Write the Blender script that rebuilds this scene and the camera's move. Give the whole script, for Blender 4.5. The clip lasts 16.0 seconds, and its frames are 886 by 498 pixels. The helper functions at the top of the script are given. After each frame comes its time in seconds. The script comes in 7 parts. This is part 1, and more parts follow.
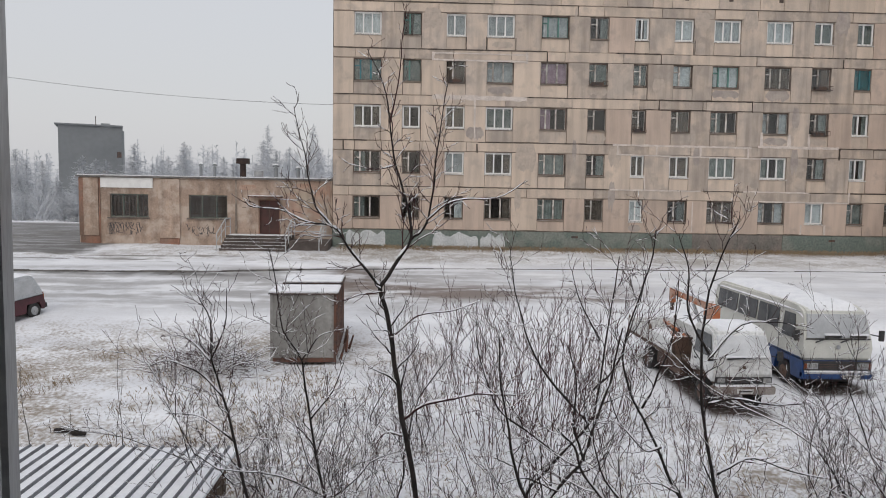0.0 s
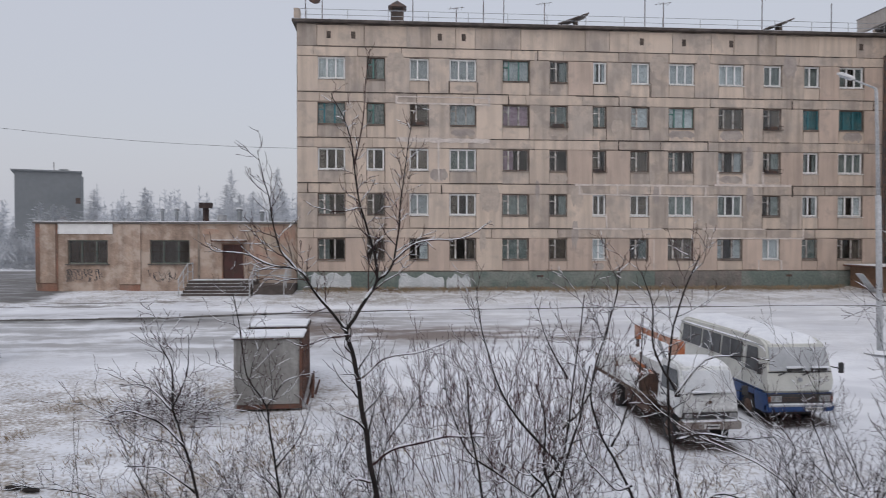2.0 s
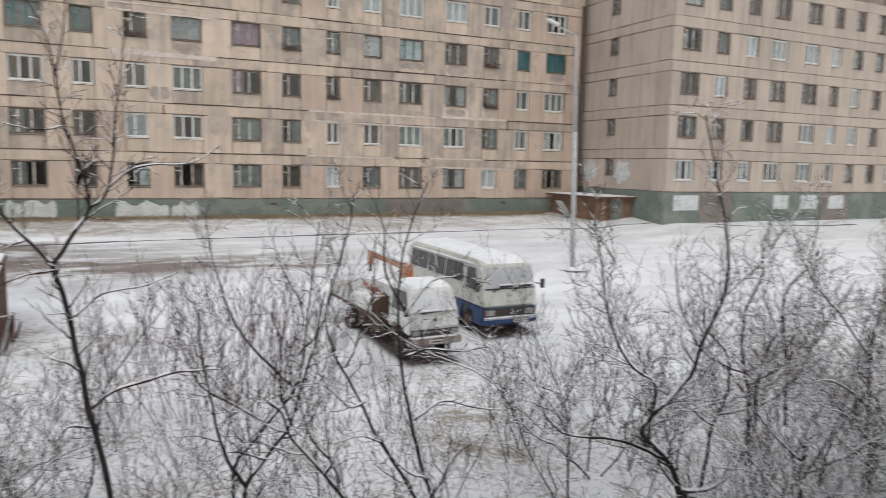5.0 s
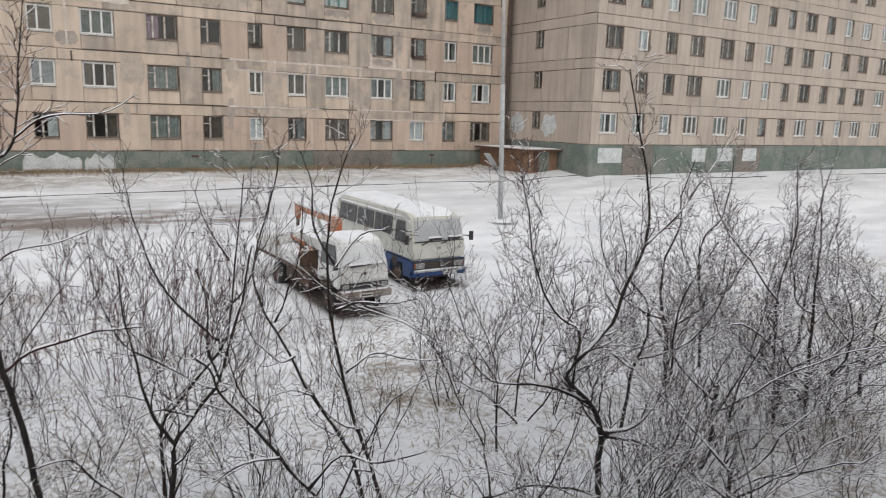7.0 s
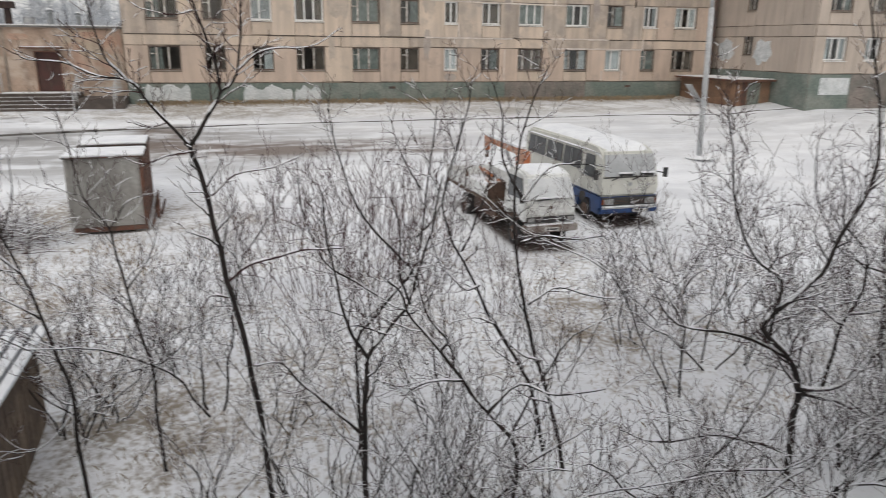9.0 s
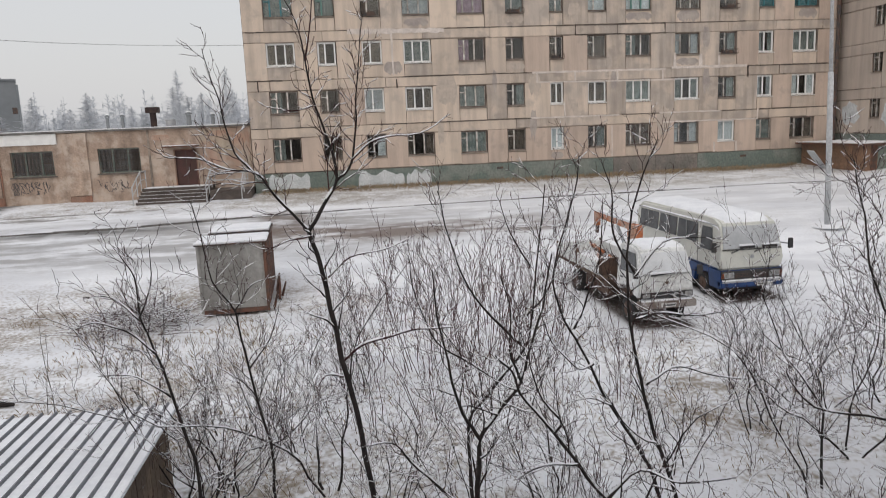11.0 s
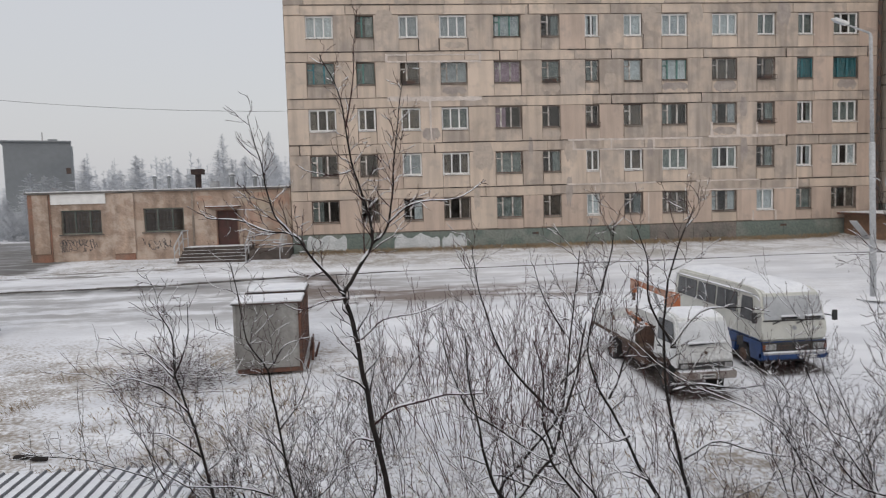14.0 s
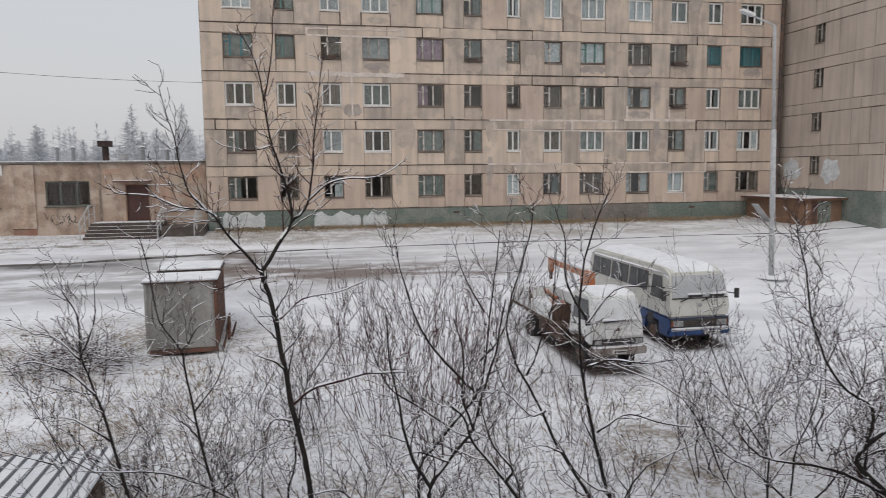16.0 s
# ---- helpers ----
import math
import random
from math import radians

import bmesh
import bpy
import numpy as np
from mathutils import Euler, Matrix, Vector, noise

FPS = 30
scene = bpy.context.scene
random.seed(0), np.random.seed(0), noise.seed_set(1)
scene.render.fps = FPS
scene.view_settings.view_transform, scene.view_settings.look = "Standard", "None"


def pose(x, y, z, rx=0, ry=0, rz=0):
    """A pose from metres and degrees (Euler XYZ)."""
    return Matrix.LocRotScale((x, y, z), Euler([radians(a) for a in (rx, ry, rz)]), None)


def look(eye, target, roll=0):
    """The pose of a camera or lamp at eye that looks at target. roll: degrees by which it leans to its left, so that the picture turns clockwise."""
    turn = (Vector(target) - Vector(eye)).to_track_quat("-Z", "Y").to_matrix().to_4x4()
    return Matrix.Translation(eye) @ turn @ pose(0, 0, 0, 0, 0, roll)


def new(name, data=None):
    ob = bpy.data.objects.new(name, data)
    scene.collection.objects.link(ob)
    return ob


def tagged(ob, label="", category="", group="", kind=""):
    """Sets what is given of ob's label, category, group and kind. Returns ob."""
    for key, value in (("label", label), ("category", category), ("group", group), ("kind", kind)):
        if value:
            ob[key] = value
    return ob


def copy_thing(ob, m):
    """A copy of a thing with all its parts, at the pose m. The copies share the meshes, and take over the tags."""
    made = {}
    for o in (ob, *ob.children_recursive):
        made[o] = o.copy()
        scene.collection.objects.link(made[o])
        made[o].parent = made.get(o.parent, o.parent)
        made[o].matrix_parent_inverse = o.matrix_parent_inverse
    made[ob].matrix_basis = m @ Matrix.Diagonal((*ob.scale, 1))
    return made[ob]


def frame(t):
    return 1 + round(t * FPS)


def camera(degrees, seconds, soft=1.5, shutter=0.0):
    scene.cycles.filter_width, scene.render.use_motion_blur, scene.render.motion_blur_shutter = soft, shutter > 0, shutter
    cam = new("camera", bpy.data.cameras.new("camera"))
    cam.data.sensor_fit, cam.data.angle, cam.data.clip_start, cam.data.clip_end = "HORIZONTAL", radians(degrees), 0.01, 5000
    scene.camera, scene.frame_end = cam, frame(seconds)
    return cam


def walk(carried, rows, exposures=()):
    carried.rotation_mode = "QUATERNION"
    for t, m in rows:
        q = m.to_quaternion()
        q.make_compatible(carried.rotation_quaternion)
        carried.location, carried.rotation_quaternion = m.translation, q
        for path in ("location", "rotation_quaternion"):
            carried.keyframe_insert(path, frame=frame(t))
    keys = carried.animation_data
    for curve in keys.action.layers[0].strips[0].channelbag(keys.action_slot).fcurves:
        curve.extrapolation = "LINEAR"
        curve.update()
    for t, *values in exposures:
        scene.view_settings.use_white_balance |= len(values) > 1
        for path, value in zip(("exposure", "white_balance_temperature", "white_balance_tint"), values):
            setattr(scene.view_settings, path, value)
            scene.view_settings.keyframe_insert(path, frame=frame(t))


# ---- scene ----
cam = camera(63.96, 16.0, soft=0.85, shutter=0.5)
# seconds, x, y, z, yaw, pitch, roll (roll: lean to the right)
ROWS = [
    (0, 0.001, -0.004, 3.551, -1.83, -4.6, -0.97),
    (0.5, 0.002, -0.005, 3.551, -2.12, -2.89, -0.45),
    (1, -0, -0.01, 3.551, -1.99, -0.99, 0.02),
    (1.5, 0.001, -0.007, 3.551, -2.4, -0.82, 0.23),
    (2, 0.003, -0.006, 3.551, -4.54, -1.26, -0.1),
    (2.5, 0.005, -0.003, 3.549, -7.71, -3.22, -0.21),
    (3, 0.006, -0.002, 3.549, -11.38, -3.02, -0.65),
    (3.5, 0.005, 0, 3.549, -15.41, -4.26, -0.27),
    (4, 0.005, 0.003, 3.549, -15.93, -6.01, -2),
    (4.5, 0.005, 0.005, 3.548, -20.62, -5.91, -2.49),
    (5, 0.005, 0.005, 3.548, -25.82, -6.86, -1.22),
    (5.2, 0.005, 0.004, 3.548, -28.98, -6.84, -1.24),
    (5.6, 0.004, 0.003, 3.547, -31.96, -7.36, -0.85),
    (6, 0.003, 0.001, 3.547, -33.41, -8.04, -0.77),
    (6.4, 0.001, 0, 3.546, -33.56, -8.9, -0.96),
    (6.8, -0.001, -0, 3.545, -32.63, -9.93, -1.34),
    (7.3, -0.005, 0, 3.544, -30.32, -11.44, -2.02),
    (7.5, -0.012, -0, 3.539, -29.55, -12.09, -2.47),
    (8, -0.013, 0.003, 3.541, -25.4, -14.31, -3.35),
    (8.5, -0.006, 0.018, 3.546, -21.38, -17.27, -2.08),
    (9, -0.006, 0.015, 3.544, -16.51, -16.18, -0.66),
    (9.2, -0.017, 0.004, 3.548, -14.16, -16.38, 0.36),
    (9.6, -0.019, 0.001, 3.548, -11.44, -15.62, 1.34),
    (10, -0.016, 0.002, 3.548, -9.67, -14.29, 2.05),
    (10.4, -0.01, 0.005, 3.548, -8.55, -12.57, 2.47),
    (10.8, -0.003, 0.007, 3.55, -7.8, -10.65, 2.57),
    (11.3, 0.001, 0.003, 3.554, -6.92, -8.26, 2.24),
    (11.5, 0.004, 0.002, 3.563, -6.05, -7, 2.55),
    (12, 0.004, -0.013, 3.565, -5.12, -4.25, 1.18),
    (12.5, 0.002, -0.008, 3.564, -4.52, -3.99, 1.55),
    (13, -0.001, 0.001, 3.563, -3.53, -2.97, 1.68),
    (13.5, 0.001, -0.008, 3.565, -3.41, -2.99, 1.31),
    (14, 0.007, -0.018, 3.564, -4.86, -4.54, 1.6),
    (14.5, -0, 0.011, 3.562, -6.81, -5.99, 1.6),
    (15, 0.003, 0.002, 3.563, -7.4, -6.45, 1.56),
    (15.5, 0.001, 0.007, 3.565, -8.78, -6.2, 1.35),
    (16, 0.004, 0.005, 3.566, -11.23, -6.4, 0.59),
]
walk(cam, [(t, pose(x, y, z, 90 + pitch, 0, yaw) @ pose(0, 0, 0, 0, 0, -roll)) for t, x, y, z, yaw, pitch, roll in ROWS],
     [(0, -0.04, 6500, 10), (1.0, -0.06, 6480, 10), (1.5, -0.16, 6200, 12.5), (2.0, -0.22, 6130, 12.5), (2.5, -0.13, 6430, 10.5), (3.0, -0.08, 6500, 10), (3.5, -0.09, 6500, 10), (4.0, -0.02, 6500, 10), (5.0, 0.16, 6560, 8), (7.5, 0.12, 6620, 8), (9.0, 0.1, 6700, 8), (11.5, 0.0, 6550, 10), (13.5, -0.1, 6480, 10), (16, -0.1, 6500, 10)])

# ---- light ----
world = bpy.data.worlds.new("overcast")
scene.world = world
world.use_nodes = True
wn, wl = world.node_tree.nodes, world.node_tree.links
wn.clear()
sky = wn.new("ShaderNodeTexSky")
sky.sky_type, sky.sun_disc = "NISHITA", False
sky.sun_elevation, sky.sun_rotation = radians(32), radians(200)
sky.air_density, sky.dust_density = 1.5, 4.0
sky_bg = wn.new("ShaderNodeBackground")
sky_bg.inputs[1].default_value = 0.02
cloud_bg = wn.new("ShaderNodeBackground")
cloud_bg.inputs[1].default_value = 0.62
# a closed cloud cover, a little brighter overhead
wco, wsep = wn.new("ShaderNodeTexCoord"), wn.new("ShaderNodeSeparateXYZ")
wramp = wn.new("ShaderNodeValToRGB")
wramp.color_ramp.elements[0].position, wramp.color_ramp.elements[0].color = 0.0, (0.94, 0.945, 0.985, 1)
wramp.color_ramp.elements[1].position, wramp.color_ramp.elements[1].color = 0.7, (0.99, 1.0, 1.06, 1)
wl.new(wco.outputs["Generated"], wsep.inputs[0])
wl.new(wsep.outputs["Z"], wramp.inputs[0])
wl.new(wramp.outputs[0], cloud_bg.inputs[0])
wadd, wout = wn.new("ShaderNodeAddShader"), wn.new("ShaderNodeOutputWorld")
wl.new(sky.outputs[0], sky_bg.inputs[0])
wl.new(sky_bg.outputs[0], wadd.inputs[0])
wl.new(cloud_bg.outputs[0], wadd.inputs[1])
wl.new(wadd.outputs[0], wout.inputs[0])
sun = new("sun", bpy.data.lights.new("sun", "SUN"))
sun.data.energy, sun.data.angle, sun.data.color = 0.7, radians(60), (1.0, 0.98, 0.95)
sun.matrix_world = look((0, 0, 40), (6, 18, 0))


# ---- materials ----
def mat(name, c1, c2=None, scale=1.5, fine=25.0, rough=0.85, bump=0.15, metal=0.0, rand=0.0, edge=(0.4, 0.62), fine_amt=0.25, island=0.0, streak=0.0, peel=None):
    """Two colours in blotches, fine grain and relief in world space, with a chance difference from object to object."""
    m = bpy.data.materials.new(name)
    m.use_nodes = True
    n, l = m.node_tree.nodes, m.node_tree.links
    b = n["Principled BSDF"]
    b.inputs["Roughness"].default_value, b.inputs["Metallic"].default_value = rough, metal
    geo = n.new("ShaderNodeNewGeometry")
    big, small = n.new("ShaderNodeTexNoise"), n.new("ShaderNodeTexNoise")
    big.inputs["Scale"].default_value, big.inputs["Detail"].default_value = scale, 6
    small.inputs["Scale"].default_value, small.inputs["Detail"].default_value = fine, 4
    l.new(geo.outputs["Position"], big.inputs["Vector"])
    l.new(geo.outputs["Position"], small.inputs["Vector"])
    ramp = n.new("ShaderNodeMapRange")
    ramp.inputs[1].default_value, ramp.inputs[2].default_value = edge
    l.new(big.outputs[0], ramp.inputs[0])
    mix = n.new("ShaderNodeMix")
    mix.data_type = "RGBA"
    mix.inputs[6].default_value, mix.inputs[7].default_value = (*c1, 1), (*(c2 or [v * 0.75 for v in c1]), 1)
    l.new(ramp.outputs[0], mix.inputs[0])
    gain = n.new("ShaderNodeMapRange")
    gain.inputs[3].default_value, gain.inputs[4].default_value = 1 - fine_amt, 1 + fine_amt
    gain.inputs[1].default_value, gain.inputs[2].default_value = 0.25, 0.75
    l.new(small.outputs[0], gain.inputs[0])
    mul = n.new("ShaderNodeVectorMath")
    mul.operation = "SCALE"
    l.new(mix.outputs[2], mul.inputs[0])
    l.new(gain.outputs[0], mul.inputs["Scale"])
    last = mul.outputs[0]
    if streak:
        # rain streaks run down the wall
        mp, st, sg, ms = n.new("ShaderNodeMapping"), n.new("ShaderNodeTexNoise"), n.new("ShaderNodeMapRange"), n.new("ShaderNodeVectorMath")
        mp.inputs["Scale"].default_value = (2.6, 2.6, 0.22)
        st.inputs["Scale"].default_value, st.inputs["Detail"].default_value = 1.0, 7
        sg.inputs[1].default_value, sg.inputs[2].default_value = 0.42, 0.68
        sg.inputs[3].default_value, sg.inputs[4].default_value = 1 + streak * 0.3, 1 - streak
        ms.operation = "SCALE"
        l.new(geo.outputs["Position"], mp.inputs[0])
        l.new(mp.outputs[0], st.inputs["Vector"])
        l.new(st.outputs[0], sg.inputs[0])
        l.new(last, ms.inputs[0])
        l.new(sg.outputs[0], ms.inputs["Scale"])
        last = ms.outputs[0]
    if peel:
        # flaked-off spots with ragged edges, gathered in fields
        pn, pr, pm = n.new("ShaderNodeTexNoise"), n.new("ShaderNodeMapRange"), n.new("ShaderNodeMix")
        pn.inputs["Scale"].default_value, pn.inputs["Detail"].default_value, pn.inputs["Roughness"].default_value = 1.1, 8, 0.62
        pr.inputs[1].default_value, pr.inputs[2].default_value = peel[3] - 0.04, peel[3] + 0.09
        pr.inputs[4].default_value = 0.75
        pm.data_type = "RGBA"
        pm.inputs[7].default_value = (*peel[:3], 1)
        l.new(geo.outputs["Position"], pn.inputs["Vector"])
        l.new(pn.outputs[0], pr.inputs[0])
        l.new(pr.outputs[0], pm.inputs[0])
        l.new(last, pm.inputs[6])
        last = pm.outputs[2]
    if rand or island:
        if rand:
            info = n.new("ShaderNodeObjectInfo").outputs["Random"]
        else:
            info = geo.outputs["Random Per Island"]
        amount = rand or island
        r2, mul2 = n.new("ShaderNodeMapRange"), n.new("ShaderNodeVectorMath")
        r2.inputs[3].default_value, r2.inputs[4].default_value = 1 - amount, 1 + amount
        mul2.operation = "SCALE"
        l.new(info, r2.inputs[0])
        l.new(last, mul2.inputs[0])
        l.new(r2.outputs[0], mul2.inputs["Scale"])
        last = mul2.outputs[0]
    l.new(last, b.inputs["Base Color"])
    if bump:
        bp = n.new("ShaderNodeBump")
        bp.inputs["Strength"].default_value, bp.inputs["Distance"].default_value = bump, 0.02
        l.new(small.outputs[0], bp.inputs["Height"])
        l.new(bp.outputs[0], b.inputs["Normal"])
    return m


def glass_mat(name, tint=(0.86, 0.88, 0.88)):
    m = bpy.data.materials.new(name)
    m.use_nodes = True
    n, l = m.node_tree.nodes, m.node_tree.links
    n.clear()
    out, mix = n.new("ShaderNodeOutputMaterial"), n.new("ShaderNodeMixShader")
    tr, gl, lw = n.new("ShaderNodeBsdfTransparent"), n.new("ShaderNodeBsdfGlossy"), n.new("ShaderNodeLayerWeight")
    tr.inputs[0].default_value = (*tint, 1)
    gl.inputs["Roughness"].default_value = 0.05
    pw, ga = n.new("ShaderNodeMath"), n.new("ShaderNodeMapRange")
    pw.operation = "POWER"
    pw.inputs[1].default_value = 4.0
    ga.inputs[3].default_value, ga.inputs[4].default_value = 0.06, 0.75
    l.new(lw.outputs["Facing"], pw.inputs[0])
    l.new(pw.outputs[0], ga.inputs[0])
    l.new(ga.outputs[0], mix.inputs[0])
    l.new(tr.outputs[0], mix.inputs[1])
    l.new(gl.outputs[0], mix.inputs[2])
    l.new(mix.outputs[0], out.inputs[0])
    return m


M_PANEL = mat("panel_render", (0.61, 0.505, 0.415), (0.53, 0.445, 0.375), scale=0.45, fine=22, rough=0.9, rand=0.08, edge=(0.42, 0.66), fine_amt=0.12, streak=0.17, peel=(0.42, 0.36, 0.31, 0.58))
M_PANEL_GREY = mat("worn_panel", (0.555, 0.462, 0.385), (0.43, 0.372, 0.325), scale=0.7, fine=18, rough=0.92, rand=0.1, edge=(0.38, 0.6), fine_amt=0.09, streak=0.24, peel=(0.35, 0.305, 0.27, 0.54))
M_PANEL_PINK = mat("pink_panel", (0.545, 0.435, 0.362), (0.465, 0.375, 0.315), scale=0.5, fine=22, rough=0.9, rand=0.07, edge=(0.45, 0.66), fine_amt=0.09, streak=0.16, peel=(0.38, 0.315, 0.275, 0.6))
M_WING = mat("wing_render", (0.50, 0.428, 0.37), (0.435, 0.375, 0.325), scale=0.35, fine=26, rough=0.9, rand=0.05, edge=(0.45, 0.65), fine_amt=0.08, streak=0.14, peel=(0.36, 0.305, 0.265, 0.65))
M_JOINT = mat("joint_mortar", (0.15, 0.122, 0.102), (0.36, 0.30, 0.25), scale=0.9, fine=8, rough=0.95, edge=(0.42, 0.6))
M_GAP = mat("open_joint", (0.06, 0.048, 0.042), (0.12, 0.095, 0.08), scale=1.4, fine=8, rough=0.95)
M_BARE = mat("bare_concrete", (0.44, 0.385, 0.345), (0.33, 0.29, 0.27), scale=2.2, fine=10, rough=0.95, edge=(0.35, 0.65), fine_amt=0.12)
M_STREAK = mat("rain_stain", (0.52, 0.44, 0.375), (0.43, 0.37, 0.32), scale=3.0, fine=10, rough=0.95, edge=(0.35, 0.65), fine_amt=0.1)
M_MORTAR = mat("repair_mortar", (0.68, 0.61, 0.56), (0.55, 0.49, 0.45), scale=2, fine=20, rough=0.9)
M_PLINTH = mat("plinth_paint", (0.155, 0.19, 0.17), (0.22, 0.24, 0.215), scale=0.8, fine=9, rough=0.85, edge=(0.45, 0.6))
M_PLINTH_RED = mat("plinth_bare", (0.235, 0.205, 0.185), (0.17, 0.16, 0.145), scale=1.2, fine=9, rough=0.9)
M_WHITEWASH = mat("whitewash", (0.62, 0.64, 0.65), (0.5, 0.53, 0.54), scale=2.0, fine=12, rough=0.9)
M_EAVE = mat("roofing_felt", (0.07, 0.06, 0.055), (0.13, 0.11, 0.1), scale=1.5, fine=18, rough=0.9)
M_BRICK = mat("annex_brick", (0.44, 0.33, 0.258), (0.33, 0.25, 0.2), scale=1.6, fine=12, rough=0.92, rand=0.06, edge=(0.35, 0.68), fine_amt=0.2, streak=0.25, peel=(0.56, 0.47, 0.4, 0.52))
M_BRICK_RED = mat("annex_red_brick", (0.33, 0.175, 0.125), (0.25, 0.17, 0.13), scale=1.0, fine=16, rough=0.92, rand=0.06, fine_amt=0.25, streak=0.2)
M_RENDER_PINK = mat("annex_render", (0.45, 0.30, 0.235), (0.43, 0.35, 0.275), scale=0.6, fine=16, rough=0.92, rand=0.05, edge=(0.42, 0.55), fine_amt=0.15, streak=0.2, peel=(0.48, 0.42, 0.36, 0.56))
M_RENDER_RED = mat("thin_render_on_brick", (0.42, 0.27, 0.205), (0.46, 0.345, 0.27), scale=2.5, fine=14, rough=0.92, edge=(0.35, 0.6))
M_SOOT = mat("sooty_iron", (0.03, 0.02, 0.02), (0.055, 0.035, 0.03), scale=3, rough=0.9)
M_WHITE = mat("white_frame", (0.82, 0.82, 0.81), (0.76, 0.76, 0.75), scale=3, rough=0.5, bump=0.03, fine_amt=0.05)
M_WOODF = mat("weathered_frame", (0.58, 0.56, 0.53), (0.30, 0.26, 0.23), scale=4, rough=0.7, bump=0.05, rand=0.25)
# dark brown of old outer frames, deepened for the shade in the window reveal
M_CASING = mat("dark_casing", (0.11, 0.08, 0.065), (0.17, 0.13, 0.11), scale=4, rough=0.8, bump=0.05, rand=0.3)
M_GREENF = mat("green_frame", (0.13, 0.27, 0.24), (0.10, 0.2, 0.18), scale=4, rough=0.7, bump=0.05)
M_TEAL = mat("teal_frame", (0.05, 0.21, 0.24), (0.05, 0.15, 0.18), scale=4, rough=0.6, bump=0.05)
M_SILL = mat("sill_metal", (0.30, 0.27, 0.24), (0.2, 0.15, 0.12), scale=3, rough=0.6)
M_GLASS = glass_mat("window_glass")
# walls and floors behind the panes; the rooms' dimness is in this dark colour
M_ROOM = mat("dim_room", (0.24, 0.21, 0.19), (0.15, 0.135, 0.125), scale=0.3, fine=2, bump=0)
M_CURTAIN = mat("white_curtain", (0.66, 0.70, 0.72), (0.50, 0.54, 0.56), scale=2.5, fine=9, rough=0.95, bump=0, rand=0.3)
M_CURT_GREEN = mat("green_curtain", (0.30, 0.335, 0.325), (0.19, 0.225, 0.215), scale=3, fine=9, rough=0.95, bump=0, rand=0.2)
M_CURT_TEAL = mat("teal_curtain", (0.07, 0.235, 0.27), (0.05, 0.16, 0.18), scale=3, fine=9, rough=0.95, bump=0, rand=0.2)
M_CURT_PURPLE = mat("purple_curtain", (0.46, 0.32, 0.40), (0.36, 0.25, 0.31), scale=3, fine=9, rough=0.95, bump=0)
M_CURT_BROWN = mat("brown_curtain", (0.20, 0.16, 0.13), (0.12, 0.1, 0.085), scale=3, fine=9, rough=0.95, bump=0, rand=0.25)
M_SNOW = mat("snow", (0.84, 0.85, 0.87), (0.76, 0.77, 0.80), scale=2.0, fine=14, rough=0.7, bump=0.25, fine_amt=0.06)
M_STEEL = mat("galvanised_steel", (0.42, 0.43, 0.44), (0.34, 0.35, 0.36), scale=3, rough=0.5, metal=0.5)
M_POLE = mat("pale_painted_steel", (0.5, 0.51, 0.52), (0.42, 0.43, 0.44), scale=2, fine=14, rough=0.6)
M_IRON = mat("dark_iron", (0.055, 0.05, 0.05), (0.12, 0.07, 0.05), scale=4, rough=0.7)
M_RUST = mat("rusty_iron", (0.16, 0.075, 0.05), (0.09, 0.06, 0.05), scale=3, rough=0.85)
M_BARK = mat("bark", (0.015, 0.012, 0.011), (0.034, 0.026, 0.024), scale=9, fine=60, rough=0.9)
M_TWIG = mat("twig_bark", (0.042, 0.014, 0.015), (0.06, 0.027, 0.026), scale=5, fine=60, rough=0.9, bump=0)
M_GREYBARK = mat("grey_bark", (0.11, 0.10, 0.09), (0.17, 0.155, 0.14), scale=5, fine=60, rough=0.9, bump=0)
# frosted twigs, lightened further so that the colour carries the distance haze
M_FROST_HAZE = mat("frost_haze_twig", (0.60, 0.62, 0.65), (0.46, 0.48, 0.51), scale=0.5, fine=5, rough=0.9, bump=0)
M_KERB = mat("kerb_stone", (0.13, 0.125, 0.12), (0.2, 0.19, 0.18), scale=2, rough=0.9, rand=0.15)
# distance haze is mixed into the tower's grey; the paler copy is its lit side
M_HAZE_GREY = mat("haze_grey_concrete", (0.195, 0.21, 0.222), (0.23, 0.245, 0.255), scale=0.12, fine=1.5, rough=0.9, fine_amt=0.06)
M_HAZE_GREY_LIT = mat("haze_grey_lit_concrete", (0.36, 0.38, 0.39), (0.3, 0.32, 0.33), scale=0.12, fine=1.5, rough=0.9, fine_amt=0.06)
M_CONTAINER = mat("dull_sheet_metal", (0.33, 0.325, 0.31), (0.25, 0.24, 0.225), scale=0.9, fine=10, rough=0.75, fine_amt=0.16, streak=0.22)
M_CORR = mat("zinc_sheet", (0.62, 0.65, 0.68), (0.5, 0.53, 0.56), scale=1.5, rough=0.45, metal=0.3)
M_OLDWOOD = mat("old_boards", (0.20, 0.15, 0.11), (0.12, 0.09, 0.07), scale=2, fine=20, rough=0.9, rand=0.2)
M_DOOR = mat("brown_door_paint", (0.085, 0.032, 0.028), (0.06, 0.03, 0.025), scale=2, rough=0.55)
M_CONC = mat("stair_concrete", (0.16, 0.14, 0.125), (0.10, 0.09, 0.08), scale=1.3, rough=0.9)
M_GRAFFITI = mat("spray_paint", (0.05, 0.05, 0.055), (0.09, 0.08, 0.08), scale=6, rough=0.8)


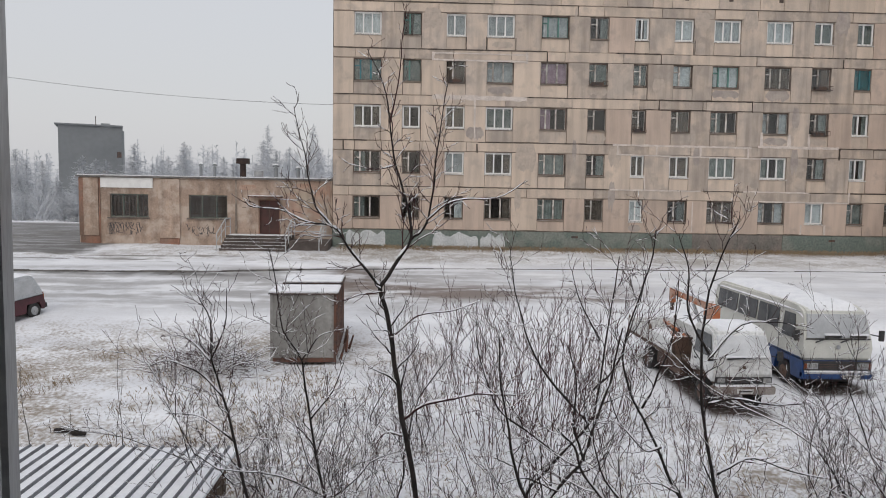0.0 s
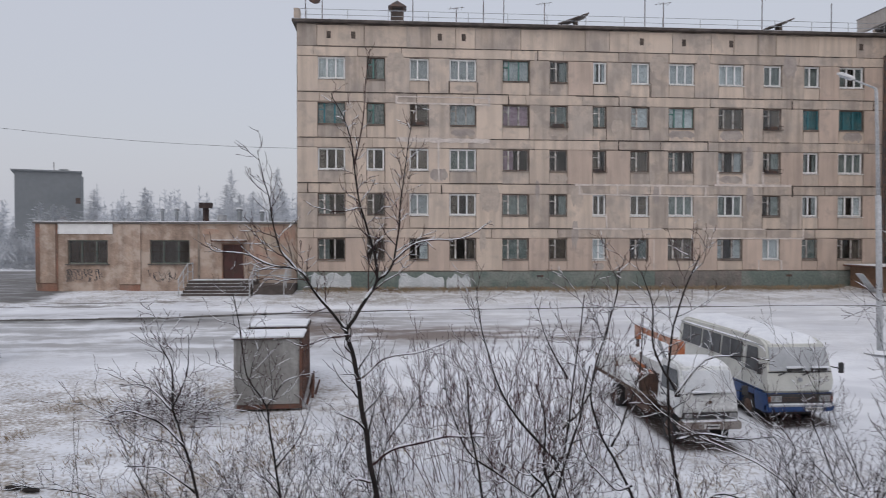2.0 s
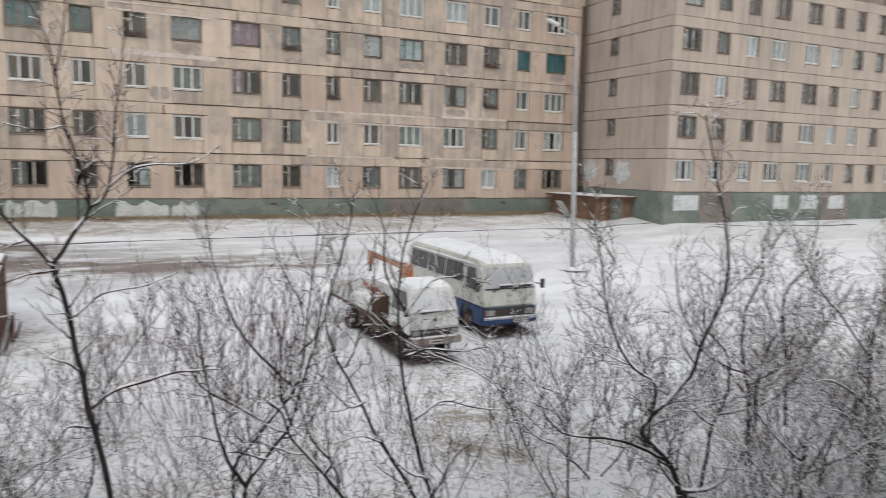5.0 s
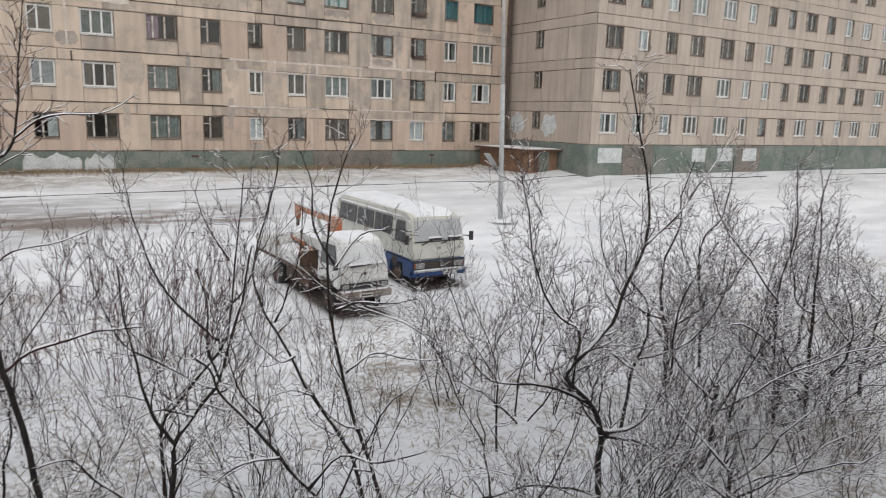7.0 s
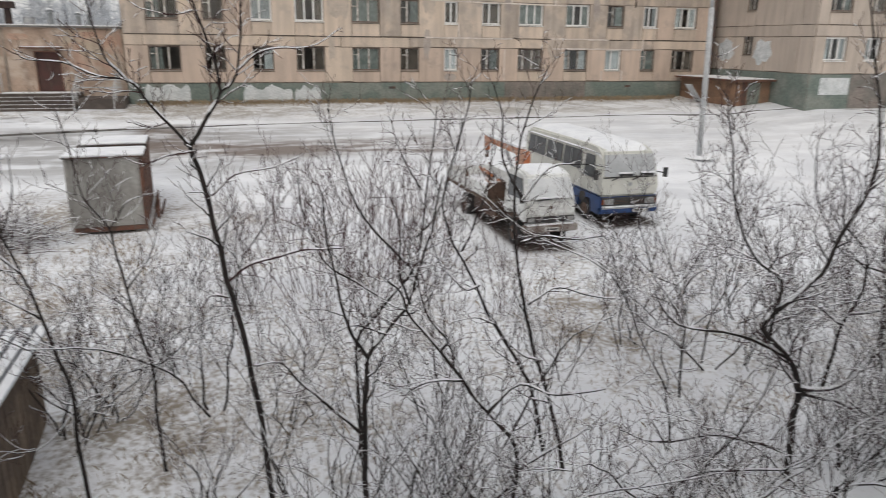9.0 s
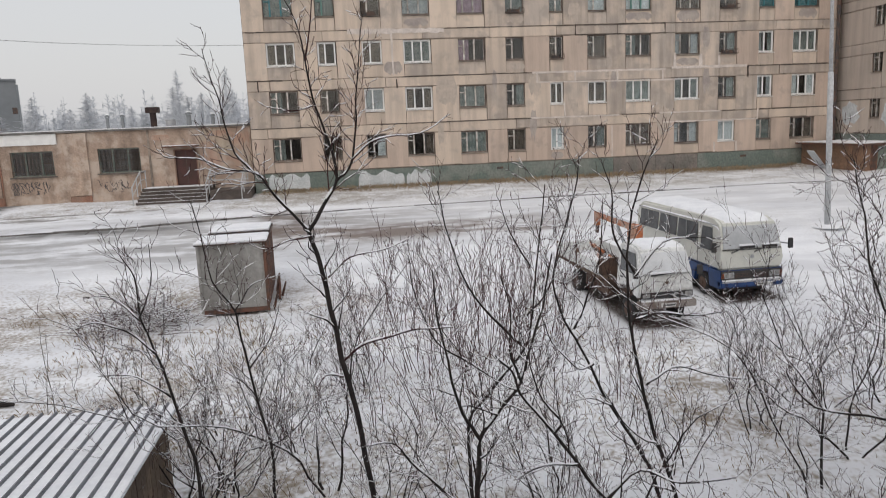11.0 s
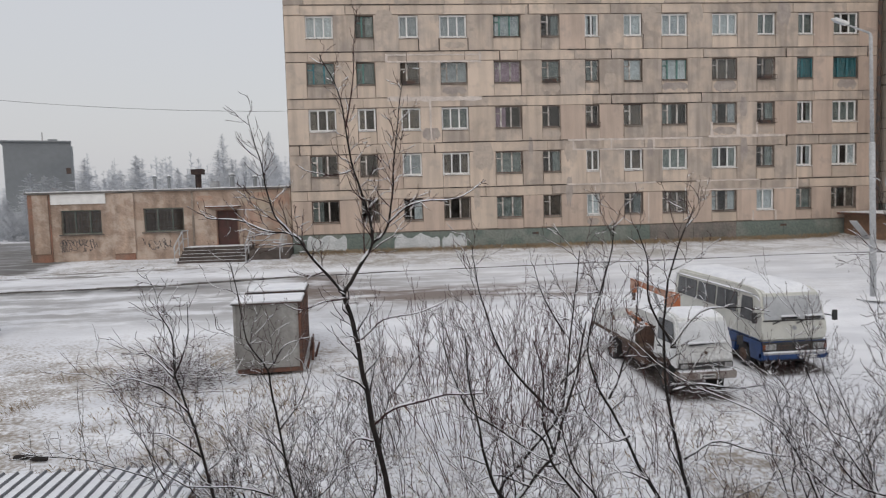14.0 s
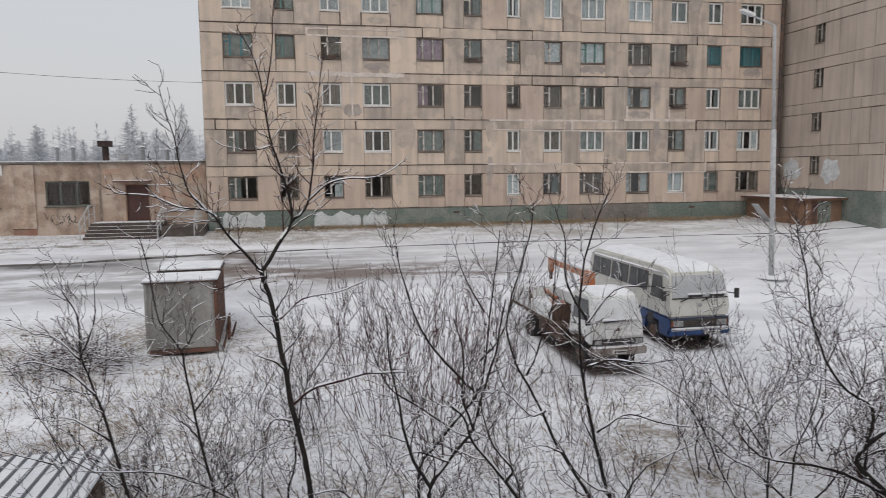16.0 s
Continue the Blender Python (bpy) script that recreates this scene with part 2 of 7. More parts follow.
def ground_mat():
    """Thin snow over dead grass, with a wet grey road, tyre tracks and muddy patches."""
    m = bpy.data.materials.new("snowy_ground")
    m.use_nodes = True
    n, l = m.node_tree.nodes, m.node_tree.links
    b = n["Principled BSDF"]
    geo, sep = n.new("ShaderNodeNewGeometry"), n.new("ShaderNodeSeparateXYZ")
    l.new(geo.outputs["Position"], sep.inputs[0])

    def noise_of(scale, detail=6, stretch=None):
        t = n.new("ShaderNodeTexNoise")
        t.inputs["Scale"].default_value, t.inputs["Detail"].default_value = scale, detail
        if stretch:
            mp = n.new("ShaderNodeMapping")
            mp.inputs["Scale"].default_value = stretch
            l.new(geo.outputs["Position"], mp.inputs[0])
            l.new(mp.outputs[0], t.inputs["Vector"])
        else:
            l.new(geo.outputs["Position"], t.inputs["Vector"])
        return t.outputs[0]

    def math_of(op, a, c):
        k = n.new("ShaderNodeMath")
        k.operation = op
        for i, v in enumerate((a, c)):
            if isinstance(v, (int, float)):
                k.inputs[i].default_value = v
            else:
                l.new(v, k.inputs[i])
        return k.outputs[0]

    def span(v, a0, a1, b0=0.0, b1=1.0):
        r = n.new("ShaderNodeMapRange")
        r.interpolation_type = "SMOOTHSTEP"
        l.new(v, r.inputs[0])
        for i, x in enumerate((a0, a1, b0, b1)):
            r.inputs[i + 1].default_value = x
        return r.outputs[0]

    def blend(f, a, c):
        x = n.new("ShaderNodeMix")
        x.data_type = "RGBA"
        l.new(f, x.inputs[0])
        for i, v in ((6, a), (7, c)):
            if isinstance(v, tuple):
                x.inputs[i].default_value = (*v, 1)
            else:
                l.new(v, x.inputs[i])
        return x.outputs[2]

    X, Y = sep.outputs["X"], sep.outputs["Y"]
    large, mid, grain = noise_of(0.16), noise_of(1.1, 8), noise_of(9.0, 5)
    streak = math_of("ADD", math_of("MULTIPLY", noise_of(1.0, 9, (0.22, 1.3, 1.0)), 0.7), math_of("MULTIPLY", noise_of(2.2, 8, (0.6, 1.2, 1.0)), 0.3))
    # dead grass shows through where the cover is thin
    grass = blend(mid, (0.37, 0.32, 0.26), (0.23, 0.195, 0.16))
    cover = math_of("ADD", math_of("MULTIPLY", large, 0.5), math_of("ADD", math_of("MULTIPLY", mid, 0.42), math_of("MULTIPLY", grain, 0.56)))
    thin_left = math_of("MULTIPLY", span(X, -6.0, 2.5, 0.065, 0.0), span(Y, 31.0, 24.0, 0.25, 1.0))
    near = span(Y, 6.0, 24.0, 0.04, 0.0)
    bare = span(math_of("ADD", cover, math_of("ADD", thin_left, near)), 0.72, 0.98)
    # the open court lies under a clean, closed cover
    clean = math_of("MULTIPLY", span(Y, 14.0, 21.0), span(X, -1.0, 4.0))
    clean = math_of("MAXIMUM", clean, math_of("MULTIPLY", span(Y, 25.5, 28.0), span(Y, 39.5, 37.5)))
    bare = math_of("MULTIPLY", bare, math_of("SUBTRACT", 1.0, math_of("MULTIPLY", clean, 0.85)))
    col = blend(bare, blend(span(noise_of(0.45, 7, (0.5, 1.4, 1.0)), 0.35, 0.65), (0.84, 0.85, 0.875), (0.70, 0.71, 0.74)), grass)
    # verge along the wall: trodden dead grass
    verge = math_of("MULTIPLY", span(Y, 36.5, 40.0), span(Y, 46.0, 44.0))
    verge = math_of("MULTIPLY", math_of("MULTIPLY", verge, span(X, -12.0, -4.0, 0.15, 1.0)), span(cover, 0.62, 0.86, 0.05, 0.8))
    col = blend(verge, col, (0.30, 0.27, 0.23))
    # the road and its wet tracks
    road = math_of("MULTIPLY", span(Y, 27.0, 30.5), span(Y, 37.6, 35.4))
    left_part = span(X, 9.0, -3.0, 0.25, 1.0)
    wet = math_of("MULTIPLY", math_of("MULTIPLY", road, left_part), span(streak, 0.40, 0.58, 0.12, 0.8))
    col = blend(wet, col, (0.27, 0.262, 0.255))
    gutter = math_of("MULTIPLY", math_of("MULTIPLY", span(Y, 33.9, 34.5), span(Y, 35.1, 34.8)), span(X, -6.0, -9.5))
    col = blend(math_of("MULTIPLY", gutter, span(mid, 0.35, 0.55, 0.35, 0.9)), col, (0.12, 0.115, 0.11))
    spill = math_of("MULTIPLY", math_of("MULTIPLY", span(Y, 31.0, 32.5), span(Y, 37.4, 36.4)), math_of("MULTIPLY", span(X, -5.0, -3.6), span(X, -1.2, -2.6)))
    col = blend(math_of("MULTIPLY", spill, span(streak, 0.36, 0.55, 0.15, 0.85)), col, (0.125, 0.092, 0.075))
    yard = math_of("MULTIPLY", span(math_of("ADD", X, math_of("MULTIPLY", mid, 2.5)), -17.3, -18.4), math_of("MULTIPLY", span(math_of("ADD", Y, math_of("MULTIPLY", mid, 1.5)), 40.0, 40.8), span(Y, 72.0, 66.0)))
    col = blend(math_of("MULTIPLY", yard, span(streak, 0.3, 0.6, 0.6, 0.95)), col, (0.10, 0.095, 0.09))
    # mud along the road's near edge
    mud = math_of("MULTIPLY", math_of("MULTIPLY", span(Y, 29.8, 30.8), span(Y, 33.6, 32.2)), math_of("MULTIPLY", span(X, -4.5, -2.5), span(X, 11.5, 8.0)))
    mud = math_of("MULTIPLY", mud, span(streak, 0.38, 0.56, 0.1, 0.8))
    col = blend(mud, col, (0.155, 0.115, 0.095))
    apron = math_of("MULTIPLY", math_of("MULTIPLY", span(Y, 37.0, 38.2), span(Y, 41.0, 39.5)), span(X, -5.0, -9.0))
    col = blend(math_of("MULTIPLY", apron, span(streak, 0.48, 0.6, 0.0, 0.85)), col, (0.16, 0.145, 0.13))
    # snow-free ground under the parked truck and bus, with their shadow painted in
    for x0, x1, y0, y1 in ((7.35, 9.15, 17.2, 24.0), (10.85, 13.05, 19.2, 25.5)):
        bare_shadow = math_of("MULTIPLY", math_of("MULTIPLY", span(X, x0 - 0.1, x0 + 0.25), span(X, x1 + 0.1, x1 - 0.25)), math_of("MULTIPLY", span(Y, y0 - 0.15, y0 + 0.3), span(Y, y1 + 0.1, y1 - 0.3)))
        col = blend(math_of("MULTIPLY", bare_shadow, span(grain, 0.3, 0.5, 0.75, 1.0)), col, (0.075, 0.06, 0.052))
    l.new(col, b.inputs["Base Color"])
    rough = math_of("SUBTRACT", 0.8, math_of("MULTIPLY", wet, 0.45))
    l.new(rough, b.inputs["Roughness"])
    bp = n.new("ShaderNodeBump")
    bp.inputs["Strength"].default_value, bp.inputs["Distance"].default_value = 0.6, 0.06
    l.new(math_of("ADD", mid, math_of("MULTIPLY", grain, 0.5)), bp.inputs["Height"])
    l.new(bp.outputs[0], b.inputs["Normal"])
    return m


M_GROUND = ground_mat()


# ---- building blocks ----
def box(bm, x0, x1, y0, y1, z0, z1):
    v = [bm.verts.new(p) for p in ((x0, y0, z0), (x1, y0, z0), (x1, y1, z0), (x0, y1, z0), (x0, y0, z1), (x1, y0, z1), (x1, y1, z1), (x0, y1, z1))]
    for f in ((0, 3, 2, 1), (4, 5, 6, 7), (0, 1, 5, 4), (1, 2, 6, 5), (2, 3, 7, 6), (3, 0, 4, 7)):
        bm.faces.new([v[i] for i in f])
    return v


def tube(bm, pts, radii, sides=8, cap=True):
    """A tapered round bar along points."""
    rings = []
    for i, p in enumerate(pts):
        p = Vector(p)
        d = (Vector(pts[min(i + 1, len(pts) - 1)]) - Vector(pts[max(i - 1, 0)])).normalized()
        a = d.cross(Vector((0, 0, 1)) if abs(d.z) < 0.9 else Vector((1, 0, 0))).normalized()
        c = d.cross(a)
        r = radii[i] if isinstance(radii, (list, tuple)) else radii
        rings.append([bm.verts.new(p + (a * math.cos(k * math.tau / sides) + c * math.sin(k * math.tau / sides)) * r) for k in range(sides)])
    for q, s in zip(rings, rings[1:]):
        for k in range(sides):
            bm.faces.new((q[k], q[(k + 1) % sides], s[(k + 1) % sides], s[k]))
    if cap:
        bm.faces.new(rings[0][::-1])
        bm.faces.new(rings[-1])


def prism(bm, outline, x0, x1):
    """An outline in (y, z) drawn out along x."""
    a = [bm.verts.new((x0, y, z)) for y, z in outline]
    c = [bm.verts.new((x1, y, z)) for y, z in outline]
    k = len(outline)
    for i in range(k):
        bm.faces.new((a[i], a[(i + 1) % k], c[(i + 1) % k], c[i]))
    bm.faces.new(a[::-1])
    bm.faces.new(c)


def lattice(xs, zs, hole, y0, y1):
    """One connected slab in the xz plane, cut by lines at xs and zs, with the cells left out for which hole(x, z) holds."""
    bm = bmesh.new()
    xs, zs = sorted(set(round(x, 4) for x in xs)), sorted(set(round(z, 4) for z in zs))
    v = {}

    def at(i, j):
        if (i, j) not in v:
            v[i, j] = bm.verts.new((xs[i], y0, zs[j]))
        return v[i, j]
    for i in range(len(xs) - 1):
        for j in range(len(zs) - 1):
            if not hole((xs[i] + xs[i + 1]) / 2, (zs[j] + zs[j + 1]) / 2):
                bm.faces.new((at(i, j), at(i + 1, j), at(i + 1, j + 1), at(i, j + 1)))
    e = bmesh.ops.extrude_face_region(bm, geom=bm.faces[:])
    bmesh.ops.translate(bm, verts=[q for q in e["geom"] if isinstance(q, bmesh.types.BMVert)], vec=(0, y1 - y0, 0))
    return bm


def mesh_of(name, bm, material, smooth=False):
    bmesh.ops.recalc_face_normals(bm, faces=bm.faces)
    me = bpy.data.meshes.new(name)
    bm.to_mesh(me)
    bm.free()
    for m in (material if isinstance(material, (list, tuple)) else [material]):
        me.materials.append(m)
    if smooth:
        me.shade_smooth()
    return me


def bevel(bm, width, segments=2):
    bmesh.ops.bevel(bm, geom=list(bm.edges), offset=width, segments=segments, affect="EDGES", clamp_overlap=True)


def part(name, bm, material, parent=None, label="", at=None, smooth=False):
    ob = new(name, bm if isinstance(bm, bpy.types.Mesh) else mesh_of(name, bm, material, smooth))
    if at is not None:
        ob.matrix_basis = at
    ob.parent = parent
    if label:
        ob["label"] = label
    return ob


def thing(name, at, label, category, group="", kind=""):
    ob = new(name)
    ob.matrix_basis = at if isinstance(at, Matrix) else Matrix.Translation(at)
    ob.empty_display_size = 0.2
    return tagged(ob, label, category, group, kind)


def boxes(*rows):
    bm = bmesh.new()
    for r in rows:
        box(bm, *r)
    return bm


def thicken(bm, depth):
    """Gives a flat sheet in the xz plane some depth towards +y."""
    e = bmesh.ops.extrude_face_region(bm, geom=bm.faces[:])
    bmesh.ops.translate(bm, verts=[v for v in e["geom"] if isinstance(v, bmesh.types.BMVert)], vec=(0, depth, 0))


# ---- ground ----
GY = (-300, 0, 8, 14, 17.5, 25.4, 28, 33, 38, 44, 60, 140, 900)
GZ = (-3.2, -3.1, -2.8, -2.25, -1.98, -1.92, -1.4, -0.78, -0.3, 0.0, 0.1, -1.0, -1.0)


def ground_z(x, y):
    z = float(np.interp(y, GY, GZ))
    rise = 0.5 * min(1, max(0, (x - 29) / 5)) * min(1, max(0, (y - 27) / 8))
    return z + rise


def build_ground():
    def axis(lo, hi, near_lo, near_hi, step):
        a = list(np.arange(near_lo, near_hi + 0.01, step))
        left, d, v = [], step, near_lo
        while v > lo:
            d *= 1.35
            v -= d
            left.append(max(v, lo))
        right, d, v = [], step, near_hi
        while v < hi:
            d *= 1.35
            v += d
            right.append(min(v, hi))
        return left[::-1] + a + right
    xs, ys = axis(-900, 900, -24, 36, 0.4), axis(-300, 900, 3, 46, 0.4)
    verts, faces = [], []
    for y in ys:
        for x in xs:
            z = ground_z(x, y)
            far = 1 if -30 < x < 60 and y < 60 else 0
            far *= 1 - 0.85 * math.exp(-((y - 36.2) / 2.0) ** 2)
            z += far * (0.10 * noise.noise((x * 0.25, y * 0.25, 0)) + 0.045 * noise.noise((x * 1.1, y * 1.1, 3)))
            verts.append((x, y, z))
    w = len(xs)
    for j in range(len(ys) - 1):
        for i in range(w - 1):
            faces.append((j * w + i, j * w + i + 1, (j + 1) * w + i + 1, (j + 1) * w + i))
    me = bpy.data.meshes.new("ground")
    me.from_pydata(verts, [], faces)
    me.materials.append(M_GROUND)
    me.shade_smooth()
    return tagged(new("ground", me), "thin snow over dead grass with a wet slushy road", "ground", kind="structure")


build_ground()

# ---- windows ----
FRAMES = {"w": M_WHITE, "o": M_WOODF, "g": M_GREENF, "t": M_TEAL}
CURTAINS = {"c": M_CURTAIN, "n": M_CURT_GREEN, "a": M_CURT_TEAL, "p": M_CURT_PURPLE, "b": M_CURT_BROWN}
MESHES = {}
WH = 1.33


def window_frame_mesh(width, kind, height):
    key = ("frame", round(width, 1), kind, height)
    if key not in MESHES:
        fr = 0.095 if kind == "w" else 0.065
        if width > 1.4:
            cuts = [width * 0.34, width * 0.66] if kind in "w" else [width * 0.24, width * 0.62]
        elif width > 0.95:
            cuts = [width * 0.42] if kind == "w" else [width * 0.36]
        else:
            cuts = [width * 0.5]
        xs = [0, fr, width - fr, width] + [c + d for c in cuts for d in (-0.045, 0.045)]
        zs = [0, fr, height - fr, height] + ([height * 0.66, height * 0.66 + 0.06] if kind != "w" else [])

        def hole(x, z):
            if x < fr or x > width - fr or z < fr or z > height - fr or any(abs(x - c) < 0.045 for c in cuts):
                return False
            # the small airing pane sits in its own frame
            return not (kind != "w" and x < cuts[0] and height * 0.66 < z < height * 0.66 + 0.06)
        bm = lattice(xs, zs, hole, 0.0, 0.09)
        MESHES[key] = (mesh_of("window", bm, FRAMES[kind]), cuts, fr)
    return MESHES[key]


def add_window(parent, x, z, width, code, height=WH, y=0.09, open_pane=False, base=Matrix()):
    code = code.ljust(3, "-")
    kind, drape = code[0], code[1]
    me, cuts, fr = window_frame_mesh(width, kind, height)
    win = part("window", me, None, parent, at=base @ pose(x, y, z))
    # brown outer frame whose dark colour also draws the shaded recess
    if kind != "w":
        rk = ("casing", round(width, 1), height)
        if rk not in MESHES:
            MESHES[rk] = mesh_of("casing", lattice([0, 0.05, width - 0.05, width], [0, 0.06, height - 0.06, height], lambda u, v: 0.05 < u < width - 0.05 and 0.06 < v < height - 0.06, -0.014, -0.003), M_CASING)
        part("casing", MESHES[rk], None, win)
    sk = ("sill", round(width, 1), kind)
    if sk not in MESHES:
        bm = bmesh.new()
        prism(bm, ((-0.2, 0.0), (0.0, 0.035), (0.0, 0.06), (-0.2, 0.025)), -0.03, width + 0.03)
        MESHES[sk] = mesh_of("sill", bm, M_WHITE if kind == "w" else M_SILL)
    part("sill", MESHES[sk], None, win, at=pose(0, -0.0, -0.062))
    edges = [fr] + [c for c in cuts] + [width - fr]
    for i, (a, c) in enumerate(zip(edges, edges[1:])):
        a, c = a + (0.045 if i else 0), c - (0.045 if i < len(edges) - 2 else 0)
        pk = ("pane", round(a, 2), round(c, 2), height)
        if pk not in MESHES:
            MESHES[pk] = mesh_of("pane", boxes((a, c, 0.04, 0.046, fr, height - fr)), M_GLASS)
        pane = part("pane", MESHES[pk], None, win)
        pane.visible_shadow = False
        if open_pane and i == 0:
            pane.matrix_basis = pose(a, 0.04, 0, 0, 0, 40) @ pose(-a, -0.04, 0)
    if drape in CURTAINS:
        full = code[2] if code[2] in "flrs" else random.choice("fffsslr")
        ck = ("curtain", round(width, 1), drape, full)
        if ck not in MESHES:
            bm = bmesh.new()
            spans = {"f": [(0.03, width - 0.03)], "l": [(0.03, width * 0.42)], "r": [(width * 0.55, width - 0.03)], "s": [(0.03, width * 0.3), (width * 0.7, width - 0.03)]}[full]
            for a, c in spans:
                k = max(6, int((c - a) / 0.06))
                low = [bm.verts.new((a + (c - a) * i / k, 0.125 + 0.025 * math.sin(i * 2.1), 0.02)) for i in range(k + 1)]
                top = [bm.verts.new((a + (c - a) * i / k, 0.125 + 0.015 * math.sin(i * 2.1), height)) for i in range(k + 1)]
                for i in range(k):
                    bm.faces.new((low[i], low[i + 1], top[i + 1], top[i]))
            MESHES[ck] = mesh_of("curtain", bm, CURTAINS[drape], True)
        part("curtain", MESHES[ck], None, win)
    return win


def wall_mesh(name, length, z0, z1, openings, material, thick=0.34):
    """A wall along x with real openings (x0, x1, z0, z1)."""
    xs = [0, length] + [v for o in openings for v in o[:2]]
    zs = [z0, z1] + [v for o in openings for v in o[2:]]
    bm = lattice(xs, zs, lambda x, z: any(o[0] < x < o[1] and o[2] < z < o[3] for o in openings), 0, thick)
    return mesh_of(name, bm, material)


def panel(parent, x0, x1, z0, z1, material, y=-0.05, thick=0.05, gap=0.02, name="panel", base=Matrix()):
    if name == "panel":
        gap = random.choice((0.012, 0.016, 0.02, 0.026, 0.04))
        z0 += random.uniform(-0.012, 0.012)
    side = random.choice((0.003, 0.006, 0.014, 0.022)) if name == "panel" else gap
    w, h = round(x1 - x0 - 2 * side, 2), round(z1 - z0 - 2 * gap, 2)
    key = (name, w, h, material.name, thick)
    if key not in MESHES:
        c = 0.012
        bm = bmesh.new()
        b = [bm.verts.new(p) for p in ((0, thick, 0), (w, thick, 0), (w, thick, h), (0, thick, h))]
        m = [bm.verts.new(p) for p in ((0, c, 0), (w, c, 0), (w, c, h), (0, c, h))]
        f = [bm.verts.new(p) for p in ((c, 0, c), (w - c, 0, c), (w - c, 0, h - c), (c, 0, h - c))]
        for i in range(4):
            j = (i + 1) % 4
            bm.faces.new((b[i], b[j], m[j], m[i]))
            bm.faces.new((m[i], m[j], f[j], f[i]))
        bm.faces.new(f)
        MESHES[key] = mesh_of(name, bm, material)
    tilt = random.uniform(-0.006, 0.006)
    return part(name, MESHES[key], None, parent, at=base @ pose(x0 + gap, y + tilt, z0 + gap))


JOINT_RNG = random.Random(12)


def joint(parent, x0, x1, z0, z1, width, material):
    """A ragged strip of filler or an opened joint along a line on the facade."""
    rng = JOINT_RNG
    n = max(3, int(math.hypot(x1 - x0, z1 - z0) / 0.22))
    across = abs(x1 - x0) < abs(z1 - z0)
    bm = bmesh.new()
    a, c = [], []
    for i in range(n + 1):
        f = i / n
        x, z = x0 + (x1 - x0) * f, z0 + (z1 - z0) * f
        lo, hi = width * rng.uniform(0.3, 0.6), width * rng.uniform(0.3, 0.6)
        a.append(bm.verts.new((x - lo, 0, z) if across else (x, 0, z - lo)))
        c.append(bm.verts.new((x + hi, 0, z) if across else (x, 0, z + hi)))
    for i in range(n):
        bm.faces.new((a[i], a[i + 1], c[i + 1], c[i]))
    thicken(bm, 0.006)
    part("repaired_joint" if material is M_MORTAR else "open_joint", bm, material, parent, at=pose(0, -0.072 - 0.002 * (material is M_MORTAR) - rng.uniform(0, 0.0015), 0))


def flake(parent, x, z, width, height, material):
    """A field where the facing has come away, with a ragged outline."""
    rng = JOINT_RNG
    bm = bmesh.new()
    n = max(5, int(width / 0.09))
    low, top = [], []
    for i in range(n + 1):
        u = i / n
        e = min(1.0, 5 * min(u, 1 - u) + 0.25)
        low.append((-width / 2 + width * u, -height / 2 * e * rng.uniform(0.35, 1.0)))
        top.append((-width / 2 + width * u, height / 2 * e * rng.uniform(0.85, 1.0)))
    lv, tv = [bm.verts.new((q, 0, r)) for q, r in low], [bm.verts.new((q, 0, r)) for q, r in top]
    for i in range(n):
        bm.faces.new((lv[i], lv[i + 1], tv[i + 1], tv[i]))
    thicken(bm, 0.005)
    return part("flaked_patch", bm, material, parent, at=pose(x, -0.064 - rng.uniform(0, 0.003), z))


# ---- the long block of flats ----
FY, FX0, FX1 = 44.37, -5.5, 32.75
COLS = [(-4.24, -2.56), (-1.23, -0.11), (1.41, 2.61), (3.92, 5.6), (7.26, 8.97), (10.26, 11.42), (13.06, 13.93), (15.52, 16.75), (18.02, 19.7), (21.31, 22.99), (24.32, 25.53), (27.03, 28.1), (29.45, 31.18)]
LOOKS = [
    "onl obr ocr obs onf obf wcf onr obf ocs wcf onf obs".split(),
    "onl obl wcf wbs onf onr wbf wbf wn- wns onr wcs wcs".split(),
    "wbs wbl wbf wnf opb o-- obl obf onl ocs onr wns wnf".split(),
    "tnf gnf obf ocf opf onf onf ocf gcf obf obr taf taf".split(),
    "wcf gnr wcf wcf gcf onr wcs wcf wcf wcf wnf wnf wns".split(),
]


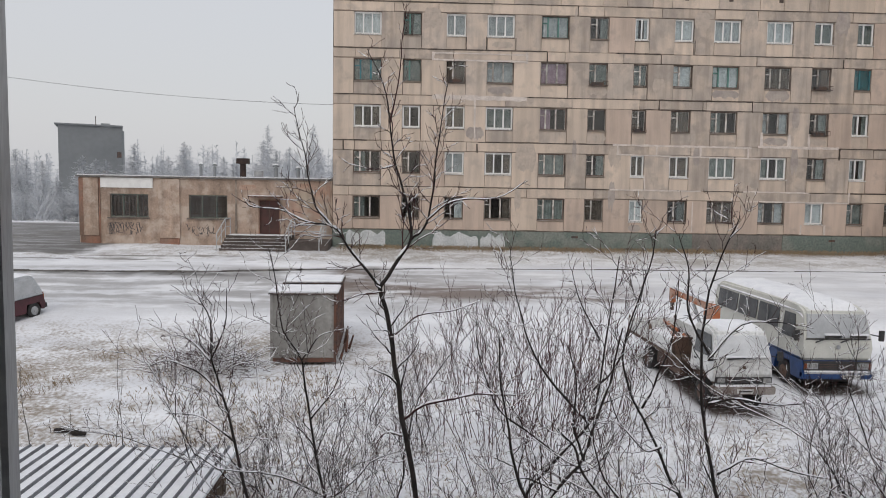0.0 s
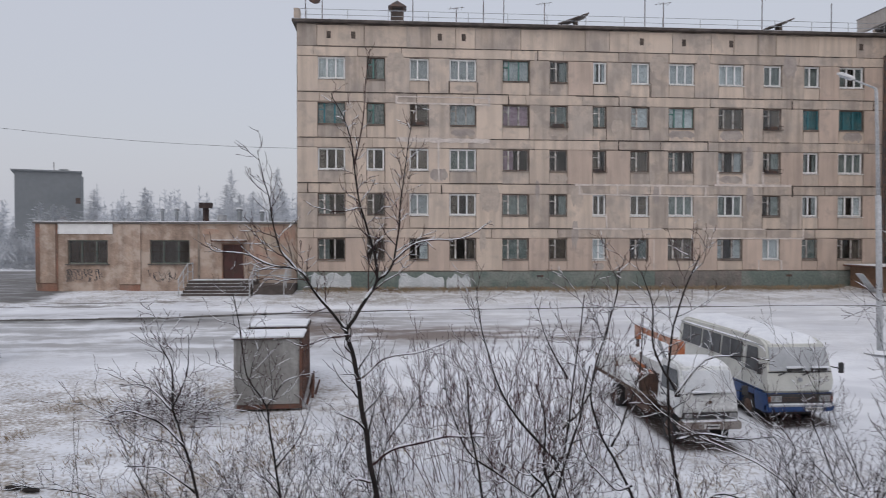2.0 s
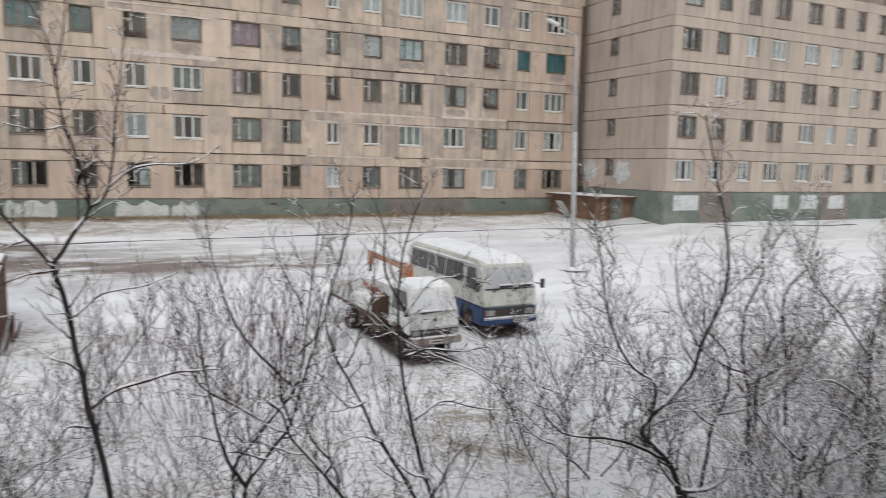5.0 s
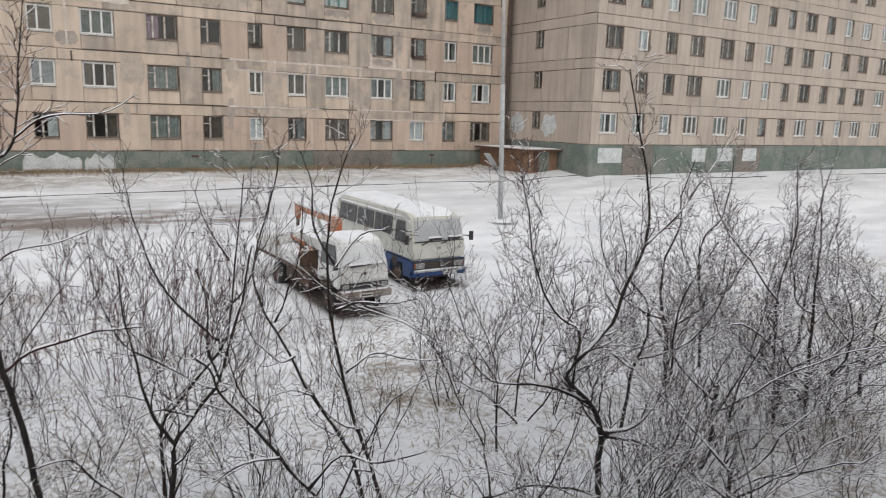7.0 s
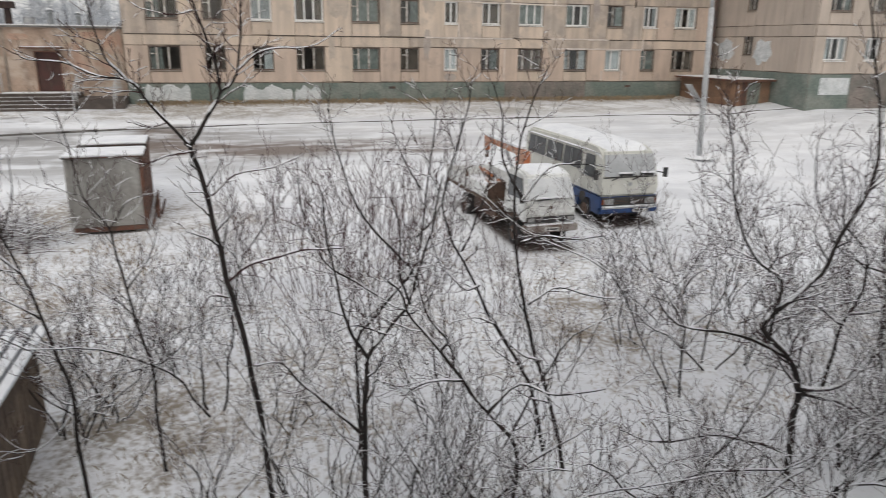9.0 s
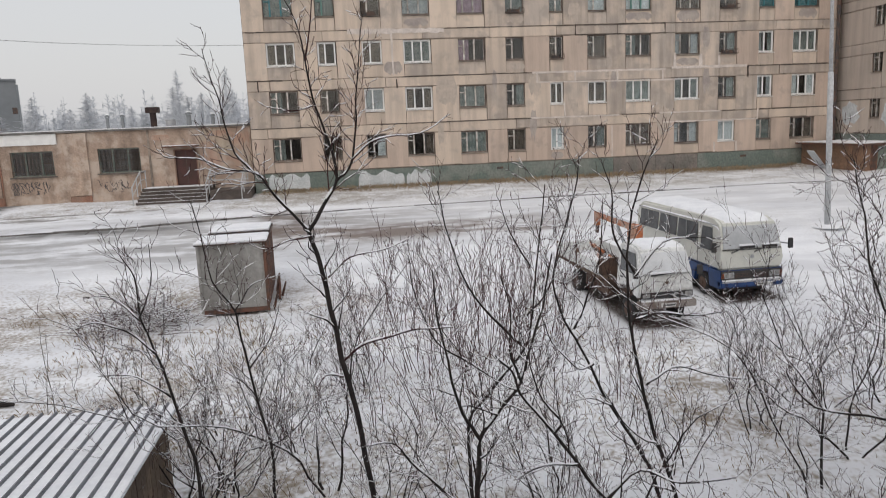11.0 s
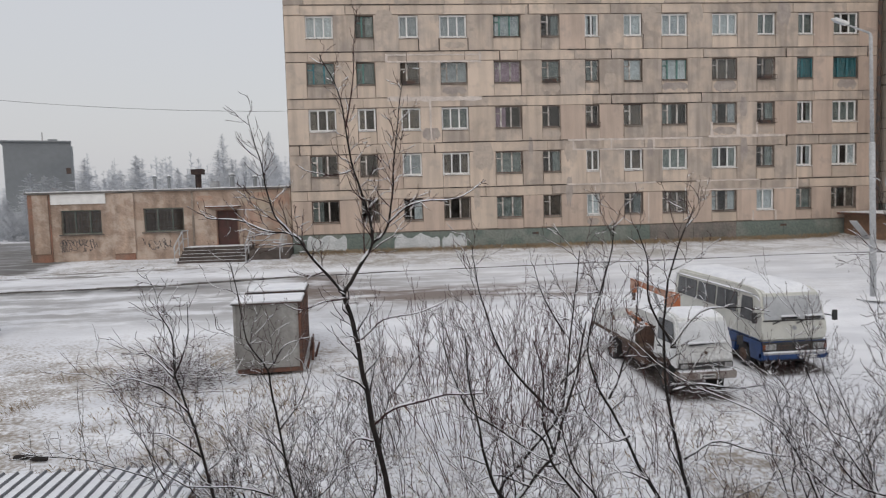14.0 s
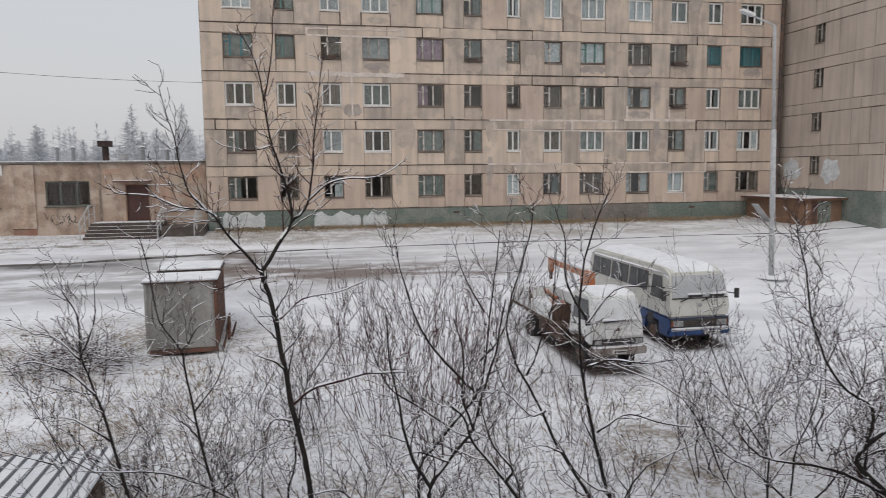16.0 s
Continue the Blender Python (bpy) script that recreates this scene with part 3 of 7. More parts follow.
def block_of_flats():
    b = thing("apartment_building", (FX0, FY, 0), "five-storey beige panel block with worn stained facade and grey-green plinth", "building")
    length = FX1 - FX0
    ops = [(a - FX0, c - FX0, 1.9 + 2.8 * k, 1.9 + 2.8 * k + WH) for k in range(5) for a, c in COLS]
    part("wall", wall_mesh("wall", length, 1.16, 16.45, ops, M_JOINT), None, b, "dark mortar joints between the panels")
    part("side_wall", boxes((0, 0.3, 0.345, 11.5, -0.6, 16.45)), M_PANEL, b)
    part("rear_wall", boxes((0.31, length, 11.2, 11.5, -0.6, 16.45)), M_PANEL, b)
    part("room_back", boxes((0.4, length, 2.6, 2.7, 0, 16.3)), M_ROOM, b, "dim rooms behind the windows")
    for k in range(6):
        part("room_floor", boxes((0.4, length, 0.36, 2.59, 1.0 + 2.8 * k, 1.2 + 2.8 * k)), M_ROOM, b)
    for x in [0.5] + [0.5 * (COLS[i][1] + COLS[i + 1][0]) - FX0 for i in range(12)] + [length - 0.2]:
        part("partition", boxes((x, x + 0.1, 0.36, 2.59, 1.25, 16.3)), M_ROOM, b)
    for k in range(5):
        for (a, c), code in zip(COLS, LOOKS[k]):
            add_window(b, a - FX0, 1.9 + 2.8 * k, c - a, code, open_pane=code[0] in "og" and random.random() < 0.25)
    for c, k in ((10, 3), (10, 2), (6, 2), (2, 3), (5, 3)):
        a, e = COLS[c][0] - FX0, COLS[c][1] - FX0
        bm = bmesh.new()
        z = 1.86 + 2.8 * k
        for h in (0.0, 0.26):
            tube(bm, ((a, 0.0, z + h), (a, -0.3, z + h), (e, -0.3, z + h), (e, 0.0, z + h)), 0.014, 5)
        for i in range(9):
            x = a + (e - a) * i / 8
            tube(bm, ((x, -0.3, z), (x, -0.3, z + 0.26)), 0.01, 4)
        box(bm, a + 0.15, e - 0.3, -0.26, -0.08, z + 0.01, z + 0.2)
        part("sill_basket", bm, M_IRON, b, "rusty wire basket with clutter under a window")
    # plinth, with bare and whitewashed fields
    part("plinth", boxes((0, length, 0.03, 0.34, -0.8, 1.155)), M_PLINTH, b, "grey-green painted plinth")
    x = 0.0
    while x < length - 0.5:
        w = min(random.choice((2.9, 3.2, 3.4)), length - x)
        panel(b, x, x + w, -0.7, 1.15, M_PLINTH if x < 20 or random.random() < 0.6 else M_PLINTH_RED, y=-0.015, thick=0.04, gap=0.012, name="plinth_slab")
        x += w
    rng = random.Random(4)
    for x0, x1, za, zb in ((0.85, 3.3, 0.2, 1.02), (6.25, 9.1, 0.12, 0.92), (9.25, 10.8, 0.08, 0.9)):
        bm = bmesh.new()
        top = [(x0 + (x1 - x0) * i / 24, zb + 0.14 * math.sin(i * 0.55 + x0) + rng.uniform(-0.05, 0.05) - (0.3 if i in (0, 24) else 0.1 if i in (1, 23) else 0)) for i in range(25)]
        v0 = [bm.verts.new((px, 0, za + rng.uniform(-0.1, 0.05))) for px, pz in top]
        v1 = [bm.verts.new((px, 0, pz)) for px, pz in top]
        for i in range(24):
            bm.faces.new((v0[i], v0[i + 1], v1[i + 1], v1[i]))
        thicken(bm, 0.012)
        part("whitewash_patch", bm, M_WHITEWASH, b, "ragged patch of white paint", at=pose(0, -0.032, 0))
    for x in (15.0, 31.5):
        part("plinth_vent", boxes((x, x + 0.42, -0.03, -0.018, 0.78, 0.92)), M_IRON, b)
    # facing panels: strips between the storeys, piers between the windows, aprons under the sills
    for k in range(5):
        z = 2.8 * k
        lo, hi = (1.06 if k else 1.19) + z, 3.26 + z
        xs = [0] + [v - FX0 for ac in COLS for v in ac] + [length]
        for i in range(0, len(xs) - 1, 2):
            x0, x1 = xs[i], xs[i + 1]
            r = random.random()
            # the greyer panels come more often on the right, so that half is darker
            m = M_PANEL_PINK if (k == 0 or i > 22) and r < 0.7 or r > 0.93 else (M_PANEL_GREY if r < (0.27 if i < 12 else 0.75) else M_PANEL)
            if x1 - x0 > 1.8 and r < 0.5:
                xm = x0 + (x1 - x0) * random.uniform(0.35, 0.6)
                panel(b, x0, xm, lo, hi, m)
                panel(b, xm, x1, lo, hi, M_PANEL if m is M_PANEL_GREY else m)
            else:
                panel(b, x0, x1, lo, hi, m)
        for i, (a, c) in enumerate(COLS):
            panel(b, a - FX0, c - FX0, lo, 1.84 + z, (M_PANEL_GREY if random.random() < 0.35 else M_PANEL) if k else (M_PANEL_PINK if random.random() < 0.6 else M_PANEL))
        x = 0.0
        step = 1.35 if k % 2 else 1.0
        while x < length - 0.05:
            w = step if x == 0 else random.choice((2.7, 3.3, 3.6, 4.2))
            if x + w > length - 1.2:
                w = length - x
            r = random.random()
            # more of the darker grey strips beyond x = 17
            panel(b, x, x + w, hi, hi + 0.6, M_PANEL_GREY if r < (0.25 if x < 17 else 0.75) else M_PANEL)
            x += w
    x, i = 0.0, 0
    while x < length - 0.05:
        w = (1.2, 2.9, 2.6, 1.5, 1.6)[i % 5]
        w = length - x if x + w > length - 1 else w
        panel(b, x, x + w, 15.06, 16.4, M_PANEL if i % 3 else M_PANEL_GREY)
        x, i = x + w, i + 1
    for vx in (-3.55, -2.05, 3.3, 4.8, 16.2, 18.97, 22.1, 30.9):
        part("attic_vent", boxes((vx - FX0 - 0.13, vx - FX0 + 0.13, -0.064, -0.04, 15.55, 15.98)), M_GAP, b)
    # pale repaired joints, ragged along their edges
    for x0, x1, z0, z1, w in ((6.1, 11.95, 12.04, 12.03, 0.09), (6.1, 11.95, 11.64, 11.62, 0.12), (6.12, 6.12, 11.6, 12.1, 0.16), (11.9, 11.9, 11.5, 12.2, 0.17), (6.1, 11.95, 9.38, 9.34, 0.3), (8.75, 8.73, 6.75, 9.25, 0.13)):
        joint(b, x0, x1, z0, z1, w, M_MORTAR)
    for x0, x1, z0, z1, w in ((17.4, 26.2, 6.66, 6.62, 0.13), (17.7, 26.8, 6.06, 5.94, 0.09), (26.6, 31.75, 6.7, 6.68, 0.17), (17.72, 17.72, 6.05, 6.66, 0.12), (20.18, 20.18, 6.0, 6.6, 0.12), (22.97, 22.97, 5.98, 6.58, 0.12), (26.0, 26.0, 5.92, 6.55, 0.12), (26.81, 26.81, 6.7, 7.6, 0.2), (28.56, 28.56, 6.7, 7.5, 0.22), (29.83, 29.83, 6.68, 7.55, 0.15)):
        joint(b, x0, x1, z0, z1, w, M_MORTAR)
    for x0, x1, z0, z1, w in ((17.3, 23.1, 3.87, 3.85, 0.1), (19.5, 19.45, 3.9, 4.8, 0.1), (26.0, 32.6, 3.27, 3.25, 0.1), (25.8, 30.0, 3.88, 3.86, 0.1), (29.6, 29.6, 1.2, 1.85, 0.12), (31.15, 31.15, 1.2, 1.85, 0.12), (32.6, 32.6, 3.2, 3.9, 0.12), (22.6, 22.6, 1.25, 3.2, 0.08)):
        joint(b, x0, x1, z0, z1, w, M_MORTAR)
    # joints that have opened and gone black
    for x0, x1, z0, z1, w in ((0.2, 13.15, 12.26, 12.26, 0.07), (13.14, 13.14, 11.58, 12.24, 0.07), (0.15, 3.9, 9.46, 9.46, 0.07), (0.05, 2.1, 6.66, 6.66, 0.08), (0.65, 0.65, 6.05, 6.66, 0.08), (8.93, 8.92, 6.0, 6.55, 0.09), (14.97, 14.98, 14.42, 15.08, 0.07), (1.0, 15.0, 15.06, 15.06, 0.05), (9.38, 9.38, 12.3, 13.05, 0.05), (11.19, 11.19, 12.3, 13.05, 0.05), (8.13, 8.13, 12.3, 13.05, 0.05)):
        joint(b, x0, x1, z0, z1, w, M_GAP)
    for x0, x1, z0, z1, w in ((20.2, 26.15, 9.46, 9.46, 0.09), (20.2, 26.15, 8.86, 8.86, 0.06), (20.23, 20.23, 8.86, 9.46, 0.08), (26.12, 26.12, 8.8, 9.41, 0.08), (22.98, 22.98, 8.83, 9.44, 0.04), (31.75, 31.75, 11.62, 12.2, 0.1), (37.3, 37.3, 11.6, 12.2, 0.07), (31.83, 31.83, 5.95, 6.65, 0.13), (31.83, 37.4, 6.66, 6.66, 0.07), (22.32, 22.32, 12.25, 13.15, 0.05), (17.4, 20.2, 12.26, 12.26, 0.08)):
        joint(b, x0, x1, z0, z1, w, M_GAP)
    for x0, x1, z0, z1, w in ((7.8, 17.3, 3.86, 3.86, 0.06), (20.24, 20.24, 11.65, 12.25, 0.06), (17.4, 35.0, 15.06, 15.06, 0.045), (0.1, 6.0, 3.86, 3.86, 0.05), (31.8, 37.4, 12.26, 12.26, 0.05), (23.5, 31.5, 12.26, 12.26, 0.045), (26.2, 31.6, 9.46, 9.46, 0.05), (12.0, 20.1, 9.46, 9.46, 0.05), (9.0, 17.4, 6.66, 6.66, 0.05), (23.3, 31.0, 3.86, 3.86, 0.05), (33.0, 37.8, 3.86, 3.86, 0.05)):
        joint(b, x0, x1, z0, z1, w, M_GAP)
    # flaked fields under and between the windows: column, storey, shift, width, drop, height
    for c, k, dx, w, dz, h, m in ((3, 3, 0.1, 1.5, 0.62, 0.5, M_BARE), (9, 3, 0.1, 1.5, 0.75, 0.8, M_BARE), (12, 3, 0.3, 1.3, 0.7, 0.7, M_BARE), (8, 3, -0.05, 1.75, 0.6, 0.55, M_BARE), (5, 3, 0.0, 1.2, 0.6, 0.55, M_STREAK), (9, 2, 0.1, 1.5, 0.62, 0.5, M_BARE), (10, 2, -0.1, 1.2, 0.62, 0.5, M_STREAK), (3, 4, 0.3, 1.3, 0.6, 0.4, M_STREAK), (2, 2, 1.3, 1.1, 0.7, 0.9, M_BARE), (5, 2, 0.0, 1.2, 0.6, 0.5, M_STREAK), (12, 4, 0.2, 1.3, 0.5, 0.4, M_STREAK), (8, 4, 1.8, 0.9, -0.6, 1.5, M_STREAK), (10, 4, 1.3, 0.9, -0.5, 1.7, M_BARE), (7, 4, 1.2, 1.0, -0.6, 1.3, M_STREAK), (6, 3, 1.2, 0.8, 0.4, 1.0, M_STREAK), (3, 1, 1.9, 1.3, -0.2, 1.9, M_STREAK), (4, 1, 2.1, 0.28, -0.8, 1.5, M_BARE), (5, 0, 1.45, 0.45, -0.6, 2.0, M_BARE), (5, 1, 1.4, 0.8, -0.6, 1.4, M_STREAK), (9, 1, 1.9, 0.5, -0.3, 1.7, M_BARE), (9, 2, 1.85, 0.5, -0.2, 1.6, M_BARE), (7, 1, 1.5, 0.4, -0.5, 1.6, M_BARE), (6, 1, 1.1, 0.7, 0.5, 0.9, M_STREAK), (6, 0, 0.0, 0.8, 0.6, 0.5, M_BARE), (3, 0, 1.9, 0.4, -0.3, 1.9, M_STREAK), (9, 0, -1.2, 1.0, -0.5, 1.9, M_STREAK), (1, 4, 1.2, 1.2, -0.2, 1.6, M_STREAK), (4, 4, 2.0, 0.3, -0.7, 1.3, M_STREAK)):
        flake(b, COLS[c][0] - FX0 + dx + w / 2, 1.9 + 2.8 * k - dz + h / 2 - 0.1, w, h, m)
    # roof
    part("roof", boxes((-0.25, length + 0.05, -0.35, 11.8, 16.47, 16.62)), M_EAVE, b, "dark roof slab edge")
    part("roof_snow", boxes((-0.15, length, -0.22, 11.6, 16.625, 16.68)), M_SNOW, b, "snow lying on the roof")
    part("parapet", boxes((-0.15, 0.2, -0.2, 0.5, 16.69, 17.3)), M_PANEL_GREY, b)
    for h in (17.02, 17.36):
        bm = bmesh.new()
        tube(bm, ((0.2, 0.1, h), (length, 0.1, h)), 0.018, 6)
        part("rail", bm, M_STEEL, b)
    for i in range(16):
        bm = bmesh.new()
        tube(bm, ((0, 0, 16.6), (0, 0, 17.37)), 0.02, 6)
        part("rail_post", bm, M_STEEL, b, at=pose(0.6 + 2.5 * i, 0.1, 0))
    for i, (x, lean) in enumerate(((6.2, 0), (17.9, 1), (32.2, 1))):
        w = 0.42 if not lean else 0.85
        top = 18.1 if not lean else 17.5
        sh = part("ventilation_shaft", boxes((-w, w, -0.4, 0.4, 16.65, top)), M_GAP, b, at=pose(x, 3.0, 0))
        bm = bmesh.new()
        if lean:
            box(bm, -1.05, 1.15, -0.65, 0.65, 0.0, 0.07)
            part("tilted_cover", bm, M_GAP, sh, "displaced cover slab", at=pose(0.0, 0, 17.85, 0, -20, 0))
            part("cover_prop", boxes((0.2, 0.4, -0.3, 0.3, 17.502, 17.95)), M_GAP, sh)
        else:
            v = [bm.verts.new(p) for p in ((-0.6, -0.6, 18.4), (0.6, -0.6, 18.4), (0.6, 0.6, 18.4), (-0.6, 0.6, 18.4), (0, 0, 18.95))]
            bm.faces.new(v[3::-1])
            for q in range(4):
                bm.faces.new((v[q], v[(q + 1) % 4], v[4]))
            for px in (-0.35, 0.35):
                box(bm, px - 0.05, px + 0.05, -0.3, 0.3, 18.1, 18.41)
            part("cap", bm, M_IRON, sh)
    for i, (x, h) in enumerate(((0.4, 2.6), (1.4, 2.0), (7.2, 2.4), (10.1, 1.9), (11.7, 2.0), (13.1, 2.6), (15.9, 2.2), (22.9, 3.0), (23.6, 2.1), (30.6, 2.8), (35.8, 2.7))):
        bm = bmesh.new()
        tube(bm, ((0, 0, 16.6), (0, 0, 16.6 + h)), 0.03, 6)
        if i % 3 != 1:
            tube(bm, ((-0.55, 0.1, 16.5 + h), (0.5, -0.1, 16.6 + h)), 0.015, 5)
            for q in range(4):
                tube(bm, ((-0.4 + 0.25 * q, -0.3, 16.52 + h), (-0.4 + 0.25 * q, 0.3, 16.52 + h)), 0.01, 5)
        part("aerial", bm, M_IRON, b, at=pose(x, 1.2 + 0.5 * (i % 4), 0))
    bm = bmesh.new()
    bmesh.ops.create_uvsphere(bm, u_segments=16, v_segments=8, radius=0.45, matrix=Matrix.Diagonal((1, 1, 0.3, 1)))
    part("satellite_dish", bm, M_IRON, b, at=pose(0.95, 0.9, 18.3, 70, 0, 30), smooth=True)
    bm = bmesh.new()
    tube(bm, ((0, 0, -0.2), (0, 0, 15.2)), 0.12, 10)
    part("downpipe", bm, M_IRON, b, "dark rainwater pipe", at=pose(length - 0.24, -0.2, 0))
    return b


block_of_flats()

# ---- the wing across its end ----
WX, WY, WZ = 33.1, 35.5, 0.85
WCOLS = [(33.9, 35.5), (36.9, 38.05), (39.6, 40.75), (42.1, 43.65), (45.4, 46.95), (48.3, 49.3), (50.7, 51.7), (53.2, 54.2)]
WCOLS += [(a + 21.6, c + 21.6) for a, c in WCOLS] + [(a + 43.2, c + 43.2) for a, c in WCOLS[:4]]
WLOOKS = ["wcs wcl wcf wbf wnf wbs ocr obf", "on- obf ob- ob- wnf wcf wcf ob-", "obf wcf ob- obf obf obr wcf obf", "onl onr wcf wcf wcf wcf onf ocf", "ocf onf obf obf obf obf obf obf"]


M_PARAPET = mat("parapet_concrete", (0.40, 0.36, 0.325), (0.34, 0.305, 0.275), scale=0.6, fine=14, rough=0.9, streak=0.15)


def wing():
    b = thing("apartment_building", (WX, WY, WZ), "five-storey beige panel wing with a blank gable and pale patches", "building")
    length = 70.0
    ops = [(a - WX, c - WX, 1.95 + 2.8 * k, 1.95 + 2.8 * k + WH) for k in range(5) for a, c in WCOLS]
    part("wall", wall_mesh("wall", length, 1.16, 16.8, ops, M_JOINT), None, b)
    for k in range(5):
        codes = WLOOKS[k].split()
        for i, (a, c) in enumerate(WCOLS):
            code = codes[i % 8]
            add_window(b, a - WX, 1.95 + 2.8 * k, c - a, code)
    part("plinth", boxes((0.02, length, 0.02, 0.34, -1.4, 1.155)), M_PLINTH, b)
    x, i = 0.0, 0
    while x < length - 0.5:
        w = (3.1, 3.0, 3.3, 2.8)[i % 4]
        panel(b, x, min(x + w, length), -1.2, 1.15, M_PLINTH_RED if i in (1, 5) else M_PLINTH, y=-0.02, thick=0.04, gap=0.012, name="plinth_slab")
        if i in (0, 3, 4, 5):
            part("whitewash_patch", boxes((x + 0.8, x + w - (0.5 if i else 0.1), -0.032, -0.022, -0.05, 0.95)), M_WHITEWASH, b)
        x, i = x + w, i + 1
    for k in range(5):
        lo, hi = 1.19 + 2.8 * k, 3.31 + 2.8 * k
        xs = [0] + [v - WX for ac in WCOLS for v in ac] + [length]
        for i in range(0, len(xs) - 1, 2):
            panel(b, xs[i], xs[i + 1], lo, hi, M_WING, gap=0.014)
        for a, c in WCOLS:
            panel(b, a - WX, c - WX, lo, 1.89 + 2.8 * k, M_WING, gap=0.014)
        x = 0.0
        while x < length - 0.1:
            w = min((3.2, 6.4, 5.8)[int(x) % 3], length - x)
            panel(b, x, x + w, hi, hi + 0.68, M_WING)
            x += w
    # gable facing the court; it runs back along y
    turn = pose(-0.01, 9.35, 0, 0, 0, -90)
    part("gable", wall_mesh("gable", 9.34, -1.4, 16.8, [(3.2, 4.1, 2.17 + 2.8 * k, 3.47 + 2.8 * k) for k in range(5)], M_JOINT), None, b, "blank gable wall with one column of windows", at=turn)
    for k in range(5):
        add_window(b, 3.2, 2.17 + 2.8 * k, 0.9, ("ob", "ob", "ob", "ob", "ob")[k], height=1.3, base=turn)
        lo, hi = 1.19 + 2.8 * k, 3.31 + 2.8 * k
        for x0, x1 in ((0.0, 3.2), (4.1, 5.4), (5.4, 6.7), (6.7, 8.2), (8.2, 9.35)):
            panel(b, x0, x1, lo, hi, M_WING, base=turn)
        panel(b, 3.2, 4.1, lo, 2.12 + 2.8 * k, M_WING, base=turn)
        panel(b, 0, 3.7, hi, hi + 0.68, M_WING, base=turn)
        panel(b, 3.7, 7.4, hi, hi + 0.68, M_WING, base=turn)
        panel(b, 7.4, 9.35, hi, hi + 0.68, M_WING, base=turn)
    panel(b, 0, 9.35, -1.3, 1.17, M_PLINTH, gap=0.01, name="plinth_slab", base=turn)
    rng = random.Random(8)
    for x0, x1, z0, z1 in ((0.5, 2.5, 1.6, 3.3), (4.1, 6.2, 1.5, 3.25)):
        bm = bmesh.new()
        c = ((x0 + x1) / 2, (z0 + z1) / 2)
        ring = [bm.verts.new((c[0] + (x1 - x0) / 2 * rng.uniform(0.65, 1.05) * math.cos(a * math.tau / 22), 0, c[1] + (z1 - z0) / 2 * rng.uniform(0.65, 1.05) * math.sin(a * math.tau / 22))) for a in range(22)]
        bm.faces.new(ring)
        thicken(bm, 0.012)
        part("whitewash_patch", bm, M_WHITEWASH, b, "ragged patch of pale filler", at=turn @ pose(0, -0.064, 0))
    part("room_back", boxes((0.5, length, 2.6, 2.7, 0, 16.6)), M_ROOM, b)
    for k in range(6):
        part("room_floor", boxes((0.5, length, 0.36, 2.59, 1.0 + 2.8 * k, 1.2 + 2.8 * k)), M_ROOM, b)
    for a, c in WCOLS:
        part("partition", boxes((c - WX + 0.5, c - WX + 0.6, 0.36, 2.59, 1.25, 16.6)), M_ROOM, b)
    part("rear_wall", boxes((0.35, length, 11.0, 11.3, -1.4, 16.8)), M_WING, b)
    part("roof", boxes((0.3, length, 0.3, 11.0, 16.6, 16.78)), M_EAVE, b)
    part("roof_snow", boxes((0.3, length, 0.3, 11.0, 16.782, 16.84)), M_SNOW, b)
    part("parapet", boxes((-0.03, 0.28, -0.03, 12.4, 16.802, 17.75), (0.282, length, -0.03, 0.28, 16.802, 17.75)), M_PARAPET, b, "grey concrete parapet")
    part("parapet_cap", boxes((-0.06, 0.31, -0.06, 12.43, 17.752, 17.8), (0.312, length, -0.06, 0.31, 17.752, 17.8)), M_KERB, b)
    return b


wing()

# ---- the low brick annex ----
AX0, AX1, AY = -21.25, -5.6, 44.9


M_STEP = mat("grimy_step", (0.12, 0.1, 0.088), (0.08, 0.066, 0.06), scale=1.5, fine=20, rough=0.9)

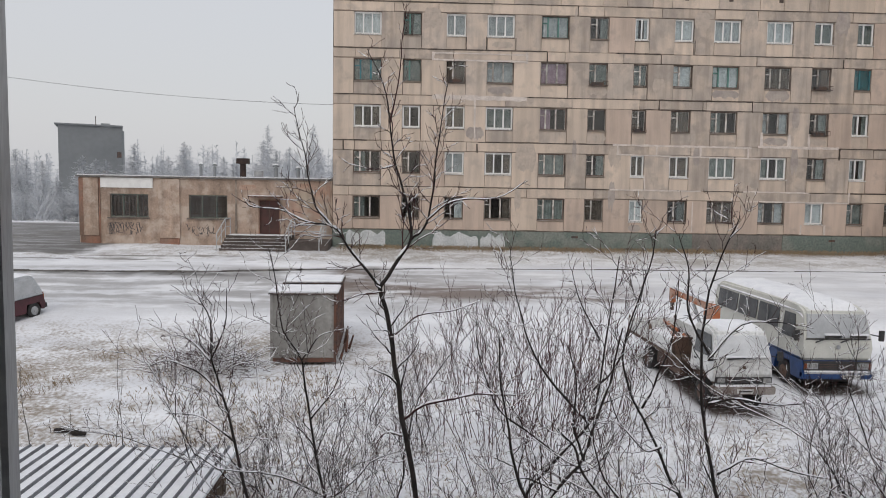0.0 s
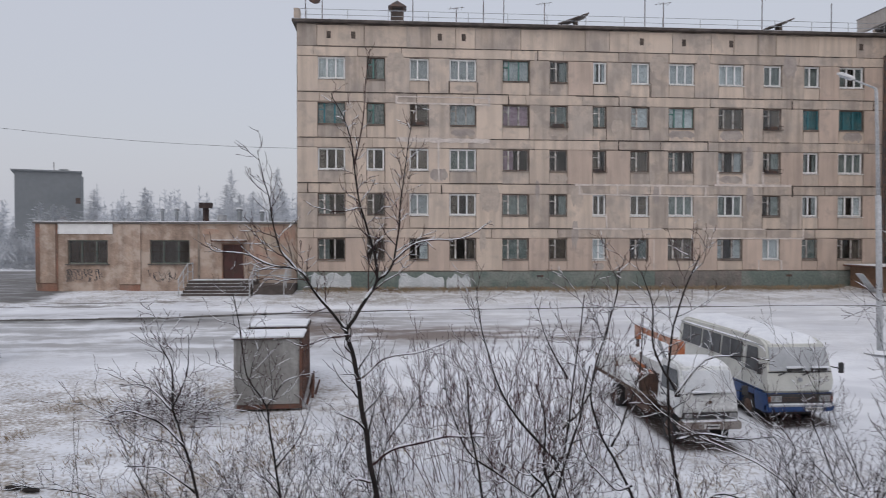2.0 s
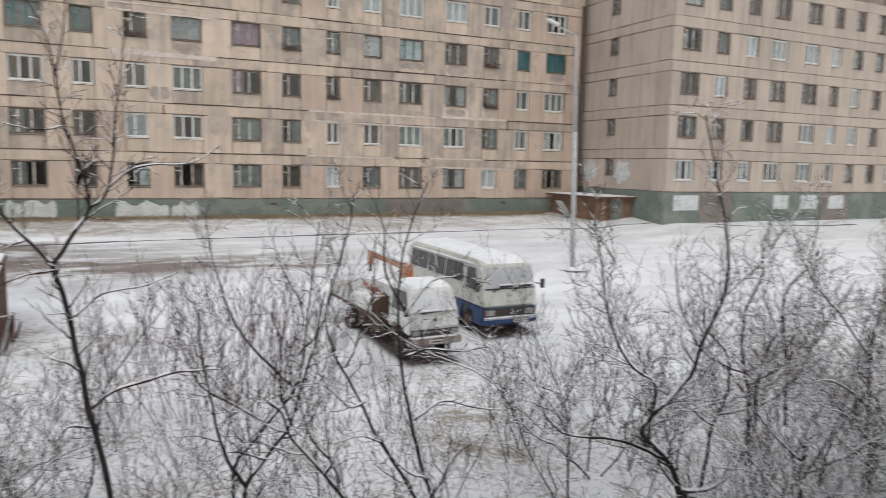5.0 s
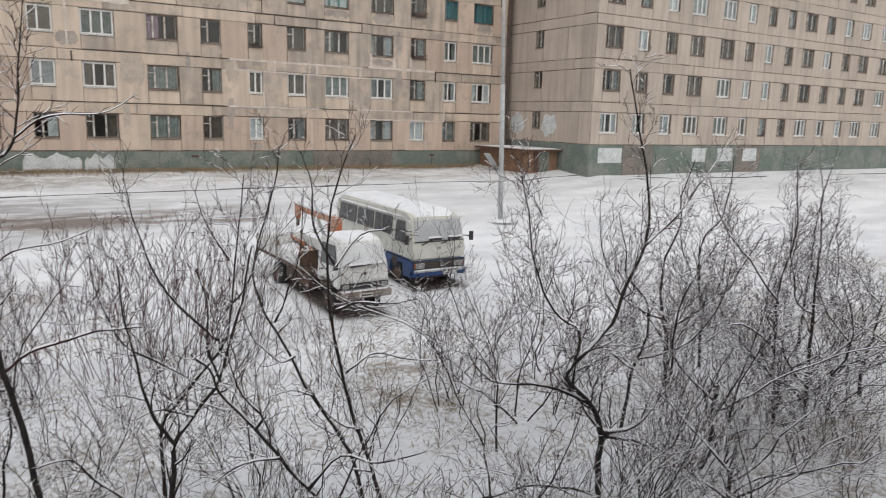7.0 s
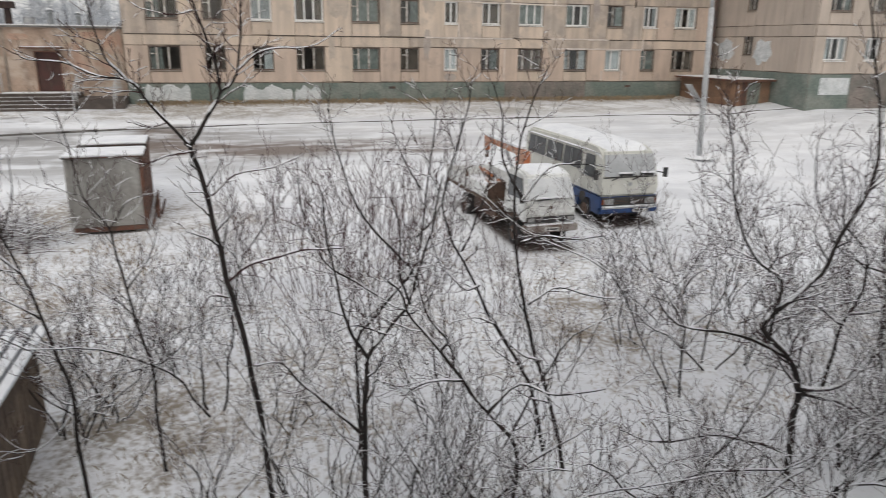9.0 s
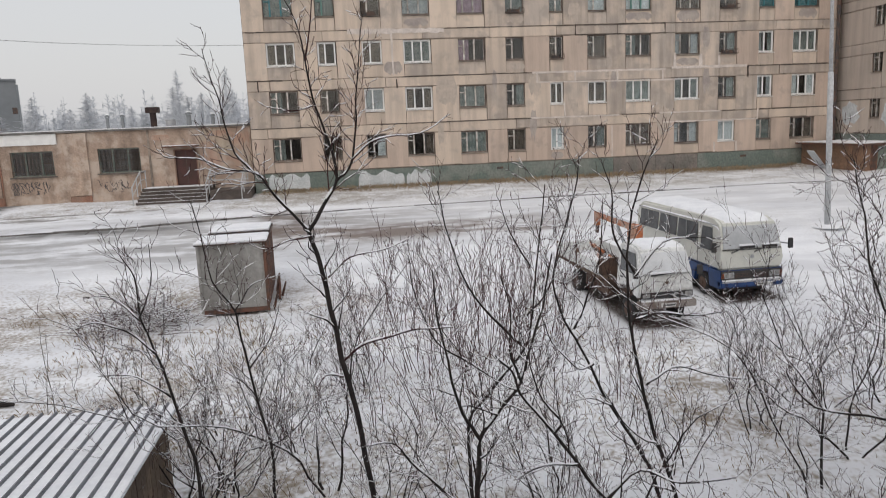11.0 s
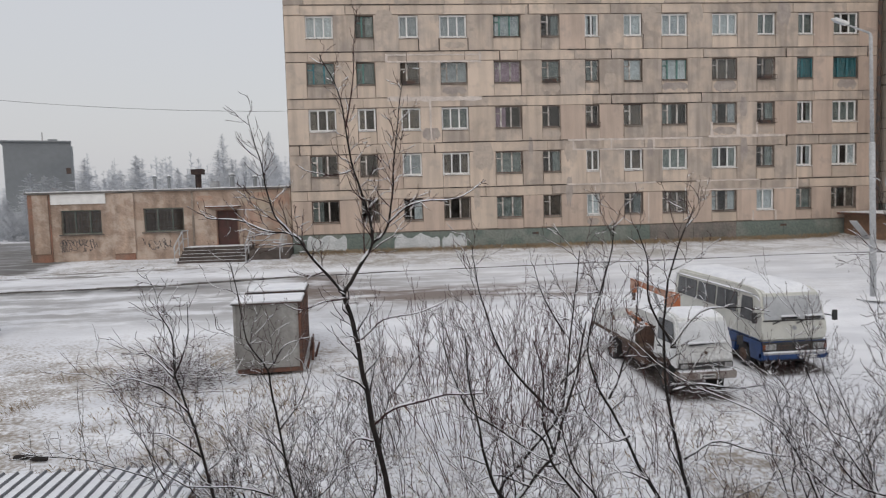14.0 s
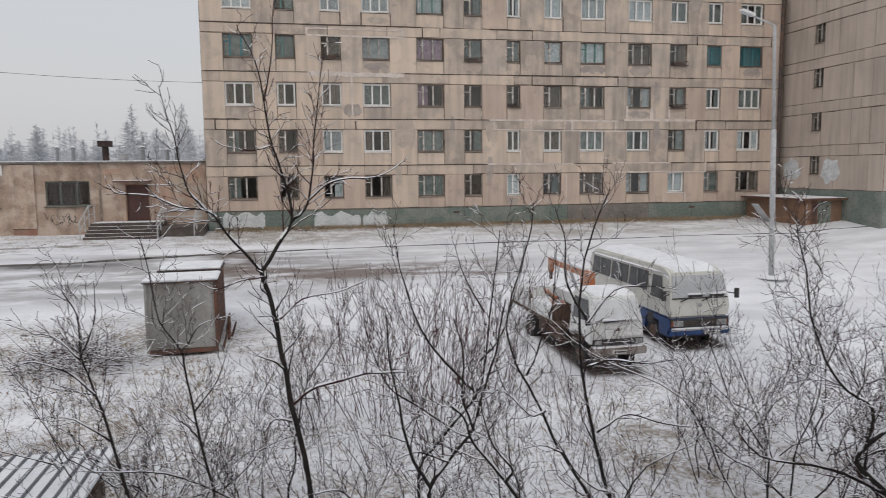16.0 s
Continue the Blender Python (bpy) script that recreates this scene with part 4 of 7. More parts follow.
def annex():
    b = thing("annex_building", (AX0, AY, -0.3), "low annex of worn yellow brick with two barred windows", "building")
    L, top = AX1 - AX0, 4.42
    ops = [(1.87, 4.24, 1.95, 3.4), (6.74, 9.13, 1.95, 3.4)]
    dx0, dx1 = 11.07, 12.41
    holes = ops + [(dx0, dx1, 0.9, 3.18)]
    bm = lattice([0, L] + [v for o in holes for v in o[:2]], [-0.5, top] + [v for o in holes for v in o[2:]], lambda x, z: any(o[0] < x < o[1] and o[2] < z < o[3] for o in holes), 0, 0.3)
    part("wall", bm, M_BRICK, b, "weathered yellow brick wall")
    for x0, x1, z0, z1, m in ((0.0, 0.28, 0.8, top - 0.05, M_BRICK_RED), (0.3, 1.2, 0.8, top - 0.05, M_BRICK), (1.22, 1.3, 0.3, top - 0.05, M_BRICK_RED), (4.9, 6.2, 0.7, top - 0.05, M_BRICK), (9.62, 9.74, 0.3, top - 0.05, M_JOINT)):
        part("pilaster", boxes((x0, x1, -0.12 if x1 - x0 > 0.5 else -0.05, -0.002, z0, z1)), m, b)
    for x0, x1 in ((0.1, 1.25), (4.95, 6.15)):
        part("pilaster_base", boxes((x0, x1, -0.08, -0.002, -0.2, 0.68 if x0 > 2 else 0.78)), M_BRICK_RED, b)
    part("render_field", boxes((12.6, L - 0.1, -0.025, -0.002, 1.9, top - 0.1)), M_RENDER_PINK, b, "pinkish patched render")
    part("end_wall", boxes((0, 0.3, 0.31, 9, -0.5, top)), M_BRICK, b)
    part("rear_wall", boxes((0.31, L, 8.7, 9, -0.5, top)), M_BRICK, b)
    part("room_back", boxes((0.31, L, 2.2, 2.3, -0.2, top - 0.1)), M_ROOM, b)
    part("roof", boxes((-0.12, L, -0.18, 9.1, top + 0.002, top + 0.1)), M_KERB, b, "dull roof edge flashing")
    part("roof_snow", boxes((-0.05, L, -0.1, 9.0, top + 0.104, top + 0.16)), M_SNOW, b)
    part("sign_board", boxes((1.35, 4.55, -0.09, -0.03, 3.78, 4.4)), M_WHITE, b, "blank pale grey sign board")
    for x0, x1, z0, z1 in ops:
        w = x1 - x0
        bars = (w * 0.33, w * 0.7)
        bm = lattice([0, 0.08, w - 0.08, w] + [c + d for c in bars for d in (-0.04, 0.04)], [0, 0.08, 1.37, 1.45], lambda x, z: 0.08 < x < w - 0.08 and 0.08 < z < 1.37 and all(abs(x - c) > 0.04 for c in bars), 0, 0.1)
        win = part("window", bm, M_PLINTH, b, at=pose(x0, 0.14, z0))
        for a, c in ((0.08, w * 0.33 - 0.04), (w * 0.33 + 0.04, w * 0.7 - 0.04), (w * 0.7 + 0.04, w - 0.08)):
            part("pane", boxes((a, c, 0.05, 0.056, 0.08, 1.37)), M_GLASS, win).visible_shadow = False
        bm = bmesh.new()
        for i in range(11):
            tube(bm, ((0.1 + i * (w - 0.2) / 10, -0.1, 0.02), (0.1 + i * (w - 0.2) / 10, -0.1, 1.43)), 0.014, 5)
        for h in (0.3, 0.75, 1.15):
            tube(bm, ((0.02, -0.1, h), (w - 0.02, -0.1, h)), 0.014, 5)
        part("window_grille", bm, M_CASING, win, "painted iron bars")
        part("sill", boxes((-0.1, w + 0.1, -0.28, 0.0, -0.07, -0.005)), M_CONC, win)
        part("lintel", boxes((-0.25, w + 0.25, -0.17, -0.144, 1.46, 1.6)), M_BRICK, win)
    door = part("door", boxes((dx0 + 0.05, dx1 - 0.05, 0.1, 0.16, 0.95, 3.12)), M_DOOR, b, "dark red-brown metal door")
    part("door_leaf_joint", boxes((11.72, 11.75, 0.085, 0.099, 0.97, 3.1)), M_IRON, door)
    part("door_handle", boxes((11.85, 11.88, 0.04, 0.099, 1.85, 2.1)), M_STEEL, door)
    part("door_frame", boxes((dx0, dx0 + 0.06, -0.03, 0.2, 0.9, 3.18), (dx1 - 0.06, dx1, -0.03, 0.2, 0.9, 3.18), (dx0 + 0.06, dx1 - 0.06, -0.03, 0.2, 3.13, 3.18)), M_BRICK_RED, b)
    can = part("canopy", boxes((10.6, 12.6, -0.9, -0.003, 3.32, 3.4)), M_RUST, b, "thin metal door canopy")
    part("canopy_snow", boxes((10.62, 12.58, -0.88, -0.02, 3.402, 3.44)), M_SNOW, can)
    # bare red brick and grey filler where the facing has gone
    for x, z, w, h in ((13.9, 4.0, 1.5, 0.45), (14.9, 3.6, 0.9, 0.9), (13.2, 3.5, 0.7, 0.4), (10.4, 3.9, 1.1, 0.4)):
        flake(b, x, z, w, h, M_RENDER_RED).matrix_basis.translation.y = -0.034
    # spray-painted scrawl under the windows
    rng = random.Random(5)
    for gx, gz, gw, dens in ((1.7, 1.25, 2.1, 40), (6.8, 1.2, 1.6, 16)):
        bm = bmesh.new()
        x = 0.0
        for i in range(dens):
            x = gw * i / dens
            pts = [(x, 0, rng.uniform(-0.3, 0.3))]
            for k in range(3):
                pts.append((pts[-1][0] + rng.uniform(-0.16, 0.2), 0, max(-0.36, min(0.36, pts[-1][2] + rng.uniform(-0.4, 0.4)))))
            tube(bm, pts, 0.018 if dens > 15 else 0.012, 4)
        for v in bm.verts:
            v.co.y *= 0.1
        part("graffiti", bm, M_GRAFFITI, b, "black sprayed scrawl", at=pose(gx, -0.003, gz))["kind"] = "stuff"
    for x, h, r, m in ((6.75, 0.75, 0.1, M_HAZE_GREY), (7.65, 0.75, 0.1, M_HAZE_GREY), (9.5, 1.0, 0.2, M_SOOT), (11.65, 0.75, 0.15, M_HAZE_GREY), (13.1, 0.6, 0.12, M_HAZE_GREY), (13.65, 0.75, 0.12, M_HAZE_GREY)):
        bm = bmesh.new()
        tube(bm, ((0, 0, 0), (0, 0, h)), r, 12)
        p = part("roof_pipe", bm, m, b, at=pose(x, 2.5, top + 0.1))
        bm = bmesh.new()
        if m is M_SOOT:
            box(bm, -0.36, 0.36, -0.36, 0.36, h - 0.05, h + 0.3)
        else:
            tube(bm, ((0, 0, h + 0.02), (0, 0, h + 0.1), (0, 0, h + 0.16)), [r * 1.5, r * 1.5, r * 0.4], 12)
        cap = part("pipe_cap", bm, m, p)
        if m is not M_SOOT:
            bm = bmesh.new()
            tube(bm, ((0, 0, h + 0.165), (0, 0, h + 0.2), (0, 0, h + 0.24)), [r * 1.3, r * 1.2, r * 0.3], 12)
            part("cap_snow", bm, M_SNOW, p)
    bm = bmesh.new()
    tube(bm, ((0, 0, 0), (0, 0, 0.5)), 0.3, 14)
    part("roof_fan", bm, M_STEEL, b, at=pose(10.5, 2.6, top + 0.1))
    # steps and landing
    st = thing("entrance_steps", (AX0 + 9.4, AY, -0.3), "broken concrete entrance steps with iron handrails", "steps")
    for i in range(6):
        part("step", boxes((0.0, 3.9, -3.3 + 0.38 * i, -0.01 if i == 5 else -3.3 + 0.38 * (i + 1) - 0.004, -0.3 if i == 0 else 0.14 * i, 0.15 + 0.17 * i)), M_STEP, st)
        part("step_snow", boxes((0.08, 3.82, -3.27 + 0.38 * i, -0.05 if i == 5 else -3.27 + 0.38 * i + 0.1, 0.152 + 0.17 * i, 0.168 + 0.17 * i)), M_SNOW, st)
    part("ramp", boxes((3.95, 6.3, -2.2, -0.01, -0.3, 0.75)), M_STEP, st, "low dark landing wall")
    for x in (-0.05, 3.95, 5.9):
        bm = bmesh.new()
        tube(bm, ((x, -3.2, 0.2), (x, -3.2, 1.2), (x, -1.3, 2.0), (x, -0.1, 2.0)), 0.04, 6)
        for y, z0, z1 in ((-2.2, 0.6, 1.6), (-1.3, 0.9, 2.0), (-0.2, 0.9, 2.0)):
            tube(bm, ((x, y, z0), (x, y, z1)), 0.03, 6)
        tube(bm, ((x, -3.2, 0.75), (x, -1.3, 1.5), (x, -0.1, 1.5)), 0.025, 6)
        part("handrail", bm, M_POLE, st)
    bm = bmesh.new()
    for z in (1.35, 1.75):
        tube(bm, ((3.95, -2.2, z), (6.2, -2.2, z)), 0.035, 6)
    part("handrail", bm, M_POLE, st)
    return b


annex()


# ---- brick shed in the corner of the court ----
def corner_shed():
    x0, x1, y0, y1 = 30.3, 32.98, 38.5, 44.2
    b = thing("brick_shed", (x0, y0, -0.15), "small flat-roofed brick shed with a green door", "shed")
    w, d = x1 - x0, y1 - y0
    part("wall", boxes((0, w, 0, 0.25, -0.4, 1.6), (0, 0.25, 0.252, d, -0.4, 1.6), (0.252, w, d - 0.25, d, -0.4, 1.6), (w - 0.25, w, 0.252, d - 0.252, -0.4, 1.6)), mat("shed_brick", (0.26, 0.155, 0.10), (0.2, 0.13, 0.09), scale=1.5, fine=12, rough=0.92, fine_amt=0.3), b)
    part("roof", boxes((-0.5, w + 0.05, -0.45, d, 1.605, 1.72)), M_RUST, b, "overhanging roof slab")
    part("roof_snow", boxes((-0.42, w, -0.36, d, 1.722, 1.76)), M_SNOW, b)
    part("door", boxes((1.0, 1.9, -0.04, -0.004, 0.05, 1.5)), M_PLINTH, b, "green sheet door")
    part("rust_streak", boxes((0.55, 0.95, -0.012, -0.004, 0.1, 1.58)), M_RUST, b)
    bd = thing("loose_board", pose(29.6, 41.5, 0.45, 0, 48, 5), "pale board leaning against the brick shed", "board")
    part("board", boxes((-0.9, 0.6, -0.3, 0.3, -0.03, 0.03)), M_CORR, bd)


corner_shed()


# ---- steel container ----
def container():
    w, d, h = 2.05, 4.3, 2.16
    b = thing("storage_container", pose(-4.66, 22.05, ground_z(-3.6, 24) + 0.06, 0, 0, 3.0), "dull grey steel container with snow on its roof", "container")
    part("body", boxes((0.03, w - 0.03, 0.03, d - 0.03, 0.14, h - 0.02)), M_CONTAINER, b)
    for x in (0, w - 0.08):
        for y in (0, d - 0.08):
            part("corner_post", boxes((x, x + 0.08, y, y + 0.08, 0.0, h)), M_CONTAINER if x == 0 else M_RUST, b)
    part("floor_frame", boxes((0.08, w - 0.08, 0.0, 0.08, 0.0, 0.13)), M_RUST, b, "rusty bottom frame")
    part("floor_frame", boxes((0.08, w - 0.08, d - 0.08, d, 0, 0.13)), M_RUST, b, "rusty bottom frame")
    bm = bmesh.new()
    for i in range(6):
        x = 0.16 + i * (w - 0.32) / 5
        prism(bm, ((0.029, 0.2), (0.012, 0.23), (0.012, h - 0.12), (0.029, h - 0.08)), x - 0.035, x + 0.035)
    part("stiffener_ribs", bm, M_CONTAINER, b)
    for i in range(9):
        y = 0.3 + i * (d - 0.5) / 8.5
        part("side_rib", boxes((w - 0.03, w + 0.02, y, y + 0.22, 0.16, h - 0.05)), M_RUST, b)
    part("roof", boxes((-0.05, w + 0.05, -0.05, 1.85, h + 0.0, h + 0.03), (0.12, w + 0.08, 2.0, d - 0.35, h + 0.0, h + 0.1)), M_IRON, b)
    for y0, y1, z in ((-0.06, 1.7, h + 0.032), (2.02, d - 0.37, h + 0.102)):
        bm = boxes((-0.06 if y0 < 0 else 0.12, w + 0.06, y0, y1, z, z + 0.06))
        bevel(bm, 0.03)
        part("snow_layer", bm, M_SNOW, b, "snow on the roof", smooth=False)
    rng = random.Random(3)
    for i in range(7):
        bm = bmesh.new()
        a = rng.uniform(0, 6)
        p0 = Vector((w + rng.uniform(0.1, 0.35), rng.uniform(0.3, 3.5), 0.0))
        tube(bm, (p0, p0 + Vector((abs(math.cos(a)) * 0.2, math.sin(a) * 0.6, rng.uniform(0.05, 0.7)))), [0.05, 0.03], 6)
        part("scrap", bm, M_RUST, b)


container()


# ---- street lamp ----
def street_lamp():
    z0 = ground_z(20.55, 28)
    b = thing("street_lamp", (20.56, 28.0, z0), "tall grey steel street lamp, slightly leaning, with a straight raised arm", "street lamp")
    bm = bmesh.new()
    tube(bm, ((0, 0, -0.2), (-0.19, 0, 6.5), (-0.192, 0, 6.56)), [0.12, 0.115, 0.08], 14)
    part("lower_pole", bm, M_POLE, b, smooth=True)
    bm = bmesh.new()
    tube(bm, ((-0.19, 0, 6.5), (-0.34, 0, 10.82), (-0.37, 0, 10.95), (-0.46, 0, 11.02)), [0.08, 0.065, 0.055, 0.045], 12)
    part("upper_pole", bm, M_POLE, b, smooth=True)
    bm = bmesh.new()
    tube(bm, ((-0.42, 0, 11.0), (-1.45, 0, 11.36)), [0.042, 0.036], 10)
    part("arm", bm, M_POLE, b, smooth=True)
    bm = boxes((-0.36, 0.36, -0.15, 0.15, -0.05, 0.06))
    for v in bm.verts:
        if v.co.x < 0:
            v.co.y *= 0.6
            v.co.z *= 0.6
    bevel(bm, 0.025)
    head = part("lamp_head", bm, M_WHITE, b, "white luminaire head", at=pose(-1.7, 0, 11.46, 0, 18, 0))
    part("lens", boxes((-0.22, 0.22, -0.09, 0.09, -0.07, -0.052)), M_CORR, head)
    part("head_snow", boxes((-0.25, 0.3, -0.08, 0.08, 0.062, 0.09)), M_SNOW, head)
    bm = bmesh.new()
    tube(bm, ((0, 0, 0.0), (0, 0, 0.03), (0, 0, 0.1)), [0.75, 0.6, 0.18], 16)
    part("snowy_base", bm, M_SNOW, b, "snow mound round the foot", smooth=True)


street_lamp()


# ---- kerbs ----
def kerbs():
    b = thing("kerb", (0, 0, 0), "row of low dark kerb stones along the road", "kerb", kind="structure")
    path = [(-60, 34.6), (-19, 34.8), (-11, 35.0), (-5, 36.0), (2, 36.7), (12, 36.95), (24, 37.2), (31, 36.9), (40, 34.0), (70, 33.5)]
    me = mesh_of("kerb_stone", boxes((0, 1.49, -0.08, 0.08, -0.25, 0.09)), M_KERB)
    for (xa, ya), (xb, yb) in zip(path, path[1:]):
        n = int(math.hypot(xb - xa, yb - ya) / 1.5) + 1
        for i in range(n):
            x, y = xa + (xb - xa) * i / n, ya + (yb - ya) * i / n
            if -30 < x < 66:
                slope = math.degrees(math.atan2(ground_z(x + 1.4, y + 1.4 * (yb - ya) / (xb - xa)) - ground_z(x, y), 1.4))
                part("kerb_stone", me, None, b, at=pose(x, y, ground_z(x, y) - (0.02 if x < -5 else 0.06) + random.uniform(-0.03, 0.015), 0, -slope, math.degrees(math.atan2(yb - ya, xb - xa))))


kerbs()


# ---- overhead cable, far tower ----
M_BLACK_WIRE = mat("cable_sheath", (0.12, 0.12, 0.125), (0.16, 0.16, 0.165), scale=3, rough=0.7, bump=0)


def overhead_cable():
    bm = bmesh.new()
    pts = []
    for i in range(31):
        x = -58 + 53.1 * i / 30
        h = 9.39 - 0.0642 * (x + 22.6) + 0.00317 * (x + 22.6) * (x + 5)
        pts.append((x * 1.107, 44.28, 3.55 + (h - 3.55) * 1.107))
    tube(bm, pts, 0.012, 5)
    tagged(part("overhead_cable", bm, M_BLACK_WIRE), "thin dark overhead cable fixed to the corner of the block", "cable")


overhead_cable()


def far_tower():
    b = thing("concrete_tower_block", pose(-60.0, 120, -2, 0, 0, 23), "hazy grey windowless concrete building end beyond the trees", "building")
    part("wall", boxes((0, 9.7, 0, 9, 0, 15.6)), M_HAZE_GREY, b)
    # the brighter light on this side is given by a paler colour
    part("lit_side", boxes((9.702, 10.0, 0.4, 9, 0, 15.0)), M_HAZE_GREY_LIT, b, "paler side wall")
    part("roof", boxes((-0.5, 9.8, -0.3, 9.2, 15.602, 15.85)), M_HAZE_GREY, b)
    part("roof_house", boxes((6.4, 7.8, 1, 3, 15.86, 16.2)), M_HAZE_GREY_LIT, b)
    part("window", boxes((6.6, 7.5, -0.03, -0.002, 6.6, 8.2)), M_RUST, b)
    part("opening", boxes((8.8, 9.5, -0.03, -0.002, 10.4, 11.4)), M_IRON, b)
    bm = bmesh.new()
    tube(bm, ((5.6, 2, 15.8), (5.6, 2, 17.4)), 0.06, 5)
    part("aerial", bm, M_IRON, b)


far_tower()


# ---- our own house: the wall with the open window from which one looks out ----
def own_house():
    # unseen room, kept near white to bounce light onto the window frame
    M_INNER = mat("room_bounce_white", (0.78, 0.77, 0.74), (0.72, 0.71, 0.68), scale=0.8, rough=0.9)
    M_OWN = mat("own_wall", (0.40, 0.35, 0.30), (0.3, 0.27, 0.24), scale=0.6, rough=0.9)
    # unseen wall, low and wide open so that it blocks less light
    w = tagged(part("wall_south", boxes((-25, -0.52, 0.5, 0.8, -3.3, 5.4), (4.0, 25, 0.5, 0.8, -3.3, 5.4), (-0.518, 3.998, 0.5, 0.8, -3.3, 2.2), (-0.518, 3.998, 0.5, 0.8, 4.9, 5.4)), M_OWN), "outer wall with the open window", "wall", kind="structure")
    tagged(part("wall_back", boxes((-3, 4.5, -3.5, -3.3, 1.5, 5.2)), M_INNER), "plain room wall", "wall", kind="structure")
    tagged(part("wall_west", boxes((-3.2, -3.0, -3.3, 0.49, 1.5, 5.2)), M_INNER), "plain room wall", "wall", kind="structure")
    tagged(part("wall_east", boxes((4.3, 4.5, -3.3, 0.49, 1.5, 5.2)), M_INNER), "plain room wall", "wall", kind="structure")
    tagged(part("floor", boxes((-3, 4.3, -3.3, 0.49, 1.7, 1.9)), M_OLDWOOD), "plain room floor", "floor", kind="structure")
    tagged(part("ceiling", boxes((-3, 4.3, -3.3, 0.49, 4.95, 5.15)), M_INNER), "plain room ceiling", "ceiling", kind="structure")
    f = tagged(part("window_1", boxes((-0.515, -0.385, 0.46, 0.56, 2.22, 4.88), (3.8, 3.99, 0.46, 0.56, 2.22, 4.88), (-0.38, 3.79, 0.46, 0.56, 2.22, 2.3), (-0.38, 3.79, 0.46, 0.56, 4.8, 4.88)), mat("window_frame_grey", (0.27, 0.285, 0.295), (0.23, 0.24, 0.25), scale=6, rough=0.5)), "grey frame of the open window", "window", kind="structure")
    # leaf added for the visible frame edge, swung outwards so the sky lights it
    leaf = part("casement", lattice([0, 0.1, 0.28, 0.66], [2.26, 2.36, 4.74, 4.84], lambda x, z: 0.1 < x < 0.3 and 2.36 < z < 4.74, -0.03, 0.03), bpy.data.materials["window_frame_grey"], f, "open grey casement", at=pose(-0.54, 0.84, 0, 0, 0, 117.3))
    part("pane", boxes((0.101, 0.279, -0.004, 0.004, 2.361, 4.739)), M_GLASS, leaf)


own_house()


# ---- corrugated roof just below ----
def garden_shed():
    b = thing("shed", (-9.2, 6.2, -3.2), "old board shed with a ribbed zinc roof under thin snow", "shed")
    x1, y1, h = 6.05, 5.55, 2.32
    for x in (0.0, x1 - 0.12):
        for i in range(24):
            part("wall_board", boxes((x, x + 0.04, 0.02 + i * y1 / 24, (i + 1) * y1 / 24, -0.1, h - 0.05)), M_OLDWOOD, b)
    for y in (0.0, y1 - 0.12):
        for i in range(24):
            part("wall_board", boxes((0.06 + i * (x1 - 0.2) / 24, 0.05 + (i + 1) * (x1 - 0.2) / 24, y, y + 0.04, -0.1, h - 0.05)), M_OLDWOOD, b)
    part("wall_frame", boxes((0.05, x1 - 0.13, 0.05, y1 - 0.13, -0.1, h - 0.08)), M_IRON, b)
    part("roof_deck", boxes((-0.1, x1 + 0.1, -0.1, y1 + 0.12, h - 0.04, h)), M_OLDWOOD, b)
    sheet = part("roof_sheet", boxes((-0.12, x1 + 0.12, -0.12, y1 + 0.14, h + 0.004, h + 0.02)), M_CORR, b, "zinc sheet")
    part("thin_snow", boxes((-0.1, x1 + 0.1, -0.1, y1 + 0.1, h + 0.022, h + 0.034)), M_SNOW, b, "thin snow between the ribs")
    bm = bmesh.new()
    prism(bm, ((-0.024, 0), (-0.01, 0.04), (0.01, 0.04), (0.024, 0)), 0, y1 + 0.26)
    rib = mesh_of("roof_rib", bm, mat("rib_zinc", (0.21, 0.22, 0.24), (0.15, 0.155, 0.17), scale=3, rough=0.5, metal=0.3))
    for i in range(28):
        part("roof_rib", rib, None, b, at=pose(0.0 + i * 0.222, -0.12, h + 0.034, 0, 0, 90))


garden_shed()


def fallen_log():
    bm = bmesh.new()
    tube(bm, ((0, 0, 0.06), (0.3, 0.1, 0.09), (0.52, 0.04, 0.06), (0.8, 0.09, 0.05)), [0.05, 0.07, 0.06, 0.04], 9)
    lg = tagged(part("log", bm, M_BARK, at=pose(-8.3, 16.1, ground_z(-8, 16), 0, 0, -20)), "dark rotten log lying in snowy grass", "log")
    part("log_snow", boxes((0.15, 0.5, 0.03, 0.1, 0.13, 0.155)), M_SNOW, lg)


fallen_log()


# ---- vehicles ----
M_CREAM = mat("cream_paint", (0.62, 0.62, 0.57), (0.54, 0.54, 0.5), scale=1.5, fine=20, rough=0.4, bump=0.03, fine_amt=0.06)
M_BLUE = mat("blue_paint", (0.012, 0.055, 0.19), (0.012, 0.04, 0.13), scale=1.5, fine=20, rough=0.4, bump=0.03)
M_TRUCKWHITE = mat("truck_paint", (0.72, 0.73, 0.72), (0.6, 0.6, 0.585), scale=2, fine=16, rough=0.5, bump=0.05)
M_TYRE = mat("tyre_rubber", (0.022, 0.022, 0.024), (0.04, 0.038, 0.036), scale=6, rough=0.85)
M_BLACK = mat("black_plastic", (0.03, 0.03, 0.032), (0.05, 0.045, 0.042), scale=5, rough=0.6)
M_ORANGE = mat("orange_paint", (0.46, 0.15, 0.06), (0.46, 0.30, 0.23), scale=4, rough=0.6)
M_CHASSIS = mat("muddy_steel", (0.07, 0.05, 0.042), (0.12, 0.075, 0.055), scale=4, rough=0.85)
M_MAROON = mat("maroon_paint", (0.085, 0.022, 0.03), (0.06, 0.02, 0.025), scale=2, rough=0.35, bump=0.02)
